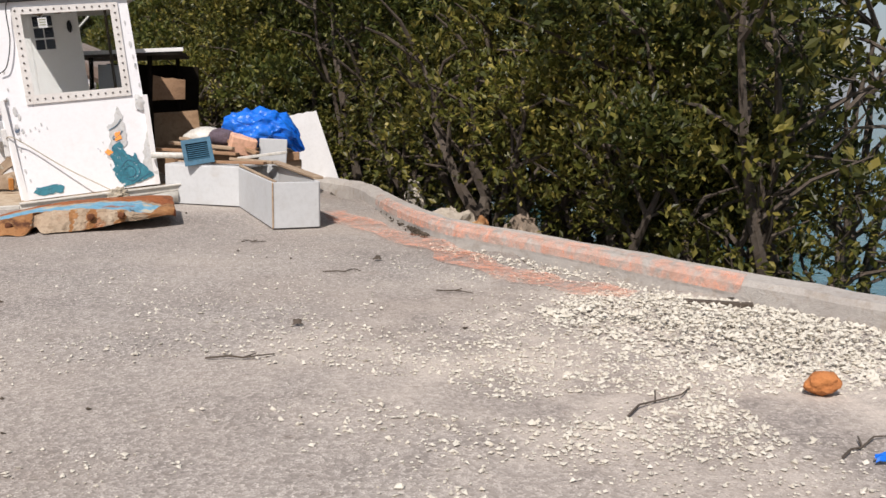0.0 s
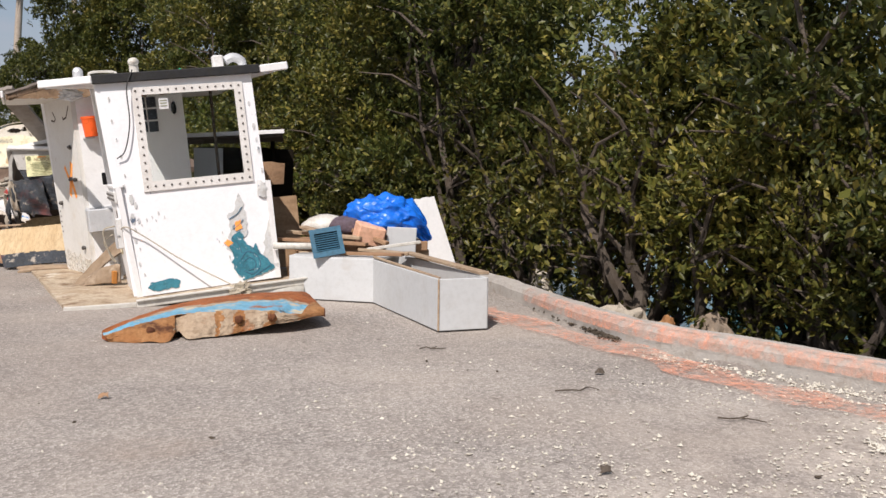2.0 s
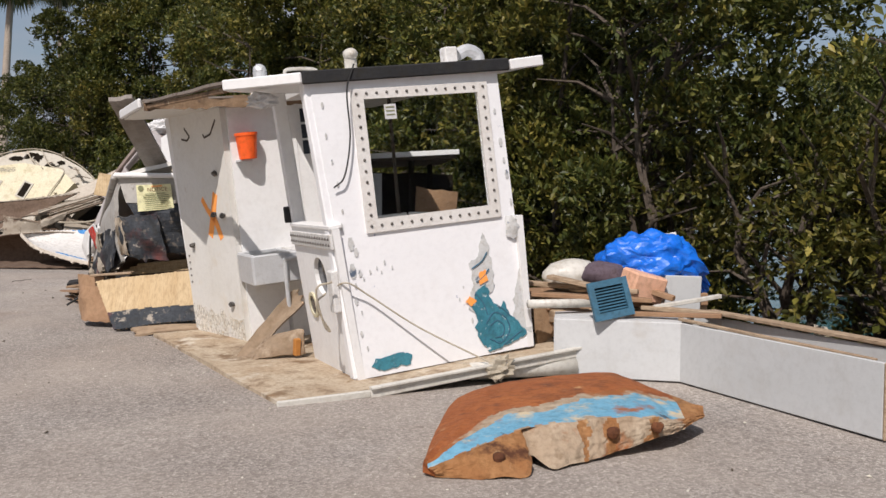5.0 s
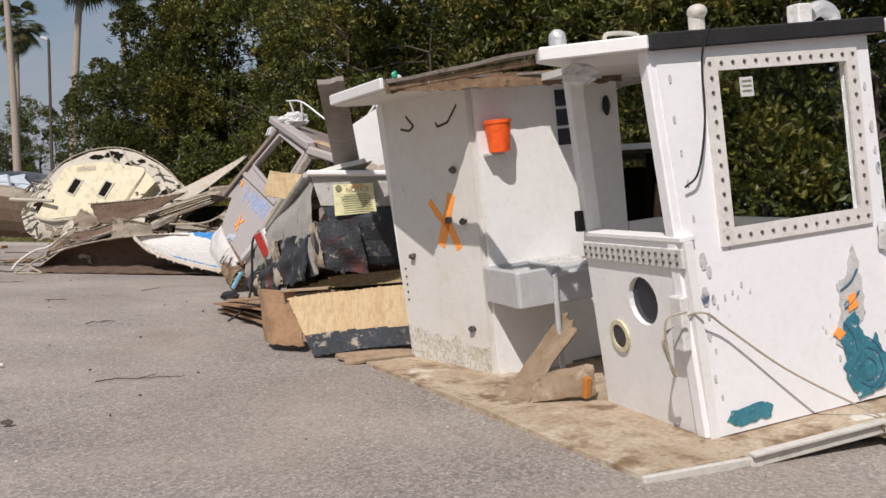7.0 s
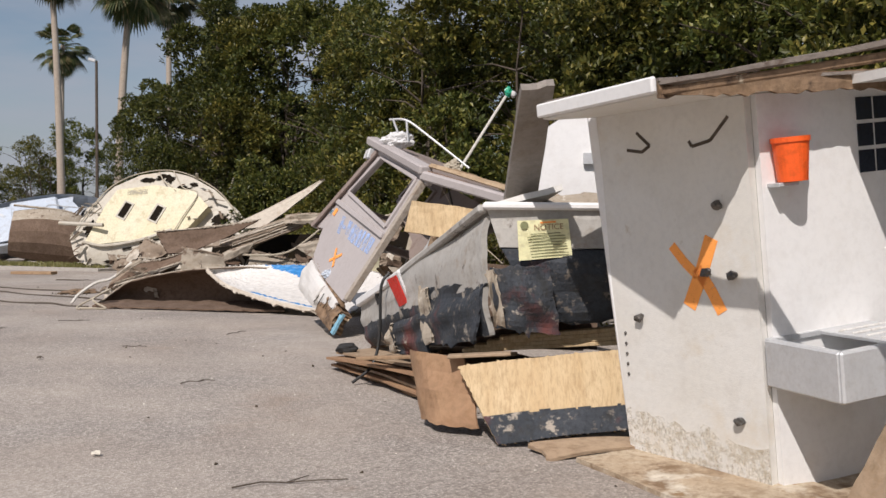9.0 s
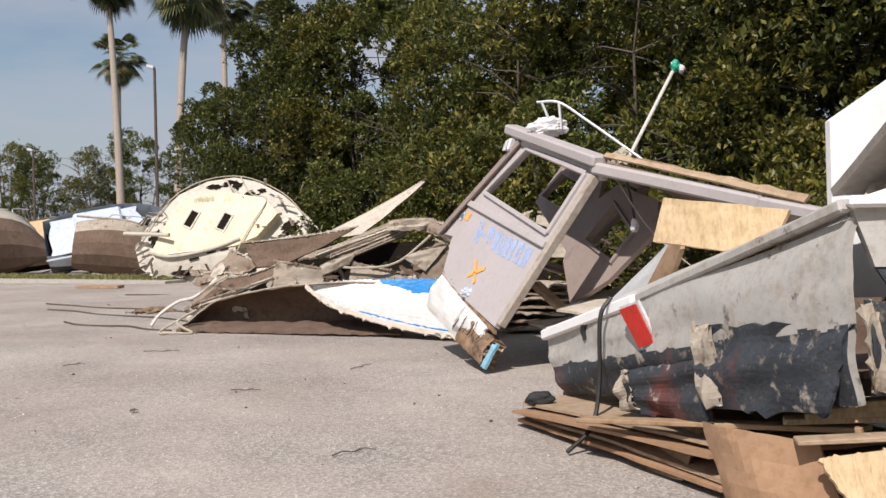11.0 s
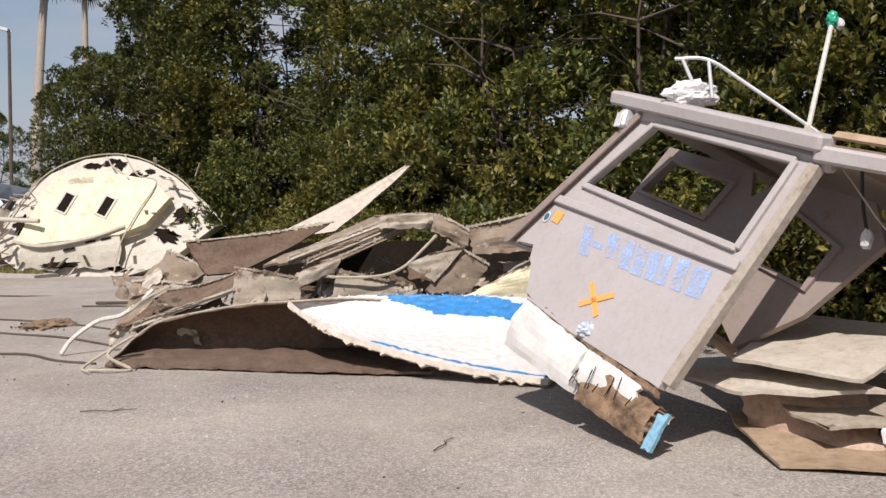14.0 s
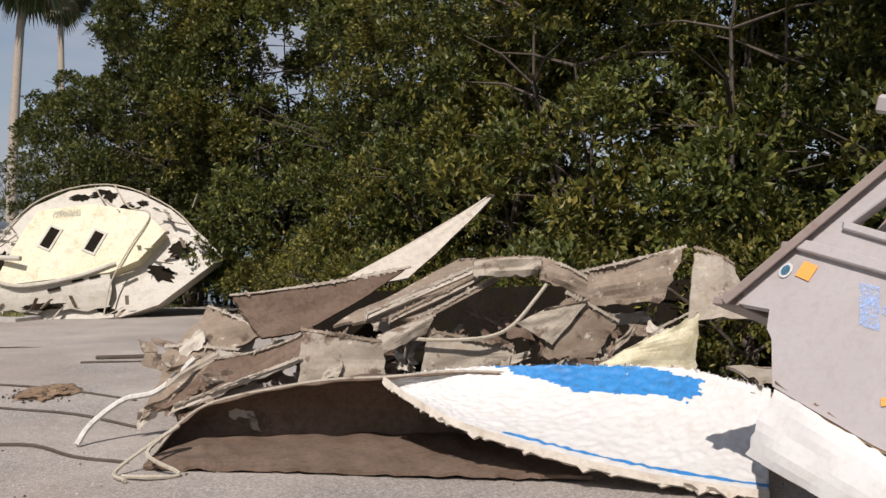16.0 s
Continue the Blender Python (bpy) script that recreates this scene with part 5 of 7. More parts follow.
for i, (a, b, w, h) in enumerate((((-2.95, 11.95, 0.55), (-1.95, 11.60, 0.52), 0.10, 0.03), ((-2.75, 12.2, 0.60), (-2.0, 11.75, 0.57), 0.09, 0.035), ((-2.9, 12.1, 0.52), (-2.2, 11.9, 0.53), 0.13, 0.03), ((-2.2, 11.46, 0.445), (-1.62, 11.15, 0.46), 0.07, 0.03), ((-2.02, 11.62, 0.47), (-1.55, 11.35, 0.45), 0.08, 0.03), ((-2.6, 12.05, 0.66), (-2.3, 11.8, 0.60), 0.10, 0.03), ((-2.1, 12.0, 0.64), (-1.75, 11.7, 0.52), 0.06, 0.04))):
    simple("loose_plank", "weathered broken plank on the junk pile", "plank", span(a, b, w, h), M_WOOD if i % 3 else M_CARD, (*a[:2], a[2] - 0.02))
simple("brown_panel", "brown broken panel beside the cabin", "panel", sheet([(-2.72, 11.85, 0.02), (-2.35, 12.1, 0.02), (-2.35, 12.1, 0.42), (-2.75, 11.85, 0.50)], 4, 4, 0.02, 0.02, 0, (0, 0, 0.1, 0), 0.01, 3), M_BROWNPLY, (-2.6, 12, 0.02))


# litter washed up on the bank behind the kerb
def make_litter(name, lab, cat, at, size, mat, seed, turn=0):
    g = ground_z(*at)
    top = 0.05 + size[2]
    bm = blob((0, 0, 0), (size[0], size[1], (top - g) / 2), seed, 0.35, 3, 2.2)
    for v in bm.verts:
        v.co += 0.05 * noise.noise_vector(v.co * 9 + Vector((seed, 0, 0)))
    bmesh.ops.transform(bm, matrix=pose(*at, (top + g) / 2, 0, 0, turn), verts=bm.verts)
    simple(name, lab, cat, bm, mat, (*at, g))


# the trees' dappled shade is put into the darker colours of sheet and sack
make_litter("plastic_sheet", "crumpled white plastic sheet on the dark bank", "plastic sheet", (0.22, 10.35), (0.24, 0.12, 0.05), M_FRP_L, 3, -30)
make_litter("float", "orange-brown broken float on the dark bank", "float", (0.40, 9.70), (0.11, 0.09, 0.06), M_SLAB_R, 5)
make_litter("sack", "torn pale sack on the dark bank", "sack", (0.80, 9.72), (0.17, 0.11, 0.08), M_FRP, 8, -20)
make_litter("plastic_sheet", "pale grey plastic sheet behind the kerb", "plastic sheet", (0.02, 12.85), (0.16, 0.09, 0.06), M_FRP_P, 11, -35)


def make_canopy():
    t = thing("boat_canopy", pose(-3.7, 14.6, 0), "broken boat canopy with a white edge and dark underside", "boat canopy")
    # dark sheet here and near-black panel behind: shade under the canopy, done as colour
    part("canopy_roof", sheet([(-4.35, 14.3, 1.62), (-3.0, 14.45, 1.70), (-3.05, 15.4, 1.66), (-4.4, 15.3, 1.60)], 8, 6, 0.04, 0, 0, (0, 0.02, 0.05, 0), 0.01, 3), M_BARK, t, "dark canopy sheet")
    part("white_edge", span((-4.38, 14.28, 1.63), (-2.98, 14.43, 1.72), 0.03, 0.05), M_WHITE, t)
    for x, y in ((-4.2, 14.5), (-3.45, 14.55), (-3.2, 15.2)):
        part("post", tube([(x, y, 0.0), (x, y, 1.66)], 0.03, 8), M_DARK, t)
    part("shade_panel", sheet([(-4.2, 15.3, 0.0), (-2.9, 15.3, 0.0), (-2.9, 15.3, 1.55), (-4.2, 15.3, 1.6)], 6, 6, 0.03, 0, 0, (0, 0.05, 0.05, 0), 0.02, 5), M_DARK, t)
    part("brown_panel", sheet([(-3.42, 14.5, 1.02), (-3.0, 14.55, 1.06), (-2.98, 14.5, 1.32), (-3.40, 14.5, 1.40)], 5, 5, 0.03, 0.03, 0, (0.06, 0, 0.1, 0), 0.01, 3), M_CARD, t, "torn brown board")
    part("grey_panel", sheet([(-4.1, 14.45, 0.9), (-3.75, 14.5, 0.9), (-3.75, 14.5, 1.5), (-4.1, 14.45, 1.5)], 4, 4, 0.03), M_BOX, t)
    part("low_panel", sheet([(-4.1, 14.6, 0.0), (-2.75, 14.55, 0.0), (-2.85, 14.6, 0.98), (-4.1, 14.65, 0.9)], 6, 6, 0.03, 0, 0, (0, 0, 0.1, 0), 0.02, 6), M_BROWNPLY, t)


make_canopy()


# ---- broken grey stern with the yellow notice ----
A = (-6.30, 14.48, 1.45)


def make_stern():
    t = thing("boat_stern", pose(-6.3, 15.6, 0), "broken grey boat stern with dark bottom and yellow notice", "wrecked boat")
    part("transom", sheet([(-6.22, 14.44, 1.20), (-4.95, 14.40, 1.19), (-4.95, 14.42, 1.44), (-6.30, 14.47, 1.44)], 12, 4, 0.05, 0.02, 0, (0, 0, 0, 0), 0.01, 2), M_GREYHULL, t, "grey transom")
    part("transom_bottom", sheet([(-5.98, 14.60, 0.66), (-4.95, 14.56, 0.72), (-4.95, 14.41, 1.185), (-6.22, 14.45, 1.195)], 16, 8, 0.04, 0.04, 0.06, (0.16, 0, 0, 0.04), 0.04, 5), M_DARKHULL, t, "scraped dark bottom paint")
    part("top_rail", span((-6.33, 14.46, 1.465), (-4.95, 14.41, 1.46), 0.11, 0.05, None, 0.015), M_WHITE, t, "white top rail")
    part("hull_side", sheet([(-7.16, 17.30, 0.17), (-6.28, 14.46, 0.62), (-6.30, 14.47, 1.40), (-7.28, 17.43, 0.56)], 150, 80, 0.04, 0.03, 0.05, (0.07, 0, 0, 0), 0.05, 7, None, lambda s, t: 1 if t + ragged(s, t, 0.05) < 0.50 - 0.06 * s else 0), [M_GREYHULL, M_DARKHULL], t, "grey hull side over dark bottom paint")
    part("side_deck", sheet([(-7.28, 17.43, 0.60), (-6.31, 14.47, 1.47), (-5.78, 14.60, 1.62), (-6.98, 17.90, 0.61)], 16, 4, 0.04, 0.02, 0, (0, 0, 0.1, 0.02), 0.01, 4), M_WHITE_D, t, "pale grey side deck")
    part("sloping_panel", sheet([(-7.02, 17.80, 0.55), (-6.73, 16.90, 0.83), (-6.59, 16.30, 1.33), (-6.61, 16.50, 1.25)], 10, 6, 0.03, 0, 0, (0, 0, 0, 0), 0.01, 4), M_BOX, t, "pale grey sloping panel")
    part("brown_board", sheet([(-6.74, 16.88, 0.83), (-6.61, 16.60, 0.92), (-6.62, 16.10, 1.23), (-6.60, 16.25, 1.36)], 8, 4, 0.03, 0, 0, (0.04, 0, 0, 0), 0.01, 4), M_BROWNPLY, t, "brown board edge")
    part("gunwale", span((-7.30, 17.44, 0.575), (-6.87, 16.15, 0.93), 0.07, 0.075, None, 0.012), M_WHITE, t, "white rubbing strake")
    part("gunwale", span((-6.86, 16.12, 0.945), (-6.33, 14.46, 1.45), 0.06, 0.055, None, 0.012), M_GREYHULL, t)
    part("inner_bulkhead", sheet([(-6.8, 17.2, 0.2), (-5.1, 16.9, 0.2), (-5.1, 16.9, 1.2), (-6.7, 17.1, 0.85)], 6, 6, 0.03, 0, 0, (0, 0, 0.1, 0), 0.03, 4), M_FRP_IN, t)
    part("cockpit_floor", sheet([(-6.9, 17.0, 0.35), (-6.2, 14.6, 0.75), (-5.0, 14.6, 0.8), (-5.2, 17.0, 0.5)], 6, 6, 0.03, 0, 0, (0, 0, 0, 0), 0.03, 4), M_FRP_IN, t)
    part("fibre_rim", sheet([(-6.15, 14.75, 1.46), (-5.0, 14.7, 1.47), (-5.05, 14.9, 1.58), (-6.0, 14.95, 1.60)], 14, 3, 0.03, 0, 0, (0, 0, 0.5, 0), 0.04, 11), M_FRP_L, t, "torn fibreglass rim")
    # red reflector strip with its pale edge
    r = [(-6.91, 16.09, 0.90), (-6.83, 15.96, 0.95), (-6.72, 15.90, 0.70), (-6.79, 16.02, 0.65)]
    off = Vector((-0.075, -0.03, 0.0))
    part("reflector_rim", sheet([Vector(p) + off for p in (r[3], r[2], r[1], r[0])], 4, 6, 0.02), M_BAG, t)
    c = sum((Vector(p) for p in r), Vector()) / 4
    part("reflector", sheet([c + (Vector(p) - c) * 0.86 + off * 1.25 for p in (r[3], r[2], r[1], r[0])], 3, 3, 0.012), M_RED, t, "red reflector strip")
    part("beige_panel", sheet([(-6.85, 15.75, 1.28), (-6.34, 15.40, 1.21), (-6.23, 15.40, 1.45), (-6.79, 15.75, 1.53)], 8, 6, 0.05, 0, 0, (0.03, 0, 0.03, 0), 0.01, 3), M_WOOD2, t, "beige plywood panel")
    part("panel_prop", span((-6.35, 16.0, 0.4), (-6.38, 15.98, 1.3), 0.06, 0.05), M_FRP_IN, t)
    for k, c in enumerate(([(-6.62, 15.45, 0.40), (-6.30, 14.55, 0.56), (-6.24, 14.46, 0.98), (-6.66, 15.45, 0.88)], [(-6.88, 16.25, 0.24), (-6.58, 15.35, 0.36), (-6.62, 15.4, 0.70), (-6.90, 16.2, 0.52)], [(-6.20, 14.42, 0.66), (-5.75, 14.46, 0.60), (-5.85, 14.40, 1.10), (-6.25, 14.40, 1.08)])):
        part("torn_plate", sheet([Vector(p) + Vector((-0.06, -0.03, 0)) for p in c], 16, 14, 0.02, 0.0, 0.025, (0.16, 0.04, 0.05, 0.06), 0.05, 40 + k), M_DARKHULL, t, "torn curved bottom plate")
        part("pale_crack", sheet([Vector(c[0]) + Vector((-0.075, -0.04, 0.02)), Vector(c[1]).lerp(Vector(c[0]), 0.75) + Vector((-0.075, -0.04, 0.03)), Vector(c[2]).lerp(Vector(c[3]), 0.8) + Vector((-0.08, -0.04, 0)), Vector(c[3]) + Vector((-0.08, -0.04, 0))], 6, 14, 0.02, 0.0, 0.025, (0.1, 0.5, 0.1, 0.4), 0.05, 50 + k), M_FRP_L, t, "cracked pale fibreglass")
    part("cleat", add(span((-7.16, 17.06, 0.73), (-7.02, 16.95, 0.75), 0.03, 0.03, None, 0.01), block((0.05, 0.05, 0.05), pose(-7.09, 17.0, 0.71), 0.01)), M_BLACK, t, "black cleat")
    part("strap", tube(curve_pts([(-7.08, 16.80, 0.62), (-7.10, 16.80, 0.70), (-7.04, 16.72, 0.77), (-6.95, 16.6, 0.80)], 4), 0.022, 6), M_BLACK, t, "black strap")
    n = part("notice", sheet([(-6.10, 14.400, 1.115), (-5.76, 14.393, 1.145), (-5.79, 14.385, 1.385), (-6.115, 14.39, 1.37)], 6, 6, 0.002, 0.004, 0, (0, 0, 0, 0), 0.004, 4), M_NOTICE, t, "yellow paper notice")
    txt = bpy.data.curves.new("notice_title", "FONT")
    txt.body, txt.size, txt.align_x, txt.extrude = "NOTICE", 0.052, "CENTER", 0.0005
    tob = new("notice_title", txt)
    tob.matrix_world = ROOT[t].inverted() @ (pose(-5.915, 14.381, 1.315, 90, -3, 0))
    tob.parent = t
    txt.materials.append(M_BROWNPLY)
    for k in range(9):
        w = 0.24 if k % 3 else 0.19
        part("print_bar", block((w, 0.0015, 0.006), pose(-5.935 + 0.004 * k, 14.379, 1.29 - 0.018 * k, 0, -4, 0), 0), M_INK, n)
    part("print_seal", prism(circle(0, 0, 0.026, 14), 0.002, pose(-6.07, 14.383, 1.34) @ UP_V), M_INK, n, "dark round seal")
    part("print_bar", block((0.10, 0.0015, 0.010), pose(-5.92, 14.379, 1.362, 0, -4, 0), 0), M_ORANGE_D, n, "orange print bar")


make_stern()
simple("cable", "black cable hanging down the broken stern", "cable", tube(curve_pts([(-6.98, 16.40, 0.93), (-7.05, 16.38, 0.80), (-7.06, 16.36, 0.4), (-7.12, 16.3, 0.15), (-7.28, 16.2, 0.02)], 6), 0.014, 6), M_CABLE, (-7.1, 16.3, 0.0))
simple("rubber_fender", "black rubber fender on the plywood", "fender", blob((-7.38, 16.95, 0.20), (0.10, 0.06, 0.055), 3, 0.2, 3), M_BLACK, (-7.38, 16.95, 0.15))
simple("cabin_bulkhead", "tall white cabin bulkhead standing in the wreck", "bulkhead", prism([(-6.03, 1.0), (-4.87, 1.0), (-5.05, 2.19), (-5.66, 2.15), (-6.05, 1.885)], 0.06, Matrix.Translation((0, 15.4, 0)) @ UP_V), M_WHITE, (-5.4, 15.4, 1.0))
simple("steel_tube", "dull steel tube with a cross plate", "steel tube", add(tube([(-5.40, 15.27, 2.09), (-5.29, 15.25, 1.51)], 0.037, 12), block((0.30, 0.03, 0.085), pose(-5.38, 15.31, 1.83), 0.004)), M_STEEL, (-5.3, 15.3, 1.5))
simple("leaning_board", "grey weathered board leaning on the cabin roof", "board", sheet([(-6.13, 15.10, 1.50), (-5.90, 15.10, 1.51), (-5.99, 13.66, 2.13), (-6.18, 13.60, 2.10)], 4, 10, 0.04, 0, 0, (0, 0, 0.03, 0), 0.01, 3), M_BOARD, (-6.0, 15.0, 1.2))


# ---- plywood heap beside the stern ----
def ply(name, lab, c, mat, base, thick=0.018, **kw):
    simple(name, lab, "plywood", sheet(c, kw.pop("nx", 12), kw.pop("ny", 8), thick, **kw), mat, base, "sheet")


ply("plywood_sheet", "beige plywood sheet with a black torn lower edge", [(-6.26, 14.03, 0.015), (-5.42, 14.08, 0.10), (-5.35, 14.32, 0.58), (-6.50, 14.34, 0.46)], [M_WOOD2, M_DARKHULL], (-5.9, 14.1, 0.0), 0.02, nx=80, ny=48, bow=0.02, jag=(0.07, 0, 0.05, 0.01), wave=0.02, seed=3, mat_of=lambda s, t: 1 if t + ragged(s, t, 0.02) < 0.36 - 0.05 * s else 0)
ply("plywood_sheet", "brown sheet lying flat under the heap", [(-6.0, 13.72, 0.012), (-5.2, 13.95, 0.03), (-5.2, 14.1, 0.04), (-6.1, 13.98, 0.05)], M_WOOD, (-5.7, 13.9, 0.0), 0.02, bow=0.03, jag=(0.05, 0, 0.05, 0.05), seed=6)
ply("plywood_sheet", "rust-brown curled sheet standing on edge", [(-6.72, 14.66, 0.02), (-6.34, 14.30, 0.02), (-6.45, 14.45, 0.50), (-6.80, 14.95, 0.48)], M_CARD, (-6.6, 14.5, 0.0), 0.012, bow=0.10, jag=(0.10, 0, 0.03, 0.05), wave=0.03, seed=9)
ply("plywood_sheet", "brown drooping plywood sheet at the heap's end", [(-7.36, 16.75, 0.05), (-6.75, 15.55, 0.02), (-6.55, 15.6, 0.40), (-7.2, 16.9, 0.14)], M_BROWNPLY, (-7.0, 16.1, 0.0), 0.014, bow=-0.10, jag=(0.05, 0.05, 0.05, 0.05), wave=0.03, seed=2)
for i, z in enumerate((0.03, 0.065, 0.10, 0.135)):
    d = 0.05 * math.sin(i * 2.4)
    ply("plywood_sheet", "weathered plywood sheet in the stack under the stern", [(-7.55 + d, 17.05 + d, z + 0.02), (-6.62 + d, 15.25, z + 0.03 + 0.10 * (i > 1)), (-5.5, 15.6, z + 0.12), (-6.5, 17.9 + d, z + 0.02)], M_WOOD if i % 2 else M_CARD, (-6.8, 16.2, z), 0.02, bow=0.01, jag=(0.01, 0.02, 0.02, 0.03), wave=0.015, seed=20 + i)
for i in range(4):
    a, b = Vector((-6.42 + 0.08 * i, 14.95 - 0.05 * i, 0.47 + 0.035 * i)), Vector((-5.1, 14.50 + 0.02 * i, 0.60 + 0.03 * i))
    simple("trim_board", "pale grooved trim board on the heap", "board", span(a, b, 0.10, 0.028, None, 0.005), M_WOOD2, (*a.xy, a.z - 0.02))
simple("loose_plank", "split brown plank on the heap", "plank", span((-6.55, 14.42, 0.50), (-6.15, 14.36, 0.53), 0.10, 0.02), M_WOOD, (-6.4, 14.4, 0.48))
simple("loose_plank", "long brown plank on the heap", "plank", span((-7.2, 16.1, 0.24), (-6.1, 14.8, 0.46), 0.12, 0.025), M_BROWNPLY, (-6.7, 15.5, 0.3))
M_VENEER = surf("pink_brown_veneer", (0.42, 0.29, 0.22), (0.50, 0.38, 0.30), 0.75, 20, 2.5, 0.15, (((0.58, 0.33, 0.16), 4, 0.60, 0.72), ((0.30, 0.18, 0.12), 6, 0.60, 0.72)))
ply("plywood_sheet", "pink-brown curled veneer sheet on the asphalt", [(-6.84, 19.66, 0.01), (-6.30, 18.92, 0.01), (-6.16, 19.42, 0.39), (-6.93, 19.76, 0.36)], M_VENEER, (-6.6, 19.3, 0.0), 0.012, bow=0.10, jag=(0.03, 0.03, 0.02, 0.05), wave=0.03, seed=13)
ply("plywood_sheet", "orange-brown broken board under the stern", [(-7.20, 17.33, 0.10), (-6.96, 17.25, 0.10), (-7.02, 17.42, 0.42), (-7.11, 17.45, 0.44)], M_CARD, (-7.1, 17.35, 0.08), 0.014, bow=0.01, jag=(0.06, 0.05, 0.02, 0.02), wave=0.01, seed=17)
ply("plywood_sheet", "sunlit beige plywood sheet on the wreck floor", [(-6.8, 19.0, 0.22), (-5.2, 18.6, 0.25), (-5.0, 19.8, 0.36), (-6.7, 20.2, 0.34)], M_FRP_L, (-6.0, 19.4, 0.1), 0.02, bow=0.02, jag=(0.05, 0, 0, 0.1), seed=15)
ply("plywood_sheet", "dark wet plywood sheet under the wheelhouse", [(-7.1, 18.9, 0.03), (-5.0, 18.2, 0.05), (-4.8, 19.2, 0.14), (-6.9, 20.0, 0.12)], M_WOOD, (-6.0, 19.0, 0.0), 0.02, bow=0.01, jag=(0.04, 0, 0, 0.05), wave=0.03, seed=16)


# ---- tipped taupe wheelhouse ----
def make_wheelhouse():
    t = thing("wheelhouse", pose(-7.7, 19.6, 0), "taupe boat wheelhouse tipped on its corner, windows broken out", "wheelhouse")
    tip, tr, tl, lf = Vector((-7.61, 19.33, 0.43)), Vector((-6.69, 19.16, 1.82)), Vector((-7.22, 20.78, 2.28)), Vector((-8.14, 21.40, 1.29))
    e1 = (tr - tip).normalized()
    nn = (tr - tip).cross(lf - tip).normalized()
    e2 = nn.cross(e1)
    base = Matrix((e1, e2, nn)).transposed().to_4x4()
    base.translation = tip
    inv = base.inverted()
    P = lambda v: (inv @ Vector(v)).xy[:]
    # the plate's thickness goes inwards, away from the lot
    deep = 1 if nn.dot(Vector((0.84, 0.38, -0.38))) > 0 else -1
    win = [P(q) for q in ((-7.19, 20.59, 2.18), (-7.64, 20.94, 1.73), (-7.10, 19.34, 1.29), (-6.74, 19.29, 1.84))]
    edge = [P(q) for q in (tip, tr, tl, lf, (-8.01, 21.11, 1.26), (-8.08, 21.05, 1.17), (-8.03, 21.02, 1.09), (-8.13, 20.86, 0.86), (-7.93, 20.25, 0.66))]
    wall = part("wall", prism(edge, 0.06 * deep, base, win), M_TAUPE, t, "taupe painted wall with sprayed marks")
    def bar(a, b, w, h, mat, name, lift=-0.03, lab=""):
        o = nn * (lift * deep)
        part(name, span(Vector(a) + o, Vector(b) + o, w, h, None, 0.008, nn), mat, t, lab)
    wq = [Vector(q) for q in ((-7.19, 20.59, 2.18), (-7.64, 20.94, 1.73), (-7.10, 19.34, 1.29), (-6.74, 19.29, 1.84))]
    for a, b in zip(wq, wq[1:] + wq[:1]):
        bar(a, b, 0.05, 0.05, M_TAUPE, "window_trim", -0.01)
    down = (tip - tr).normalized()
    bar((-7.80, 21.13, 1.62), (-7.12, 19.25, 1.18), 0.07, 0.05, M_TAUPE, "moulding", -0.02)
    bar(tip + Vector((0.04, -0.02, 0.02)), tr, 0.085, 0.08, M_POST, "corner_post", 0.02, "bare splintered corner post")
    # roof over it, reaching far to one side
    d = Vector((0.86, 0.38, -0.30)).normalized()
    rt, rr = Vector((-7.30, 20.98, 2.46)), Vector((-5.62, 17.75, 1.52))
    rm = Vector((-6.62, 19.10, 1.94))
    part("roof", sheet([rt, rm, rm + d * 1.7, rt + d * 1.7], 8, 6, 0.08, 0.0, 0.03, (0, 0, 0.02, 0), 0.01, 2), M_TAUPE_SHADE, t, "taupe roof")
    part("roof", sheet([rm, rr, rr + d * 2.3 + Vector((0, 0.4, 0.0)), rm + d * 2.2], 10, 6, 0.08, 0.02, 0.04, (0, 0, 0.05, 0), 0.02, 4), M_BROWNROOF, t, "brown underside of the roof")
    up = nn.cross((rm - rt).normalized())
    part("roof_beam", span(rt + Vector((-0.05, 0.05, -0.02)), rm + Vector((-0.02, 0, 0.0)), 0.16, 0.11, None, 0.02), M_TAUPE, t, "taupe roof edge beam")
    part("roof_beam", span(rt + Vector((0.0, -0.02, -0.13)), rm + Vector((0.02, 0, -0.13)), 0.09, 0.10, None, 0.02), M_TAUPE, t)
    part("roof_beam", span(rm + Vector((-0.05, 0.08, -0.05)), rr + Vector((0, 0, 0.0)), 0.14, 0.11, None, 0.02), M_TAUPE, t, "taupe roof edge beam")
    part("roof_beam", span(rr, rr + Vector((0.9, -1.3, -0.30)), 0.14, 0.10, None, 0.02), M_TAUPE, t)
    part("raw_edge", sheet([rm + Vector((0.0, 0, 0.05)), rr + Vector((0.2, -0.3, 0.0)), rr + Vector((0.25, -0.3, 0.06)), rm + Vector((0.05, 0, 0.10))], 18, 3, 0.03, 0.01, 0, (0, 0, 0.4, 0), 0.02, 5), M_RAWWOOD, t, "splintered yellow wood edge")
    # opposite wall and back wall, each with an opening, in the shade-darkened taupe
    o = d * 1.65
    b2 = base.copy()
    b2.translation = tip + o
    q = lambda s, u: P(tip.lerp(tr, u).lerp(lf.lerp(tl, u), s))
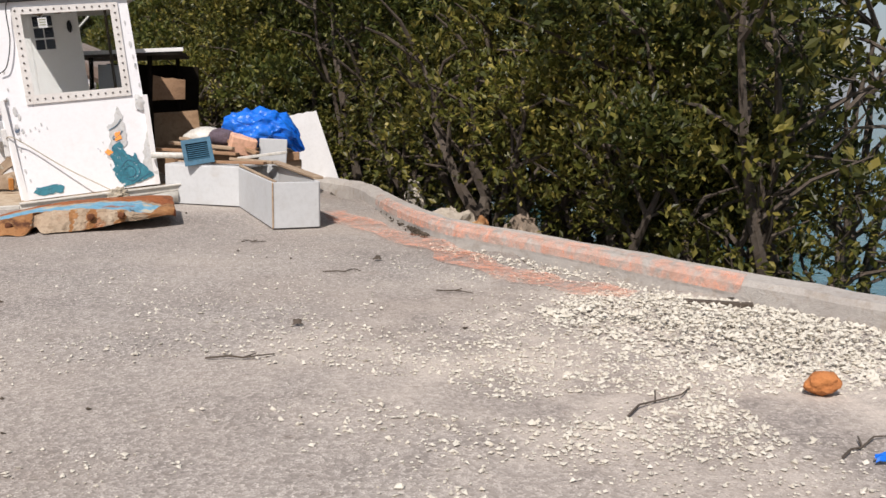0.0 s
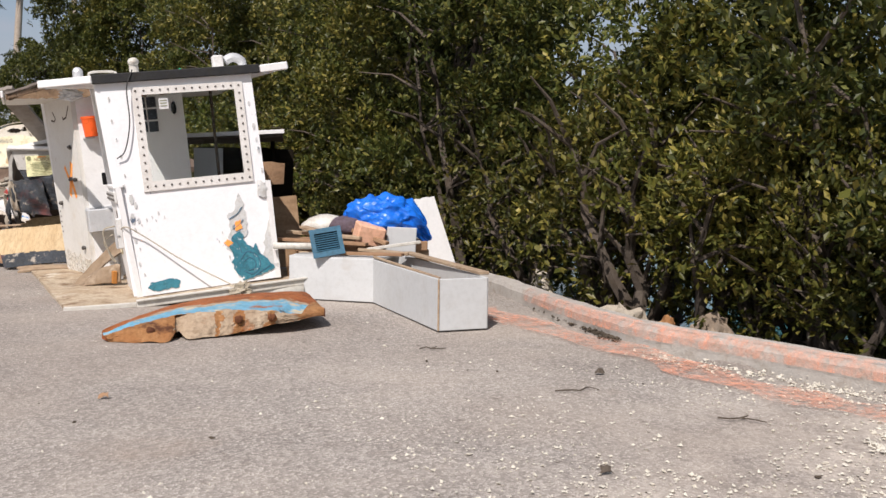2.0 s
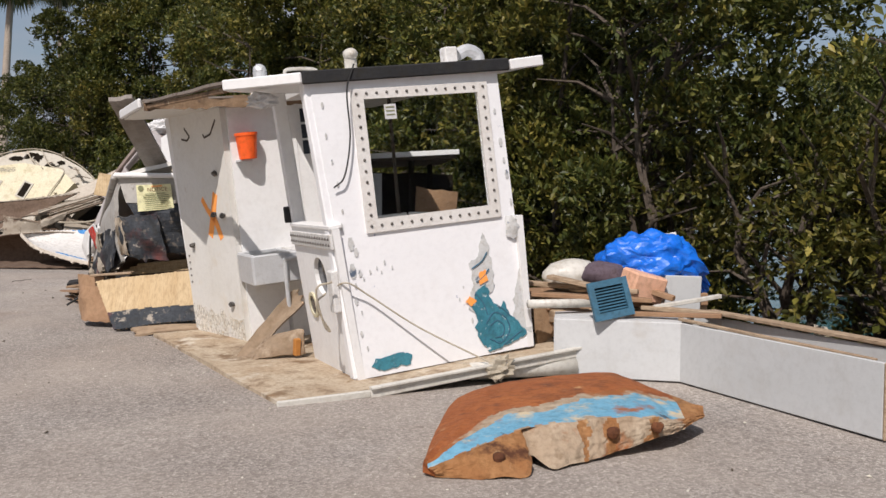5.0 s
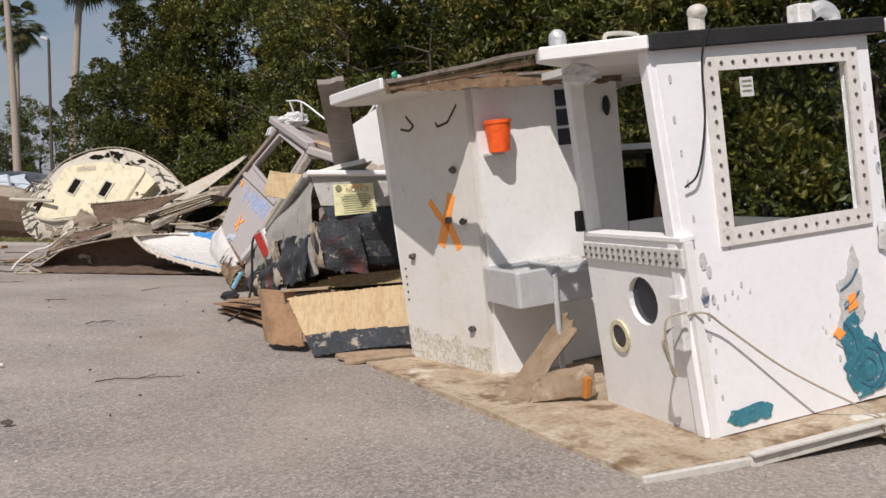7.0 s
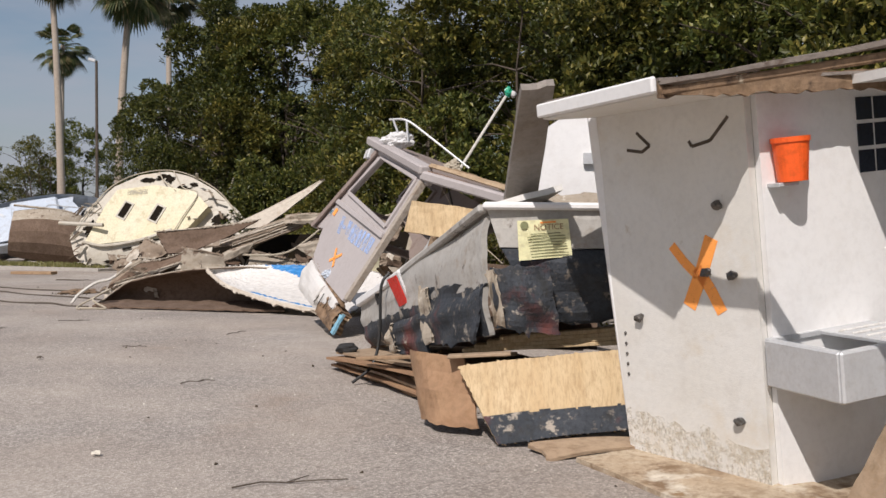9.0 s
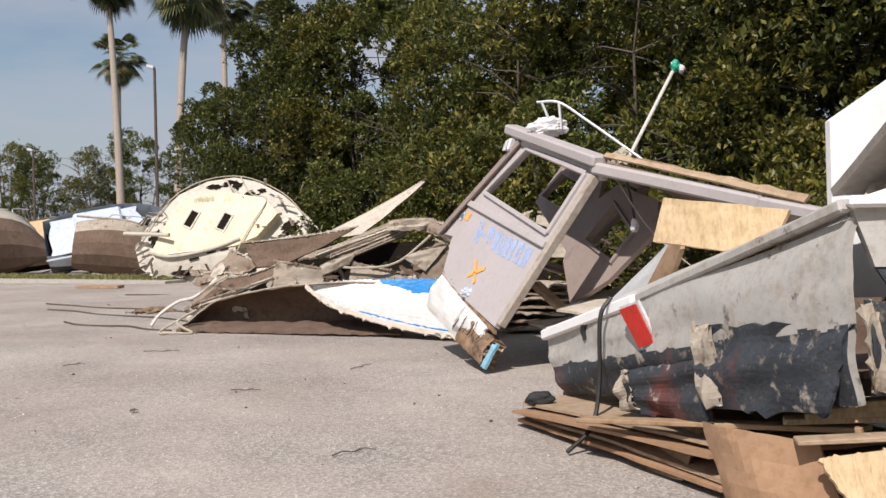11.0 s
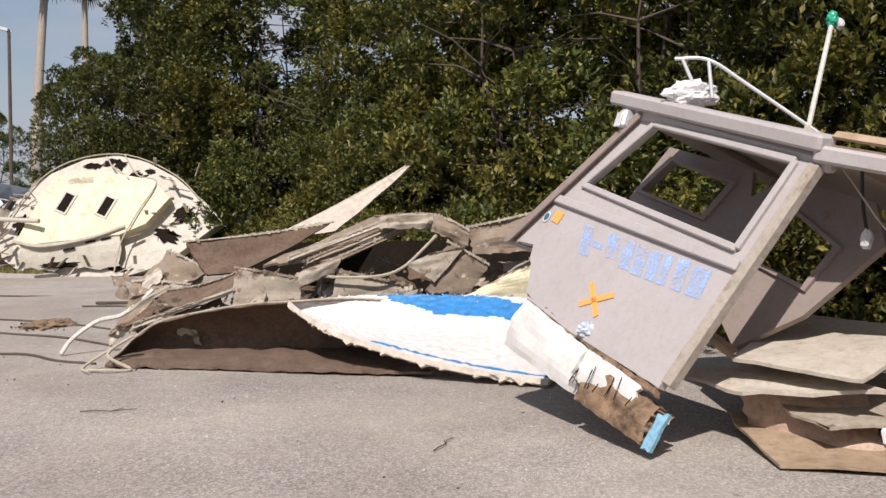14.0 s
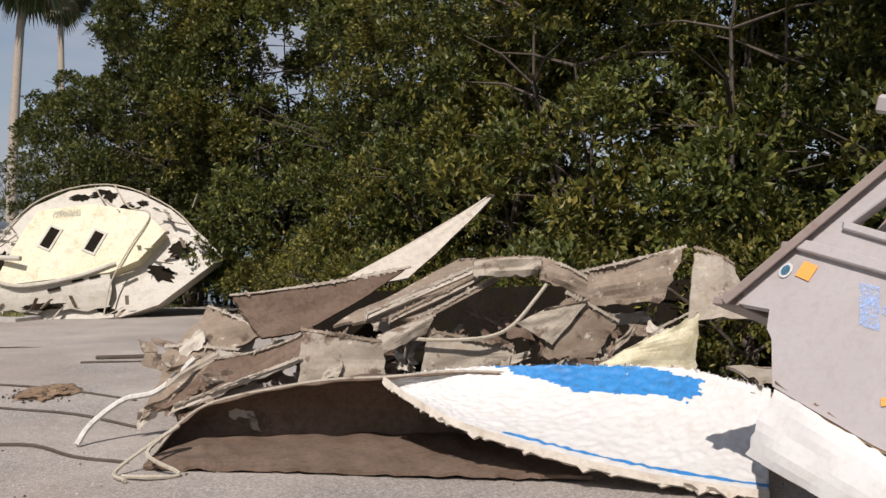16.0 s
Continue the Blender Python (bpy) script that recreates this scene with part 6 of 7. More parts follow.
    for inner, hole in (([Vector(v) for v in ((-7.03, 21.66, 1.64), (-6.71, 21.54, 2.08), (-6.39, 20.62, 1.84), (-6.58, 20.30, 1.26), (-6.81, 20.55, 1.10))], [Vector(v) for v in ((-6.95, 21.55, 1.70), (-6.72, 21.40, 1.94), (-6.51, 20.74, 1.74), (-6.71, 20.82, 1.48))]), ([Vector(v) for v in ((-6.64, 20.69, 1.49), (-6.29, 20.33, 1.78), (-6.02, 19.58, 1.59), (-6.08, 19.37, 1.31), (-6.5, 19.63, 0.83), (-6.83, 19.97, 0.57), (-6.84, 20.49, 0.99))], [Vector(v) for v in ((-6.61, 20.29, 1.21), (-6.44, 19.73, 1.02), (-6.25, 19.67, 1.28), (-6.34, 20.18, 1.56))])):
        b2.translation = hole[0]
        P2 = lambda v: (b2.inverted() @ v).xy[:]
        part("far_wall", prism([P2(v) for v in inner], 0.05 * deep, b2, [P2(v) for v in hole]), M_TAUPE_SHADE, t, "far wall with an empty window")
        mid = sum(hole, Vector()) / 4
        part("far_trim", prism([P2(mid + (v - mid) * 1.16) for v in hole], -0.03 * deep, b2, [P2(v) for v in hole]), M_TAUPE_SHADE, t)
    back = [lf.copy(), tl.copy(), tl + o, lf + o]
    f = [back[0].lerp(back[3], 0.0), back[1]]
    def frame4(q, w, mat, name):
        for a, b in zip(q, q[1:] + q[:1]):
            part(name, span(a, b, w, 0.05, None, 0.006), mat, t)
    frame4(back, 0.20, M_TAUPE_SHADE, "back_frame")
    frame4([back[0].lerp(back[1], 0.04), back[0].lerp(back[1], 0.34), back[3].lerp(back[2], 0.34), back[3].lerp(back[2], 0.04)], 0.16, M_TAUPE_SHADE, "back_frame")
    part("inner_floor", sheet([(-7.02, 19.60, 0.56), (-6.51, 18.90, 0.53), (-5.70, 19.30, 0.77), (-6.12, 20.60, 0.75)], 10, 8, 0.025, 0, 0, (0.02, 0.02, 0.02, 0.02), 0.015, 6), M_FRP_P, t, "sunlit beige floor sheet")
    part("inner_floor", sheet([(-7.27, 20.05, 0.40), (-7.05, 19.40, 0.37), (-6.30, 18.92, 0.46), (-6.60, 20.05, 0.47)], 10, 6, 0.025, 0, 0, (0.04, 0.02, 0.02, 0.05), 0.02, 9), M_FRP_P, t, "sunlit beige floor sheet")
    part("broken_plank", span((-7.22, 19.95, 0.78), (-6.98, 19.62, 0.56), 0.05, 0.03), M_RAWWOOD, t, "split pale plank")
    part("broken_plank", span((-7.16, 20.02, 0.80), (-6.93, 19.72, 0.58), 0.10, 0.02), M_BROWNPLY, t, "split brown plank")
    part("wire", tube(curve_pts([rm + Vector((0.1, 0.1, -0.1)), (-6.2, 19.0, 1.3), (-5.8, 18.7, 0.9)], 5), 0.006, 5), M_ROPE, t, "hanging wire")
    part("wire", tube(curve_pts([rm + Vector((0.2, 0.0, -0.1)), (-6.35, 19.2, 1.6), (-6.32, 19.2, 1.42)], 5), 0.012, 5), M_CABLE, t, "hanging black wire")
    part("hanging_lamp", blob((-6.32, 19.2, 1.36), (0.04, 0.04, 0.07), 2, 0.3, 2), M_BAG, t, "small lamp on a wire")
    # white broken sill and chewed lower corner
    part("white_sill", sheet([(-8.32, 20.84, 0.50), (-8.00, 19.95, 0.27), (-7.85, 20.01, 0.57), (-8.12, 20.84, 0.86)], 20, 8, 0.10, 0.03, 0.05, (0.03, 0.05, 0.05, 0.06), 0.02, 5), M_HULLW, t, "white broken sill")
    part("sill_strip", sheet([(-7.98, 20.00, 0.34), (-7.74, 19.45, 0.26), (-7.66, 19.46, 0.42), (-7.86, 20.02, 0.58)], 20, 6, 0.03, 0.01, 0.02, (0.18, 0.04, 0.05, 0.02), 0.02, 7), M_HULLW, t, "flaking white strip")
    for i in range(9):
        k = i / 8
        a = Vector((-8.0, 19.98, 0.36)).lerp(Vector((-7.78, 19.5, 0.30)), k + 0.06 * math.sin(i * 4.1))
        part("splinter", span(a + Vector((-0.02, -0.02, 0)), a + Vector((0.05 + 0.04 * noise.noise((i * 1.7, 2, 3)), 0.02, 0.07 + 0.05 * ((i * 5) % 4) / 2)), 0.005, 0.006, None, 0.002), M_DARK, t, "dark open lamination gap")
    part("chewed_corner", sheet([(-8.00, 19.95, 0.25), (-7.74, 19.24, 0.07), (-7.60, 19.26, 0.32), (-7.83, 19.90, 0.50)], 22, 14, 0.16, 0.02, 0.02, (0.05, 0.10, 0.12, 0.05), 0.05, 8), M_ROT, t, "rotten splintered corner")
    part("blue_tip", sheet([(-7.76, 19.27, 0.05), (-7.72, 19.19, 0.05), (-7.58, 19.20, 0.30), (-7.63, 19.27, 0.30)], 4, 8, 0.03, 0, 0, (0.1, 0.1, 0.1, 0.1), 0.01, 3), M_TIPBLUE, t, "blue painted tip")
    part("torn_edge", sheet([(-8.14, 20.84, 0.80), (-7.64, 19.34, 0.36), (-7.62, 19.35, 0.43), (-8.10, 20.86, 0.90)], 34, 3, 0.05, 0, 0, (0.4, 0, 0.4, 0), 0.025, 12), M_ROT, t, "torn wood edge")
    # spray marks, stickers
    def onwall(v, name, pts, mat, lab, lift=-0.004):
        q = [P(p) for p in pts]
        c = (sum(x for x, y in q) / len(q), sum(y for x, y in q) / len(q))
        m = base.copy()
        m.translation = tip + nn * (lift * deep)
        part(name, prism(q, -0.002 * deep, m), mat, t, lab)
    g = lambda s, u: tip.lerp(tr, u).lerp(lf.lerp(tl, u), s)
    la, lb, lc, ld = (Vector(q) for q in ((-7.70, 20.71, 1.43), (-7.22, 19.43, 1.16), (-7.32, 19.40, 0.97), (-7.78, 20.59, 1.21)))
    row = lambda s, u: la.lerp(lb, s).lerp(ld.lerp(lc, s), u)
    marks = [(0.0, 0.09, 0, 1), (0.10, 0.19, 0.42, 0.62), (0.23, 0.33, 0, 0.8), (0.36, 0.45, 0, 0.95), (0.47, 0.56, 0.05, 1), (0.58, 0.66, 0.05, 1), (0.68, 0.74, 0, 1), (0.78, 0.86, 0, 1), (0.89, 1.0, 0.05, 1)]
    for a, b, c, e in marks:
        onwall(0, "sprayed_bar", [row(a, c), row(b, c), row(b, e), row(a, e)], M_BLUE_SPRAY, "faded pale blue lettering, unreadable")
    for a, b in (((-7.755, 20.31, 1.01), (-7.785, 20.10, 0.79)), ((-7.84, 20.31, 0.85), (-7.68, 20.05, 0.95))):
        p, q = Vector(a), Vector(b)
        w = (q - p).normalized().cross(nn) * 0.022
        onwall(0, "sprayed_x", [p - w, q - w, q + w, p + w], M_ORANGE_D, "orange sprayed cross", -0.007)
    p = Vector((-7.80, 21.03, 1.46))
    onwall(0, "sticker", [p + e1 * 0.05 + e2 * 0.05, p + e1 * 0.05 - e2 * 0.05, p - e1 * 0.05 - e2 * 0.05, p - e1 * 0.05 + e2 * 0.05], M_ORANGE_D, "square orange sticker", -0.007)
    p = Vector((-7.86, 21.15, 1.46))
    onwall(0, "sticker", [p + e1 * 0.05 * math.cos(k) + e2 * 0.04 * math.sin(k) for k in [6.2832 * j / 14 for j in range(14)]], M_BAG, "round white and blue sticker", -0.007)
    onwall(0, "sticker_print", [p + e1 * 0.034 * math.cos(k) + e2 * 0.028 * math.sin(k) for k in [6.2832 * j / 10 for j in range(10)]], M_LOUVRE, "", -0.010)
    part("paper_scrap", blob(Vector((-7.83, 20.12, 0.69)) - nn * (0.02 * deep), (0.07, 0.05, 0.05), 5, 0.6, 3, 3), M_BLUEHULL, t, "pale blue paper scrap")
    # roof rail, lamp, mast
    s = part("spot_lamp", block((0.10, 0.09, 0.15), pose(-7.36, 20.80, 2.24, 0, 20, 20), 0.02), M_STEEL, t, "chrome spot lamp")
    part("lens", block((0.012, 0.07, 0.12), pose(-7.42, 20.78, 2.24, 0, 20, 20), 0.004), M_BAG, s)
    part("rail", tube(curve_pts([(-7.10, 20.45, 2.66), (-6.88, 20.35, 2.64), (-6.62, 20.25, 2.45), (-6.10, 20.0, 2.02)], 6), 0.014, 8), M_STEEL, t, "bent steel rail")
    part("rail", tube([(-7.05, 20.42, 2.65), (-6.95, 20.36, 2.38)], 0.014, 8), M_STEEL, t)
    part("rail", tube([(-6.88, 20.35, 2.64), (-6.86, 20.32, 2.36)], 0.014, 8), M_STEEL, t)
    part("plastic_sheet", blob((-6.98, 20.42, 2.39), (0.20, 0.10, 0.10), 6, 0.35, 4, 2.2), M_BAG, t, "crumpled white plastic sheet")
    part("mast", tube([(-6.20, 20.20, 2.03), (-5.56, 21.0, 3.04)], 0.02, 8), M_PIPE, t, "short white mast")
    part("mast_lamp", blob((-5.52, 21.05, 3.11), (0.05, 0.04, 0.07), 4, 0.35, 3, 2), M_GREEN, t, "green mast lamp")
    part("mast_lamp", blob((-5.45, 21.05, 3.08), (0.04, 0.04, 0.05), 9, 0.4, 2, 2), M_BAG, t, "white plastic scrap")
    part("rope_tangle", blob((-6.30, 20.02, 2.04), (0.09, 0.06, 0.08), 7, 0.7, 3, 4), M_ROPE, t, "tangle of rope")


make_wheelhouse()


# ---- torn white hull side with a blue stripe ----
def make_hull_side():
    t = thing("boat_hull_fragment", pose(-9.5, 23.0, 0), "torn white hull side with a blue stripe lying on asphalt", "boat hull")
    g = lambda x, y, z: (x, y, z + ground_z(x, y))
    rim = [(-11.82, 23.32, 0.0), (-11.74, 23.6, 0.10), (-11.64, 23.75, 0.21), (-11.37, 23.75, 0.37), (-10.83, 23.65, 0.49), (-10.44, 23.5, 0.56), (-10.01, 23.3, 0.60), (-9.5, 23.34, 0.62), (-8.9, 23.3, 0.60)]
    foot = [(-11.80, 23.32, 0.0), (-11.55, 23.75, 0.0), (-11.3, 24.0, -0.02), (-10.9, 24.05, -0.03), (-10.5, 24.0, -0.03), (-10.0, 23.9, -0.02), (-9.6, 23.8, -0.01), (-9.2, 23.7, -0.01), (-8.8, 23.6, 0.0)]
    lip = [(-11.84, 23.24, -0.03), (-11.5, 23.12, -0.02), (-11.2, 23.03, -0.02), (-10.8, 22.92, -0.015), (-10.4, 22.78, -0.01), (-9.9, 22.6, -0.005), (-9.5, 22.48, 0.0), (-9.1, 22.36, 0.005), (-8.7, 22.25, 0.01)]
    top = [(-10.03, 23.31, 0.60), (-9.58, 23.35, 0.64), (-9.14, 23.35, 0.66), (-8.37, 23.25, 0.66), (-7.74, 23.05, 0.65), (-7.45, 22.85, 0.60), (-7.2, 22.6, 0.54)]
    low = [(-10.02, 23.30, 0.58), (-9.85, 23.05, 0.47), (-9.59, 22.75, 0.35), (-9.21, 22.42, 0.25), (-8.75, 22.12, 0.15), (-8.26, 21.86, 0.08), (-7.75, 21.6, 0.04)]
    part("inner_shell", ruled(rim, foot, 12, 0.03, 0.24, 0.03, 3), M_FRP_IN, t, "brown inside of the hull", True)
    part("ground_lip", ruled([(x, y + 0.04, z + 0.03) for x, y, z in foot], lip, 10, 0.025, -0.01, 0.03, 4, 0.03), M_FRP_IN, t, "mud-covered lower lip")
    part("outer_skin", ruled(low, top, 64, 0.03, -0.10, 0.015, 6, 0.02, lambda u, v: 1 if max(0.76, 1.0 - 1.25 * (u - 0.31)) < v + ragged(u, v, 0.01 + 0.05 * u) < 1.02 - 0.30 * max(0.0, u - 0.5) and 0.31 < u < 0.76 + ragged(v, u, 0.05) else (1 if 0.10 < v < 0.125 and u > 0.45 else 0), 36), [M_HULLW, M_HULLB], t, "white outer skin with a blue stripe", True)
    part("torn_rim", ruled([(x - 0.01, y - 0.02, z + 0.02) for x, y, z in low], [(x - 0.03, y - 0.06, z - 0.05) for x, y, z in low], 3, 0.03, 0.0, 0.02, 8, 0.7, None, 12), M_FRP_P, t, "torn pale rim")
    part("top_rim", tube(curve_pts(rim, 5), 0.014, 6), M_FRP_L, t, "pale torn rim")
    part("rope", tube(curve_pts([g(-11.95, 23.0, 0.02), g(-11.75, 22.9, 0.03), g(-11.55, 23.0, 0.02), g(-11.8, 23.15, 0.15), g(-11.6, 23.4, 0.30), g(-12.0, 23.1, 0.05), g(-11.9, 22.85, 0.02)], 6), 0.016, 6), M_ROPE, t, "loose rope")


make_hull_side()


# ---- heap of torn fibreglass behind it ----
def shard(lab, c, mat, base, name="hull_shard", thick=0.03, nx=12, ny=10, **kw):
    w = [Vector((x, y, z + ground_z(x, y))) for x, y, z in c]
    t = simple(name, lab, "boat wreckage", sheet(w, nx, ny, thick, **kw), mat, (base[0], base[1], ground_z(*base[:2])), "shell")
    if mat is not M_DARK:
        rise = (w[3] - w[0]).normalized() * 0.05
        out = Vector((-0.01, -0.02, 0.0))
        part("torn_edge", sheet([w[3] - rise + out, w[2] - rise + out, w[2] + rise * 0.4 + out, w[3] + rise * 0.4 + out], 60, 3, 0.012, kw.get("bow", 0), 0, (0.9, 0.05, 0.9, 0.05), 0.02, kw.get("seed", 1) + 60), M_FRP_L if mat is not M_FRP_L else M_FRP, t, "frayed torn edge")
    return t


def make_wreck():
    def hard(lab, c, mat, **kw):
        m = sum((Vector(v) for v in c), Vector()) / 4
        shard(lab, [(x, y, z - ground_z(x, y)) for x, y, z in c], mat, (m.x, m.y), **kw)
    hard("long pale pointed shard of fibreglass sticking up", [(-10.50, 25.8, 1.12), (-9.55, 25.8, 1.26), (-8.50, 26.4, 2.16), (-8.56, 26.4, 2.16)], M_FRP_P, nx=20, bow=0.0, bow2=-0.05, jag=(0, 0.02, 0, 0.02), wave=0.02, seed=3)
    hard("brown torn hull sheet twisted over the wreck", [(-11.02, 24.6, 0.78), (-10.55, 24.85, 0.86), (-9.55, 25.5, 1.40), (-11.34, 24.9, 1.17)], M_FRP_IN, nx=20, ny=14, bow=-0.05, bow2=-0.05, jag=(0.05, 0.02, 0.02, 0.04), wave=0.04, seed=5)
    hard("brown torn band of hull running down to the asphalt", [(-11.85, 23.95, 0.26), (-10.66, 24.15, 0.66), (-10.60, 24.35, 0.88), (-11.40, 24.35, 0.66)], M_FRP_IN, nx=20, ny=8, bow=-0.06, jag=(0.10, 0.03, 0.05, 0.05), wave=0.04, seed=6)
    hard("pale edge strip torn from the hull", [(-11.78, 23.93, 0.22), (-10.68, 24.14, 0.60), (-10.66, 24.14, 0.67), (-11.70, 23.93, 0.33)], M_FRP_P, nx=24, ny=3, jag=(0.5, 0.05, 0.2, 0.05), wave=0.03, seed=8)
    hard("grey torn bow piece", [(-11.95, 24.8, 0.55), (-11.48, 24.6, 0.55), (-10.98, 24.8, 0.81), (-11.53, 25.1, 1.06)], M_FRP, bow=0.06, jag=(0.10, 0.05, 0.1, 0.12), wave=0.06, seed=10)
    hard("stack of broken bow planking", [(-12.05, 24.6, 0.18), (-11.45, 24.4, 0.20), (-11.2, 24.6, 0.70), (-11.9, 24.85, 0.72)], M_FRP, thick=0.2, bow=0.04, jag=(0.05, 0.1, 0.1, 0.1), wave=0.06, seed=12)
    hard("broken fibreglass cabin corner", [(-10.72, 24.15, 0.40), (-9.93, 24.15, 0.44), (-9.96, 24.2, 0.79), (-10.68, 24.2, 0.92)], M_FRP_L, thick=0.05, bow=0.05, jag=(0.02, 0.05, 0.08, 0.05), wave=0.03, seed=14)
    hard("curled pale strip on the broken corner", [(-9.98, 24.2, 0.63), (-9.55, 24.3, 0.82), (-9.46, 24.4, 1.0), (-10.02, 24.3, 0.80)], M_FRP_L, bow=0.05, bow2=0.06, jag=(0.1, 0.1, 0.1, 0.02), wave=0.03, seed=16)
    hard("flat torn deck top", [(-10.45, 24.5, 0.87), (-9.54, 24.5, 0.94), (-8.60, 25.5, 1.40), (-9.05, 25.6, 1.46)], M_FRP, nx=16, bow=0.03, jag=(0.04, 0.04, 0.05, 0.03), wave=0.04, seed=15)
    for k in range(3):
        hard("long broken deck plank", [(-10.1 + 0.22 * k, 24.42, 0.95 - 0.03 * k), (-8.95 + 0.1 * k, 25.0, 1.36 - 0.05 * k), (-8.95 + 0.1 * k, 25.05, 1.42 - 0.05 * k), (-10.1 + 0.22 * k, 24.45, 1.01 - 0.03 * k)], (M_FRP_P, M_FRP_L, M_FRP)[k], nx=12, ny=2, thick=0.05, wave=0.02, seed=70 + k)
    hard("cracked arch of grey fibreglass", [(-9.06, 24.8, 1.27), (-8.42, 24.8, 1.28), (-8.34, 24.8, 1.49), (-9.04, 24.9, 1.46)], M_FRP_L, nx=14, ny=6, thick=0.06, bow=0.05, bow2=0.04, jag=(0.35, 0.02, 0.10, 0.02), wave=0.05, seed=17)
    hard("cracked arch of grey fibreglass", [(-8.46, 24.6, 1.26), (-8.02, 24.6, 1.05), (-7.98, 24.6, 1.30), (-8.40, 24.7, 1.49)], M_FRP, nx=14, ny=6, thick=0.06, bow=0.05, bow2=0.04, jag=(0.25, 0.02, 0.06, 0.02), wave=0.05, seed=18)
    hard("brown broken bulkhead plate", [(-8.60, 24.2, 0.58), (-8.05, 24.2, 0.56), (-7.80, 24.2, 0.92), (-8.30, 24.25, 1.20)], M_FRP, nx=14, bow=0.02, jag=(0.08, 0.05, 0.12, 0.10), wave=0.03, seed=20)
    hard("pointed torn plate of fibreglass", [(-8.80, 24.15, 0.92), (-8.45, 24.15, 0.70), (-8.10, 24.15, 1.12), (-8.5, 24.2, 1.04)], M_FRP_L, nx=10, jag=(0.05, 0.05, 0.12, 0.05), wave=0.03, seed=24)
    hard("torn inner bulkhead of the hull", [(-9.64, 24.3, 0.45), (-8.78, 24.3, 0.50), (-8.76, 24.3, 0.70), (-9.55, 24.35, 0.87)], M_FRP_L, bow=0.02, jag=(0.05, 0.05, 0.08, 0.02), wave=0.03, seed=21)
    rng = random.Random(31)
    bm = bmesh.new()
    for k in range(260):
        x, y = rng.uniform(-12.0, -6.9), rng.uniform(24.0, 25.5)
        z = ground_z(x, y) + rng.uniform(0.10, 0.45 + 0.35 * (y - 24.0))
        a, ln, w = rng.random() * 6.28, rng.uniform(0.12, 0.55), rng.uniform(0.05, 0.22)
        u = Vector((math.cos(a), math.sin(a) * 0.6, rng.uniform(-0.6, 0.6))) * ln
        v = Vector((rng.uniform(-0.5, 0.5), 0.3, 1.0)).normalized() * w
        c = Vector((x, y, z))
        sheet([c, c + u, c + u + v, c + v], 6, 4, 0.015, 0.02, 0, (0.25, 0.15, 0.3, 0.15), 0.03, 200 + k, bm, lambda s, t, k=k: k % 4)
    me = part("broken_scraps", bm, [M_FRP, M_FRP_L, M_FRP_IN, M_FRP_P])
    tagged(me, "broken brown and pale scraps of fibreglass in the wreck", "wreckage", kind="stuff")
    # two near-black sheets paint the shade of the cavity inside the hull
    shard("near-black sheet for the shade behind the torn arch", [(-10.8, 26.2, -0.1), (-6.3, 25.9, -0.1), (-6.3, 26.1, 1.30), (-10.6, 26.4, 1.20)], M_DARK, (-8.5, 26.0), bow=-0.2, seed=23)
    shard("near-black sheet for the shade inside the torn hull", [(-10.8, 24.6, 0.22), (-6.3, 24.0, 0.22), (-6.2, 26.0, 0.22), (-10.7, 26.2, 0.22)], M_DARK, (-8.5, 25.2), seed=23)
    hard("wide grey torn hull side", [(-7.90, 25.0, 0.95), (-7.1, 24.9, 1.0), (-6.80, 25.0, 1.60), (-7.98, 25.1, 1.33)], M_FRP, nx=14, bow=-0.06, jag=(0.15, 0.05, 0.05, 0.05), wave=0.06, seed=25)
    shard("bent grey hull plate", [(-6.95, 24.7, 0.9), (-6.30, 24.6, 0.92), (-6.35, 24.9, 1.48), (-6.75, 25.0, 1.66)], M_FRP_L, (-6.6, 24.8), nx=8, bow=0.06, jag=(0.05, 0.1, 0.1, 0.05), wave=0.06, seed=26)
    hard("thin cream torn panel", [(-8.25, 23.6, 0.60), (-7.30, 23.6, 0.52), (-7.30, 23.6, 1.06), (-7.80, 23.65, 0.80)], M_CREAM, nx=16, bow=0.03, jag=(0.03, 0.1, 0.16, 0.05), wave=0.05, seed=27)
    for i in range(7):
        shard("splintered layer of broken hull", [(-7.55 + 0.03 * i, 22.6, 0.08 + 0.09 * i), (-6.55, 22.4, 0.10 + 0.085 * i), (-6.5, 23.1, 0.14 + 0.085 * i), (-7.4 + 0.02 * i, 23.2, 0.13 + 0.09 * i)], M_FRP if i % 2 else M_FRP_L, (-7, 22.8), nx=12, ny=5, thick=0.025, jag=(0.15, 0.1, 0.1, 0.2), wave=0.06, seed=30 + i)
    g = lambda x, y, z: (x, y, z + ground_z(x, y))
    simple("rope", "slack rope hanging across the wreck", "rope", tube(curve_pts([g(-10.0, 24.35, 0.88), g(-9.4, 24.2, 0.84), g(-8.9, 24.2, 0.90), g(-8.5, 24.5, 1.20), g(-8.2, 24.8, 1.5)], 6), 0.018, 6), M_ROPE, g(-9, 24.3, 0.8))
    simple("rope", "thick pale hose trailing off the bow", "hose", tube(curve_pts([g(-12.55, 24.3, 0.02), g(-12.45, 24.4, 0.18), g(-12.2, 24.5, 0.36), g(-11.9, 24.4, 0.44), g(-11.6, 24.5, 0.70)], 6), 0.026, 7), M_PIPE, g(-12.2, 24.4, 0))
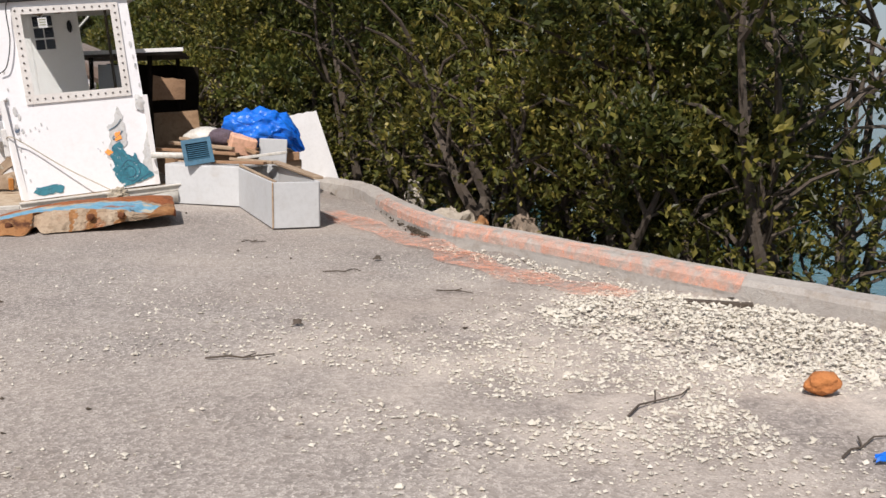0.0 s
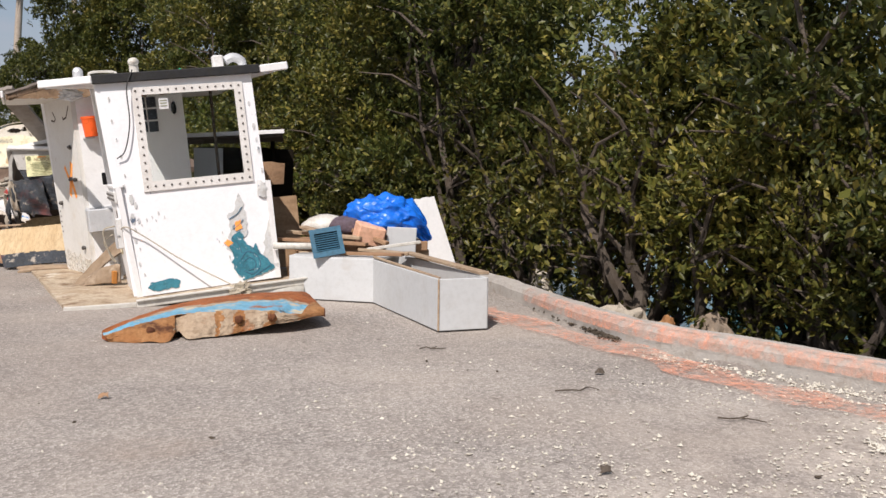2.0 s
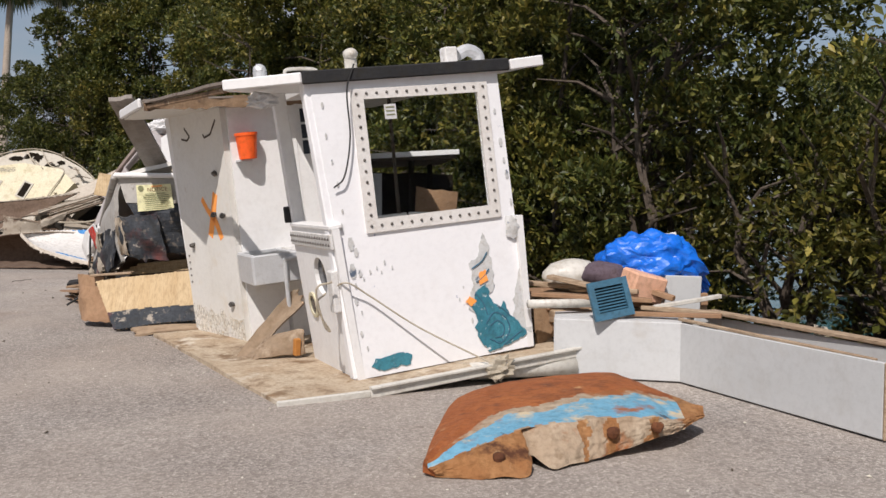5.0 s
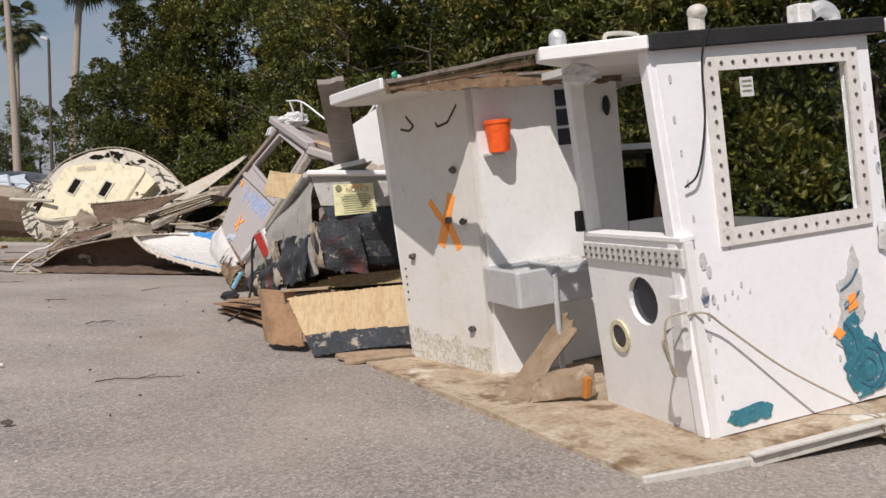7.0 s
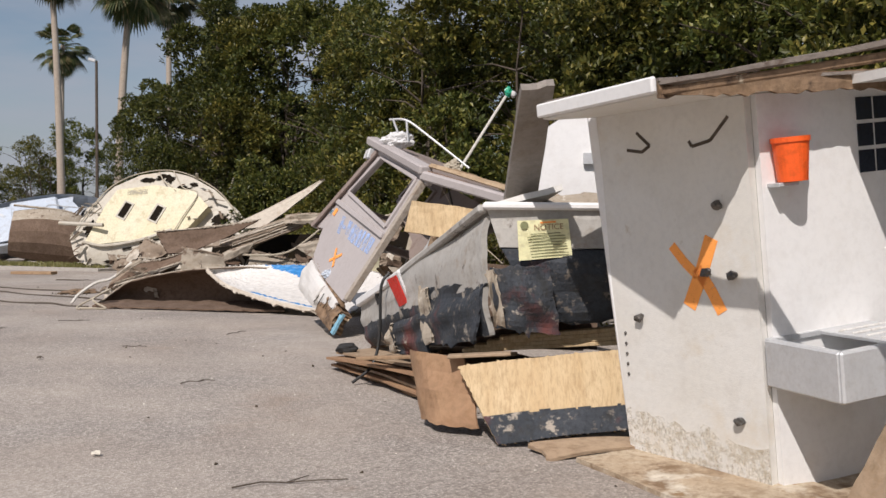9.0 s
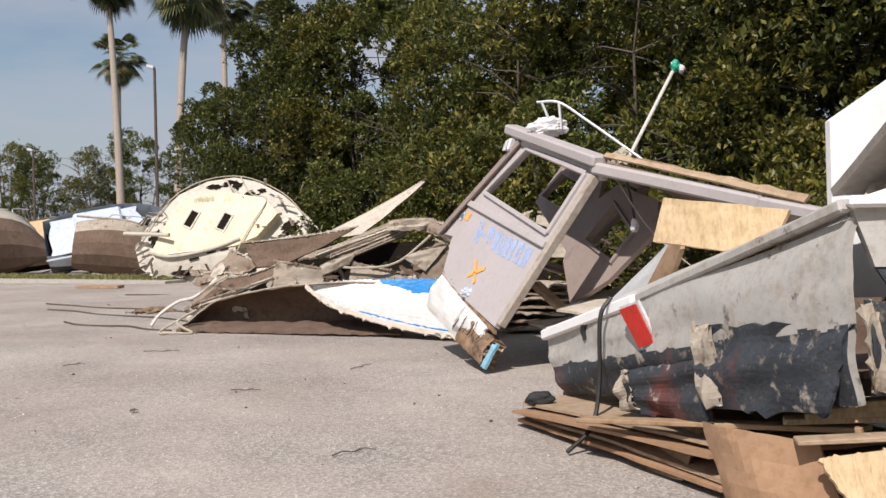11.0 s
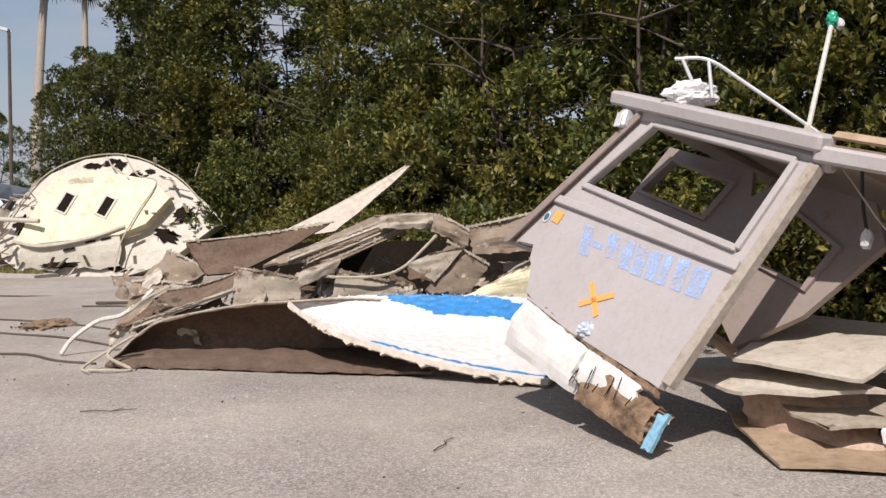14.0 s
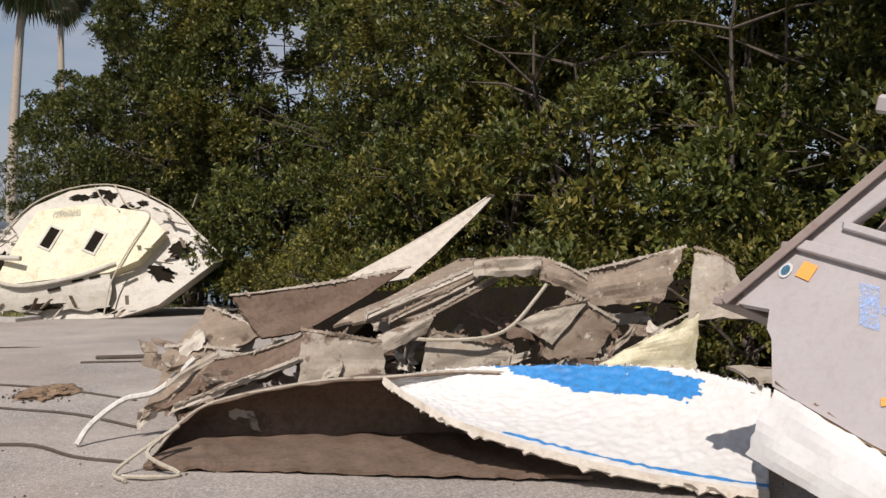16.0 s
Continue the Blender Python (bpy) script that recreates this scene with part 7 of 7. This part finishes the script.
    for k, (a, b) in enumerate((((-16.0, 28.5), (-12.2, 25.2)), ((-17.0, 30.5), (-12.5, 27.0)), ((-14.3, 25.2), (-12.0, 23.6)))):
        simple("ground_rope", "thin dark line trailing over the asphalt", "rope", tube(curve_pts([(a[0] + (b[0] - a[0]) * j / 5, a[1] + (b[1] - a[1]) * j / 5 + 0.15 * math.sin(j * 2 + k), ground_z(a[0] + (b[0] - a[0]) * j / 5, a[1] + (b[1] - a[1]) * j / 5) + 0.012) for j in range(6)], 4), 0.016, 5), M_BARK, (*a, ground_z(*a)))


make_wreck()


# ---- cream sailboat on its side ----
def make_sailboat():
    z0 = ground_z(-16.3, 43)
    t = thing("sailboat", pose(-16.3, 43.2, z0), "wrecked cream sailboat lying on its side, deck torn open", "sailboat")
    # deck plane leans back; x along the lot, y up the deck
    D = pose(-16.42, 42.6, z0, 90 - 22, 0, -6)
    deck = [(-3.25, 1.25), (-2.95, 0.55), (-2.2, 0.05), (-0.2, -0.02), (0.9, 0.05), (1.9, 0.40), (3.55, 1.80), (3.0, 2.40), (2.0, 3.25), (1.0, 3.80), (0.1, 4.0), (-0.9, 3.85), (-1.9, 3.35), (-2.8, 2.45)]
    part("deck", prism(deck, -0.10, D), M_CREAMW, t, "dirty white deck edge")
    # hull bulging away behind the deck
    bm = bmesh.new()
    rings = []
    for k in range(7):
        s = math.cos(k / 6 * math.pi / 2)
        rings.append([bm.verts.new(D @ Vector((x * s + 0.3 * (1 - s), 1.9 + (y - 1.9) * s, -0.1 - 1.9 * math.sin(k / 6 * math.pi / 2)))) for x, y in deck])
    for a, b in zip(rings, rings[1:]):
        for i in range(len(deck)):
            bm.faces.new((a[i], a[(i + 1) % len(deck)], b[(i + 1) % len(deck)], b[i]))
    part("hull", bm, M_CREAMW, t, "white hull behind", True)
    # cabin trunk
    trunk = [(-2.45, 0.95), (-2.2, 0.85), (0.6, 1.2), (1.35, 1.55), (2.0, 2.4), (1.4, 3.0), (-0.1, 3.25), (-1.55, 3.05), (-1.9, 2.4)]
    tk = part("cabin_trunk", prism(trunk, 0.42, D), M_CREAM, t, "cream cabin top")
    # windows, ports and holes are near-black plates: the shade inside, painted on
    for x, y in ((-1.12, 2.22), (0.10, 2.10)):
        m = D @ pose(x, y, 0.42, 0, 0, -24)
        w = part("window_frame", prism(rect(-0.20, -0.36, 0.20, 0.36), 0.03, m, rect(-0.14, -0.30, 0.14, 0.30)), M_CREAMW, tk)
        part("window", prism(rect(-0.14, -0.30, 0.14, 0.30), 0.008, m), M_DARK, w, "near-black plate as the shade in an empty window")
    part("coaming", tube(curve_pts([D @ Vector(p) for p in ((-2.5, 0.95, 0.45), (-1.6, 0.80, 0.48), (-0.3, 1.05, 0.48), (0.75, 1.45, 0.46))], 6), 0.06, 7), M_CREAMW, t, "white coaming")
    part("cockpit_side", sheet([D @ Vector(p) for p in ((-2.4, 0.1, 0.12), (0.7, 0.15, 0.12), (0.75, 1.35, 0.40), (-2.4, 0.88, 0.42))], 14, 6, 0.03, 0, 0.03, (0.15, 0.05, 0, 0.05), 0.04, 3), M_CREAMW, t)
    for x, y, s in ((-0.85, 0.75, 0.17), (-0.25, 1.0, 0.15), (0.20, 1.1, 0.15)):
        part("port", prism(rect(-s, -0.06, s, 0.08), 0.02, D @ pose(x, y, 0.36, -35, 0, 14)), M_DARK, t, "near-black plate as the shade in a small port")
    for i, (x, y, a, b) in enumerate(((-0.6, 3.62, 0.38, 0.13), (0.7, 3.2, 0.50, 0.18), (0.25, 3.66, 0.25, 0.2), (-1.1, 0.30, 0.75, 0.14), (1.9, 1.3, 0.55, 0.28), (-2.55, 1.6, 0.30, 0.35), (1.2, 3.45, 0.2, 0.12), (2.35, 2.0, 0.42, 0.34), (-0.1, 3.75, 0.34, 0.15), (-2.2, 0.45, 0.3, 0.16), (0.5, 0.25, 0.4, 0.12))):
        out = [(a * (0.75 + 0.6 * noise.noise((i * 3.3, j * 0.7, 2))) * math.cos(j * 0.2244), b * (0.75 + 0.7 * noise.noise((i * 3.3, j * 0.7, 7))) * math.sin(j * 0.2244)) for j in range(28)]
        part("hole_shade", prism(out, 0.012, D @ pose(x, y, 0.012 if i != 3 else 0.22, 0, 0, 20 * math.sin(i))), M_DARK, t, "near-black plate as the shade in a torn hole")
    rng = random.Random(5)
    for i in range(44):
        x, y = rng.uniform(-3.1, -2.1), rng.uniform(0.3, 2.6)
        if i > 26:
            x, y = rng.uniform(0.2, 2.9), rng.uniform(1.2, 3.7)
        elif i > 16:
            x, y = rng.uniform(-2.4, 1.2), rng.uniform(-0.05, 0.35)
        a = D @ Vector((x, y, rng.uniform(0.05, 0.4)))
        b = a + Vector((rng.uniform(-0.5, 0.5), rng.uniform(-0.3, 0.1), rng.uniform(-0.4, 0.4)))
        part("broken_strip", span(a, b, 0.10, 0.02), (M_FRP_L, M_FRP, M_CREAMW, M_FRP_IN)[i % 4], t)
    for pts in (((0.35, 4.0, 0.05), (0.9, 3.2, 0.3), (1.55, 2.9, 0.45), (1.1, 1.9, 0.5), (0.7, 0.9, 0.5), (0.6, -0.05, 0.5)), ((-0.2, 3.95, 0.05), (0.1, 3.5, 0.2), (0.5, 3.2, 0.35), (0.7, 3.0, 0.45)), ((-3.2, 1.3, 0.1), (-1.9, 3.4, 0.06), (0.1, 4.03, 0.05), (2.0, 3.3, 0.06), (3.3, 1.9, 0.06))):
        part("rigging", tube(curve_pts([D @ Vector(p) for p in pts], 6), 0.022, 6), M_ROPE, t, "slack rigging line")
    part("mast_stub", tube([D @ Vector((-3.6, 1.75, 0.3)), D @ Vector((-1.7, 1.5, 0.75))], 0.07, 8), M_CREAMW, t, "broken boom")
    part("faded_lettering", prism(rect(-0.38, -0.10, 0.38, 0.10), 0.004, D @ pose(-0.75, 2.95, 0.423, 0, 0, 5)), spray("faded_letters", (0.45, 0.42, 0.33), 12, 0.48, 0.58), tk, "faded unreadable lettering")


make_sailboat()


# ---- boats far off, island, litter ----
def far_hull(name, lab, m, length, beam, depth, mat, mat2, keel=True):
    """An upturned or leaning hull: pointed bow, open or decked top, with a dark underside."""
    t = thing(name, m, lab, "wrecked boat")
    bm = bmesh.new()
    rows = []
    for i in range(11):
        s = i / 10
        w = beam / 2 * (1 - (abs(s - 0.42) / 0.60) ** 2.4 if s > 0.42 else 1 - 0.25 * ((0.42 - s) / 0.42) ** 2)
        w = max(w, 0.02)
        rows.append([bm.verts.new(((s - 0.5) * length, w * math.sin(a), depth * (1 - math.cos(a)) * 0.98 if abs(a) < 1.58 else depth)) for a in [(j / 8 - 0.5) * math.pi for j in range(9)]])
    for a, b in zip(rows, rows[1:]):
        for j in range(8):
            f = bm.faces.new((a[j], a[j + 1], b[j + 1], b[j]))
            f.material_index = 1 if 1 <= j <= 6 else 0
    bm.faces.new(rows[0])
    part("hull", bm, [mat, mat2], t, local=True)
    part("deck", sheet([(-length * 0.48, -beam * 0.40, depth * 0.93), (length * 0.25, -beam * 0.42, depth * 0.93), (length * 0.25, beam * 0.42, depth * 0.93), (-length * 0.48, beam * 0.40, depth * 0.93)], 8, 6, 0.05, 0.05, 0.05, (0.05, 0.1, 0.05, 0.05), 0.05, 3), mat, t, local=True)
    part("gunwale", tube(curve_pts([((s - 0.5) * length, -beam / 2 * 0.99 * (1 - (max(0, s - 0.42) / 0.60) ** 2.4), depth) for s in (0, 0.2, 0.4, 0.6, 0.8, 0.95)], 3), 0.05, 6), mat, t, local=True)
    part("cabin", block((length * 0.35, beam * 0.5, 0.5), pose(-length * 0.1, 0, depth + 0.2), 0.08), mat, t, local=True)
    for i in range(3):
        a = (i - 1) * length * 0.2
        part("broken_rail", tube(curve_pts([(a, -beam * 0.4, depth), (a + 0.2, -beam * 0.42, depth + 0.5), (a + 0.9, -beam * 0.4, depth + 0.55)], 3), 0.025, 5), M_STEEL, t, local=True)


far_hull("motor_boat", "pale blue and white boat hull leaning on the lot", pose(-22.6, 50.0, ground_z(-22, 50) + 0.9, 42, -10, 20), 5.4, 2.8, 1.8, M_BLUEHULL, M_DARKHULL)
far_hull("wooden_boat", "tan broken boat hull on its side", pose(-26.0, 53.0, ground_z(-26, 53) + 0.7, 40, -8, 14), 6.5, 2.6, 1.7, M_WOOD2, M_DARK)
far_hull("motor_boat", "brown hull with a broken side", pose(-21.6, 47.2, ground_z(-21, 47) + 0.5, -52, 6, 16), 3.6, 2.4, 1.5, M_FRP_L, M_FRP_IN)
far_hull("motor_boat", "dark brown holed hull tipped over", pose(-26.3, 47.6, ground_z(-26, 47) + 0.9, -66, 0, 52), 4.4, 2.8, 1.8, M_CREAMW, M_FRP_IN)
far_hull("motor_boat", "white broken boat among far wreckage", pose(-31.5, 58.0, ground_z(-30, 58) + 0.5, 20, 0, 5), 7.0, 2.8, 1.9, M_CREAMW, M_FRP)
for i in range(9):
    x, y = -20.5 - 0.9 * i, 48.5 + 0.5 * (i % 4)
    simple("far_board", "pale broken board in the far wreckage", "board", span((x, y, ground_z(x, y) + 0.05), (x + 1.2, y + 0.3 * math.sin(i), ground_z(x, y) + 0.15 + 0.2 * (i % 3)), 0.35, 0.05), (M_CREAMW, M_FRP, M_WOOD)[i % 3], (x, y, ground_z(x, y)))


def make_island():
    bm = bmesh.new()
    pts = [(-27.0, 45.2), (-22.5, 43.6), (-18.0, 41.7), (-17.6, 42.6), (-19.5, 45.0), (-26.5, 47.2)]
    prism(pts, 0.15, pose(0, 0, ground_z(-21, 43.5) - 0.02), None, bm)
    k = tagged(part("island_kerb", bm, M_CONC), "pale concrete kerb island on the lot", "kerb", kind="structure")
    rng = np.random.default_rng(3)
    n = 5000
    u, v = rng.random(n), rng.random(n)
    x = -26.6 + 8.6 * u
    y = 45.2 - 0.37 * (x + 26.6) + 0.25 + v * 1.6
    z = np.full(n, ground_z(-21, 43.5) + 0.13)
    h = 0.06 + 0.12 * rng.random(n)
    a = rng.random(n) * 6.28
    vs = np.stack([np.stack([x - 0.02 * np.cos(a), y - 0.02 * np.sin(a), z], 1), np.stack([x + 0.02 * np.cos(a), y + 0.02 * np.sin(a), z], 1), np.stack([x + 0.05 * np.sin(a), y + 0.05 * np.cos(a), z + h], 1)], 1)
    me = bpy.data.meshes.new("grass")
    me.from_pydata(vs.reshape(-1, 3).tolist(), [], np.arange(3 * n).reshape(n, 3).tolist())
    me.materials.append(M_GRASS)
    tagged(new("grass", me), "dry yellow-green grass on the kerb island", "grass", kind="stuff")


make_island()


# ---- litter, rubble and stones ----
def stones(name, lab, cat, spots, mat, seed):
    """Many small angular stones as one object: spots are (x, y, z, size)."""
    rng = np.random.default_rng(seed)
    base = np.array([(1, 0, 0), (-1, 0, 0), (0, 1, 0), (0, -1, 0), (0, 0, 1), (0, 0, -1)], float)
    tri = np.array([(0, 2, 4), (2, 1, 4), (1, 3, 4), (3, 0, 4), (2, 0, 5), (1, 2, 5), (3, 1, 5), (0, 3, 5)])
    vs, fs = [], []
    for i, (x, y, z, s) in enumerate(spots):
        q = base * (0.55 + 0.6 * rng.random((6, 1))) * np.array((1.0, 0.75 + 0.4 * rng.random(), 0.6)) * s
        a = rng.random() * 6.28
        r = np.array(((math.cos(a), -math.sin(a), 0), (math.sin(a), math.cos(a), 0), (0, 0, 1)))
        q = (q + rng.normal(size=(6, 3)) * s * 0.18) @ r.T + np.array((x, y, z + s * 0.3))
        vs.append(q)
        fs.append(tri + 6 * i)
    me = bpy.data.meshes.new(name)
    me.from_pydata(np.concatenate(vs).tolist(), [], np.concatenate(fs).tolist())
    me.materials.append(mat)
    return tagged(new(name, me), lab, cat, kind="stuff")


def scatter():
    rng = np.random.default_rng(7)
    heap = []
    for _ in range(5200):
        a, r = rng.random() * 6.28, rng.random() ** 0.6
        x, y = 1.22 + 0.85 * r * math.cos(a) - 0.35 * r * math.sin(a), 6.0 + 0.95 * r * math.sin(a)
        if x > 2.05 - 0.62 * (y - 6.0):
            continue
        heap.append((x, y, 0.07 * (1 - r) * rng.random(), 0.006 + 0.019 * rng.random() ** 2.5))
    stones("shell_rubble", "heap of pale crushed shell and stone", "rubble", heap, M_SHELL, 1)
    thin = []
    for _ in range(11000):
        x, y = rng.normal(0.1, 1.4), rng.normal(5.2, 1.5)
        if y < 3.0 or x > 2.6 - 0.62 * (y - 5.0):
            continue
        if noise.noise((x * 1.1, y * 1.1, 4)) < -0.02:
            continue
        thin.append((x, y, 0.002, 0.004 + 0.011 * rng.random() ** 2.5))
    for _ in range(12000):
        x, y = rng.normal(0.85, 0.85), rng.normal(5.0, 0.9)
        if y < 3.0 or x > 2.3 - 0.62 * (y - 5.0) or noise.noise((x * 1.6, y * 1.6, 9)) < -0.05:
            continue
        thin.append((x, y, 0.002, 0.005 + 0.013 * rng.random() ** 2.5))
    for _ in range(700):
        s = rng.random()
        x, y = 0.05 + 1.9 * s + rng.normal(0, 0.06), 8.75 - 2.7 * s + rng.normal(0, 0.08)
        thin.append((x - 0.10, y - 0.10, 0.002, 0.006 + 0.016 * rng.random() ** 2))
    for _ in range(900):
        thin.append((rng.uniform(2.0, 2.7) - 0.3, rng.uniform(3.6, 5.0), 0.002, 0.006 + 0.02 * rng.random() ** 2))
    stones("shell_crumbs", "pale shell crumbs scattered over the asphalt", "rubble", thin, M_SHELL, 2)
    wide = []
    for _ in range(3800):
        y = rng.uniform(4.0, 26.0)
        x = rng.uniform(-14.0, shore_x(y) - 0.2)
        wide.append((x, y, ground_z(x, y), 0.003 + 0.007 * rng.random() ** 3))
    stones("loose_grit", "loose pale grit on the asphalt", "rubble", wide, M_SHELL, 3)
    dark = []
    for _ in range(420):
        y = rng.uniform(4.0, 28.0)
        x = rng.uniform(-15.0, shore_x(y) - 0.2)
        dark.append((x, y, ground_z(x, y), 0.006 + 0.014 * rng.random() ** 2))
    for _ in range(500):
        x, y = rng.normal(-13.62, 0.17), rng.normal(27.6, 0.30)
        h = 0.07 * math.exp(-((x + 13.62) / 0.22) ** 2 - ((y - 27.6) / 0.4) ** 2)
        dark.append((x, y, ground_z(x, y) + h, 0.008 + 0.022 * rng.random() ** 2))
    for _ in range(500):
        s = rng.random()
        x, y = -0.30 + 0.30 * s + rng.normal(0, 0.03), 11.2 - 2.0 * s + rng.normal(0, 0.05)
        dark.append((x - 0.12, y, 0.0, 0.008 + 0.02 * rng.random()))
    stones("dark_crumbs", "dark crumbs of bark, leaf and mud on the asphalt", "litter", dark, M_SOIL, 4)
    bank = []
    for _ in range(160):
        y = rng.uniform(7.0, 14.0)
        x = shore_x(y) + rng.uniform(0.45, 1.6)
        bank.append((x, y, ground_z(x, y), 0.05 + 0.13 * rng.random()))
    stones("bank_rocks", "grey and reddish rocks on the bank under the trees", "rocks", bank, M_FRP, 5)


scatter()


def litter():
    rng = random.Random(9)
    brick = blob((1.17, 4.97, 0.055), (0.07, 0.05, 0.05), 3, 0.25, 3, 1.4)
    simple("brick", "broken orange brick lying on the asphalt", "brick", brick, M_BRICK, (1.17, 4.97, 0.0))
    twigs = [(0.30, 4.75, 0.48, 42), (-1.35, 5.6, 0.28, 5), (0.9, 4.3, 0.35, 40), (1.5, 6.75, 0.5, -30), (-0.9, 7.6, 0.25, 10), (-0.2, 7.0, 0.2, -20), (-1.6, 8.9, 0.2, -8), (-7.7, 13.2, 0.6, 12), (-8.7, 16.2, 0.3, 30), (-9.9, 18.5, 0.3, -10), (-11.5, 21.0, 0.4, 5), (-7.9, 11.5, 0.25, 20), (-14.0, 31.0, 1.6, 3), (-16.5, 34.0, 1.2, -5), (-12.0, 20.0, 0.25, 40), (-9.0, 19.6, 0.35, 60)]
    for x, y, ln, a in twigs:
        z = ground_z(x, y) + 0.012
        c, s = math.cos(radians(a)), math.sin(radians(a))
        pts = [(x + c * ln * k / 4 + rng.uniform(-0.02, 0.02), y + s * ln * k / 4 + rng.uniform(-0.03, 0.03), z + 0.006 * (k % 2)) for k in range(5)]
        bm = tube(pts, 0.005 if ln < 1 else 0.025, 5, None, 0.003)
        tube([pts[2], (pts[2][0] + c * ln * 0.2 - s * ln * 0.12, pts[2][1] + s * ln * 0.2 + c * ln * 0.12, z + 0.01)], 0.005, 4, bm, 0.003)
        simple("twig", "dry brown twig lying on the asphalt", "twig", bm, M_BARK, (x, y, z - 0.012))
    for x, y, m, lab in ((-3.35, 7.55, M_CARD, "curled brown dead leaf on the asphalt"), (-0.55, 8.05, M_BARK, "dark crumpled scrap on the asphalt"), (1.02, 4.28, M_TARP, "small blue plastic scrap on the asphalt"), (-10.4, 17.6, M_BARK, "dark leaf scrap on the asphalt"), (-8.6, 13.9, M_SHELL, "pale scrap on the asphalt"), (-15.2, 29.5, M_BARK, "dark scrap of wreckage on the asphalt"), (-7.8, 12.0, M_BARK, "dark crumpled scrap on the asphalt"), (-1.0, 6.2, M_BARK, "dark leaf scrap on the asphalt")):
        z = ground_z(x, y)
        bm = sheet([(x - 0.035, y - 0.02, z + 0.008), (x + 0.035, y - 0.015, z + 0.01), (x + 0.03, y + 0.025, z + 0.02), (x - 0.03, y + 0.02, z + 0.02)], 5, 4, 0.003, 0.012, 0.01, (0.1, 0.2, 0.2, 0.2), 0.02, x)
        simple("scrap", lab, "litter", bm, m, (x, y, z), "leaf")
    simple("loose_plank", "short dark plank on the asphalt by the kerb", "plank", span((1.18, 6.62, 0.02), (1.55, 6.50, 0.02), 0.05, 0.03), M_BARK, (1.3, 6.55, 0.0))
    simple("loose_plank", "red-brown broken plank on the lot", "plank", span((-19.7, 38.8, ground_z(-19, 38.7) + 0.05), (-18.3, 38.5, ground_z(-19, 38.7) + 0.06), 0.35, 0.09), M_BROWNPLY, (-19.0, 38.7, ground_z(-19, 38.7)))
    simple("loose_plank", "dark plank lying on the lot", "plank", span((-13.9, 31.6, ground_z(-13.5, 31.5) + 0.03), (-12.6, 31.6, ground_z(-13.5, 31.5) + 0.03), 0.15, 0.04), M_BARK, (-13.2, 31.6, ground_z(-13.2, 31.6)))


litter()


def make_mud_heap():
    bm = blob((-13.62, 27.6, ground_z(-13.62, 27.6) - 0.01), (0.34, 0.55, 0.09), 4, 0.35, 4, 2.4)
    simple("mud_heap", "low heap of dark dried mud on the asphalt", "mud heap", bm, M_ROT, (-13.62, 27.6, ground_z(-13.62, 27.6)), "heap")


make_mud_heap()
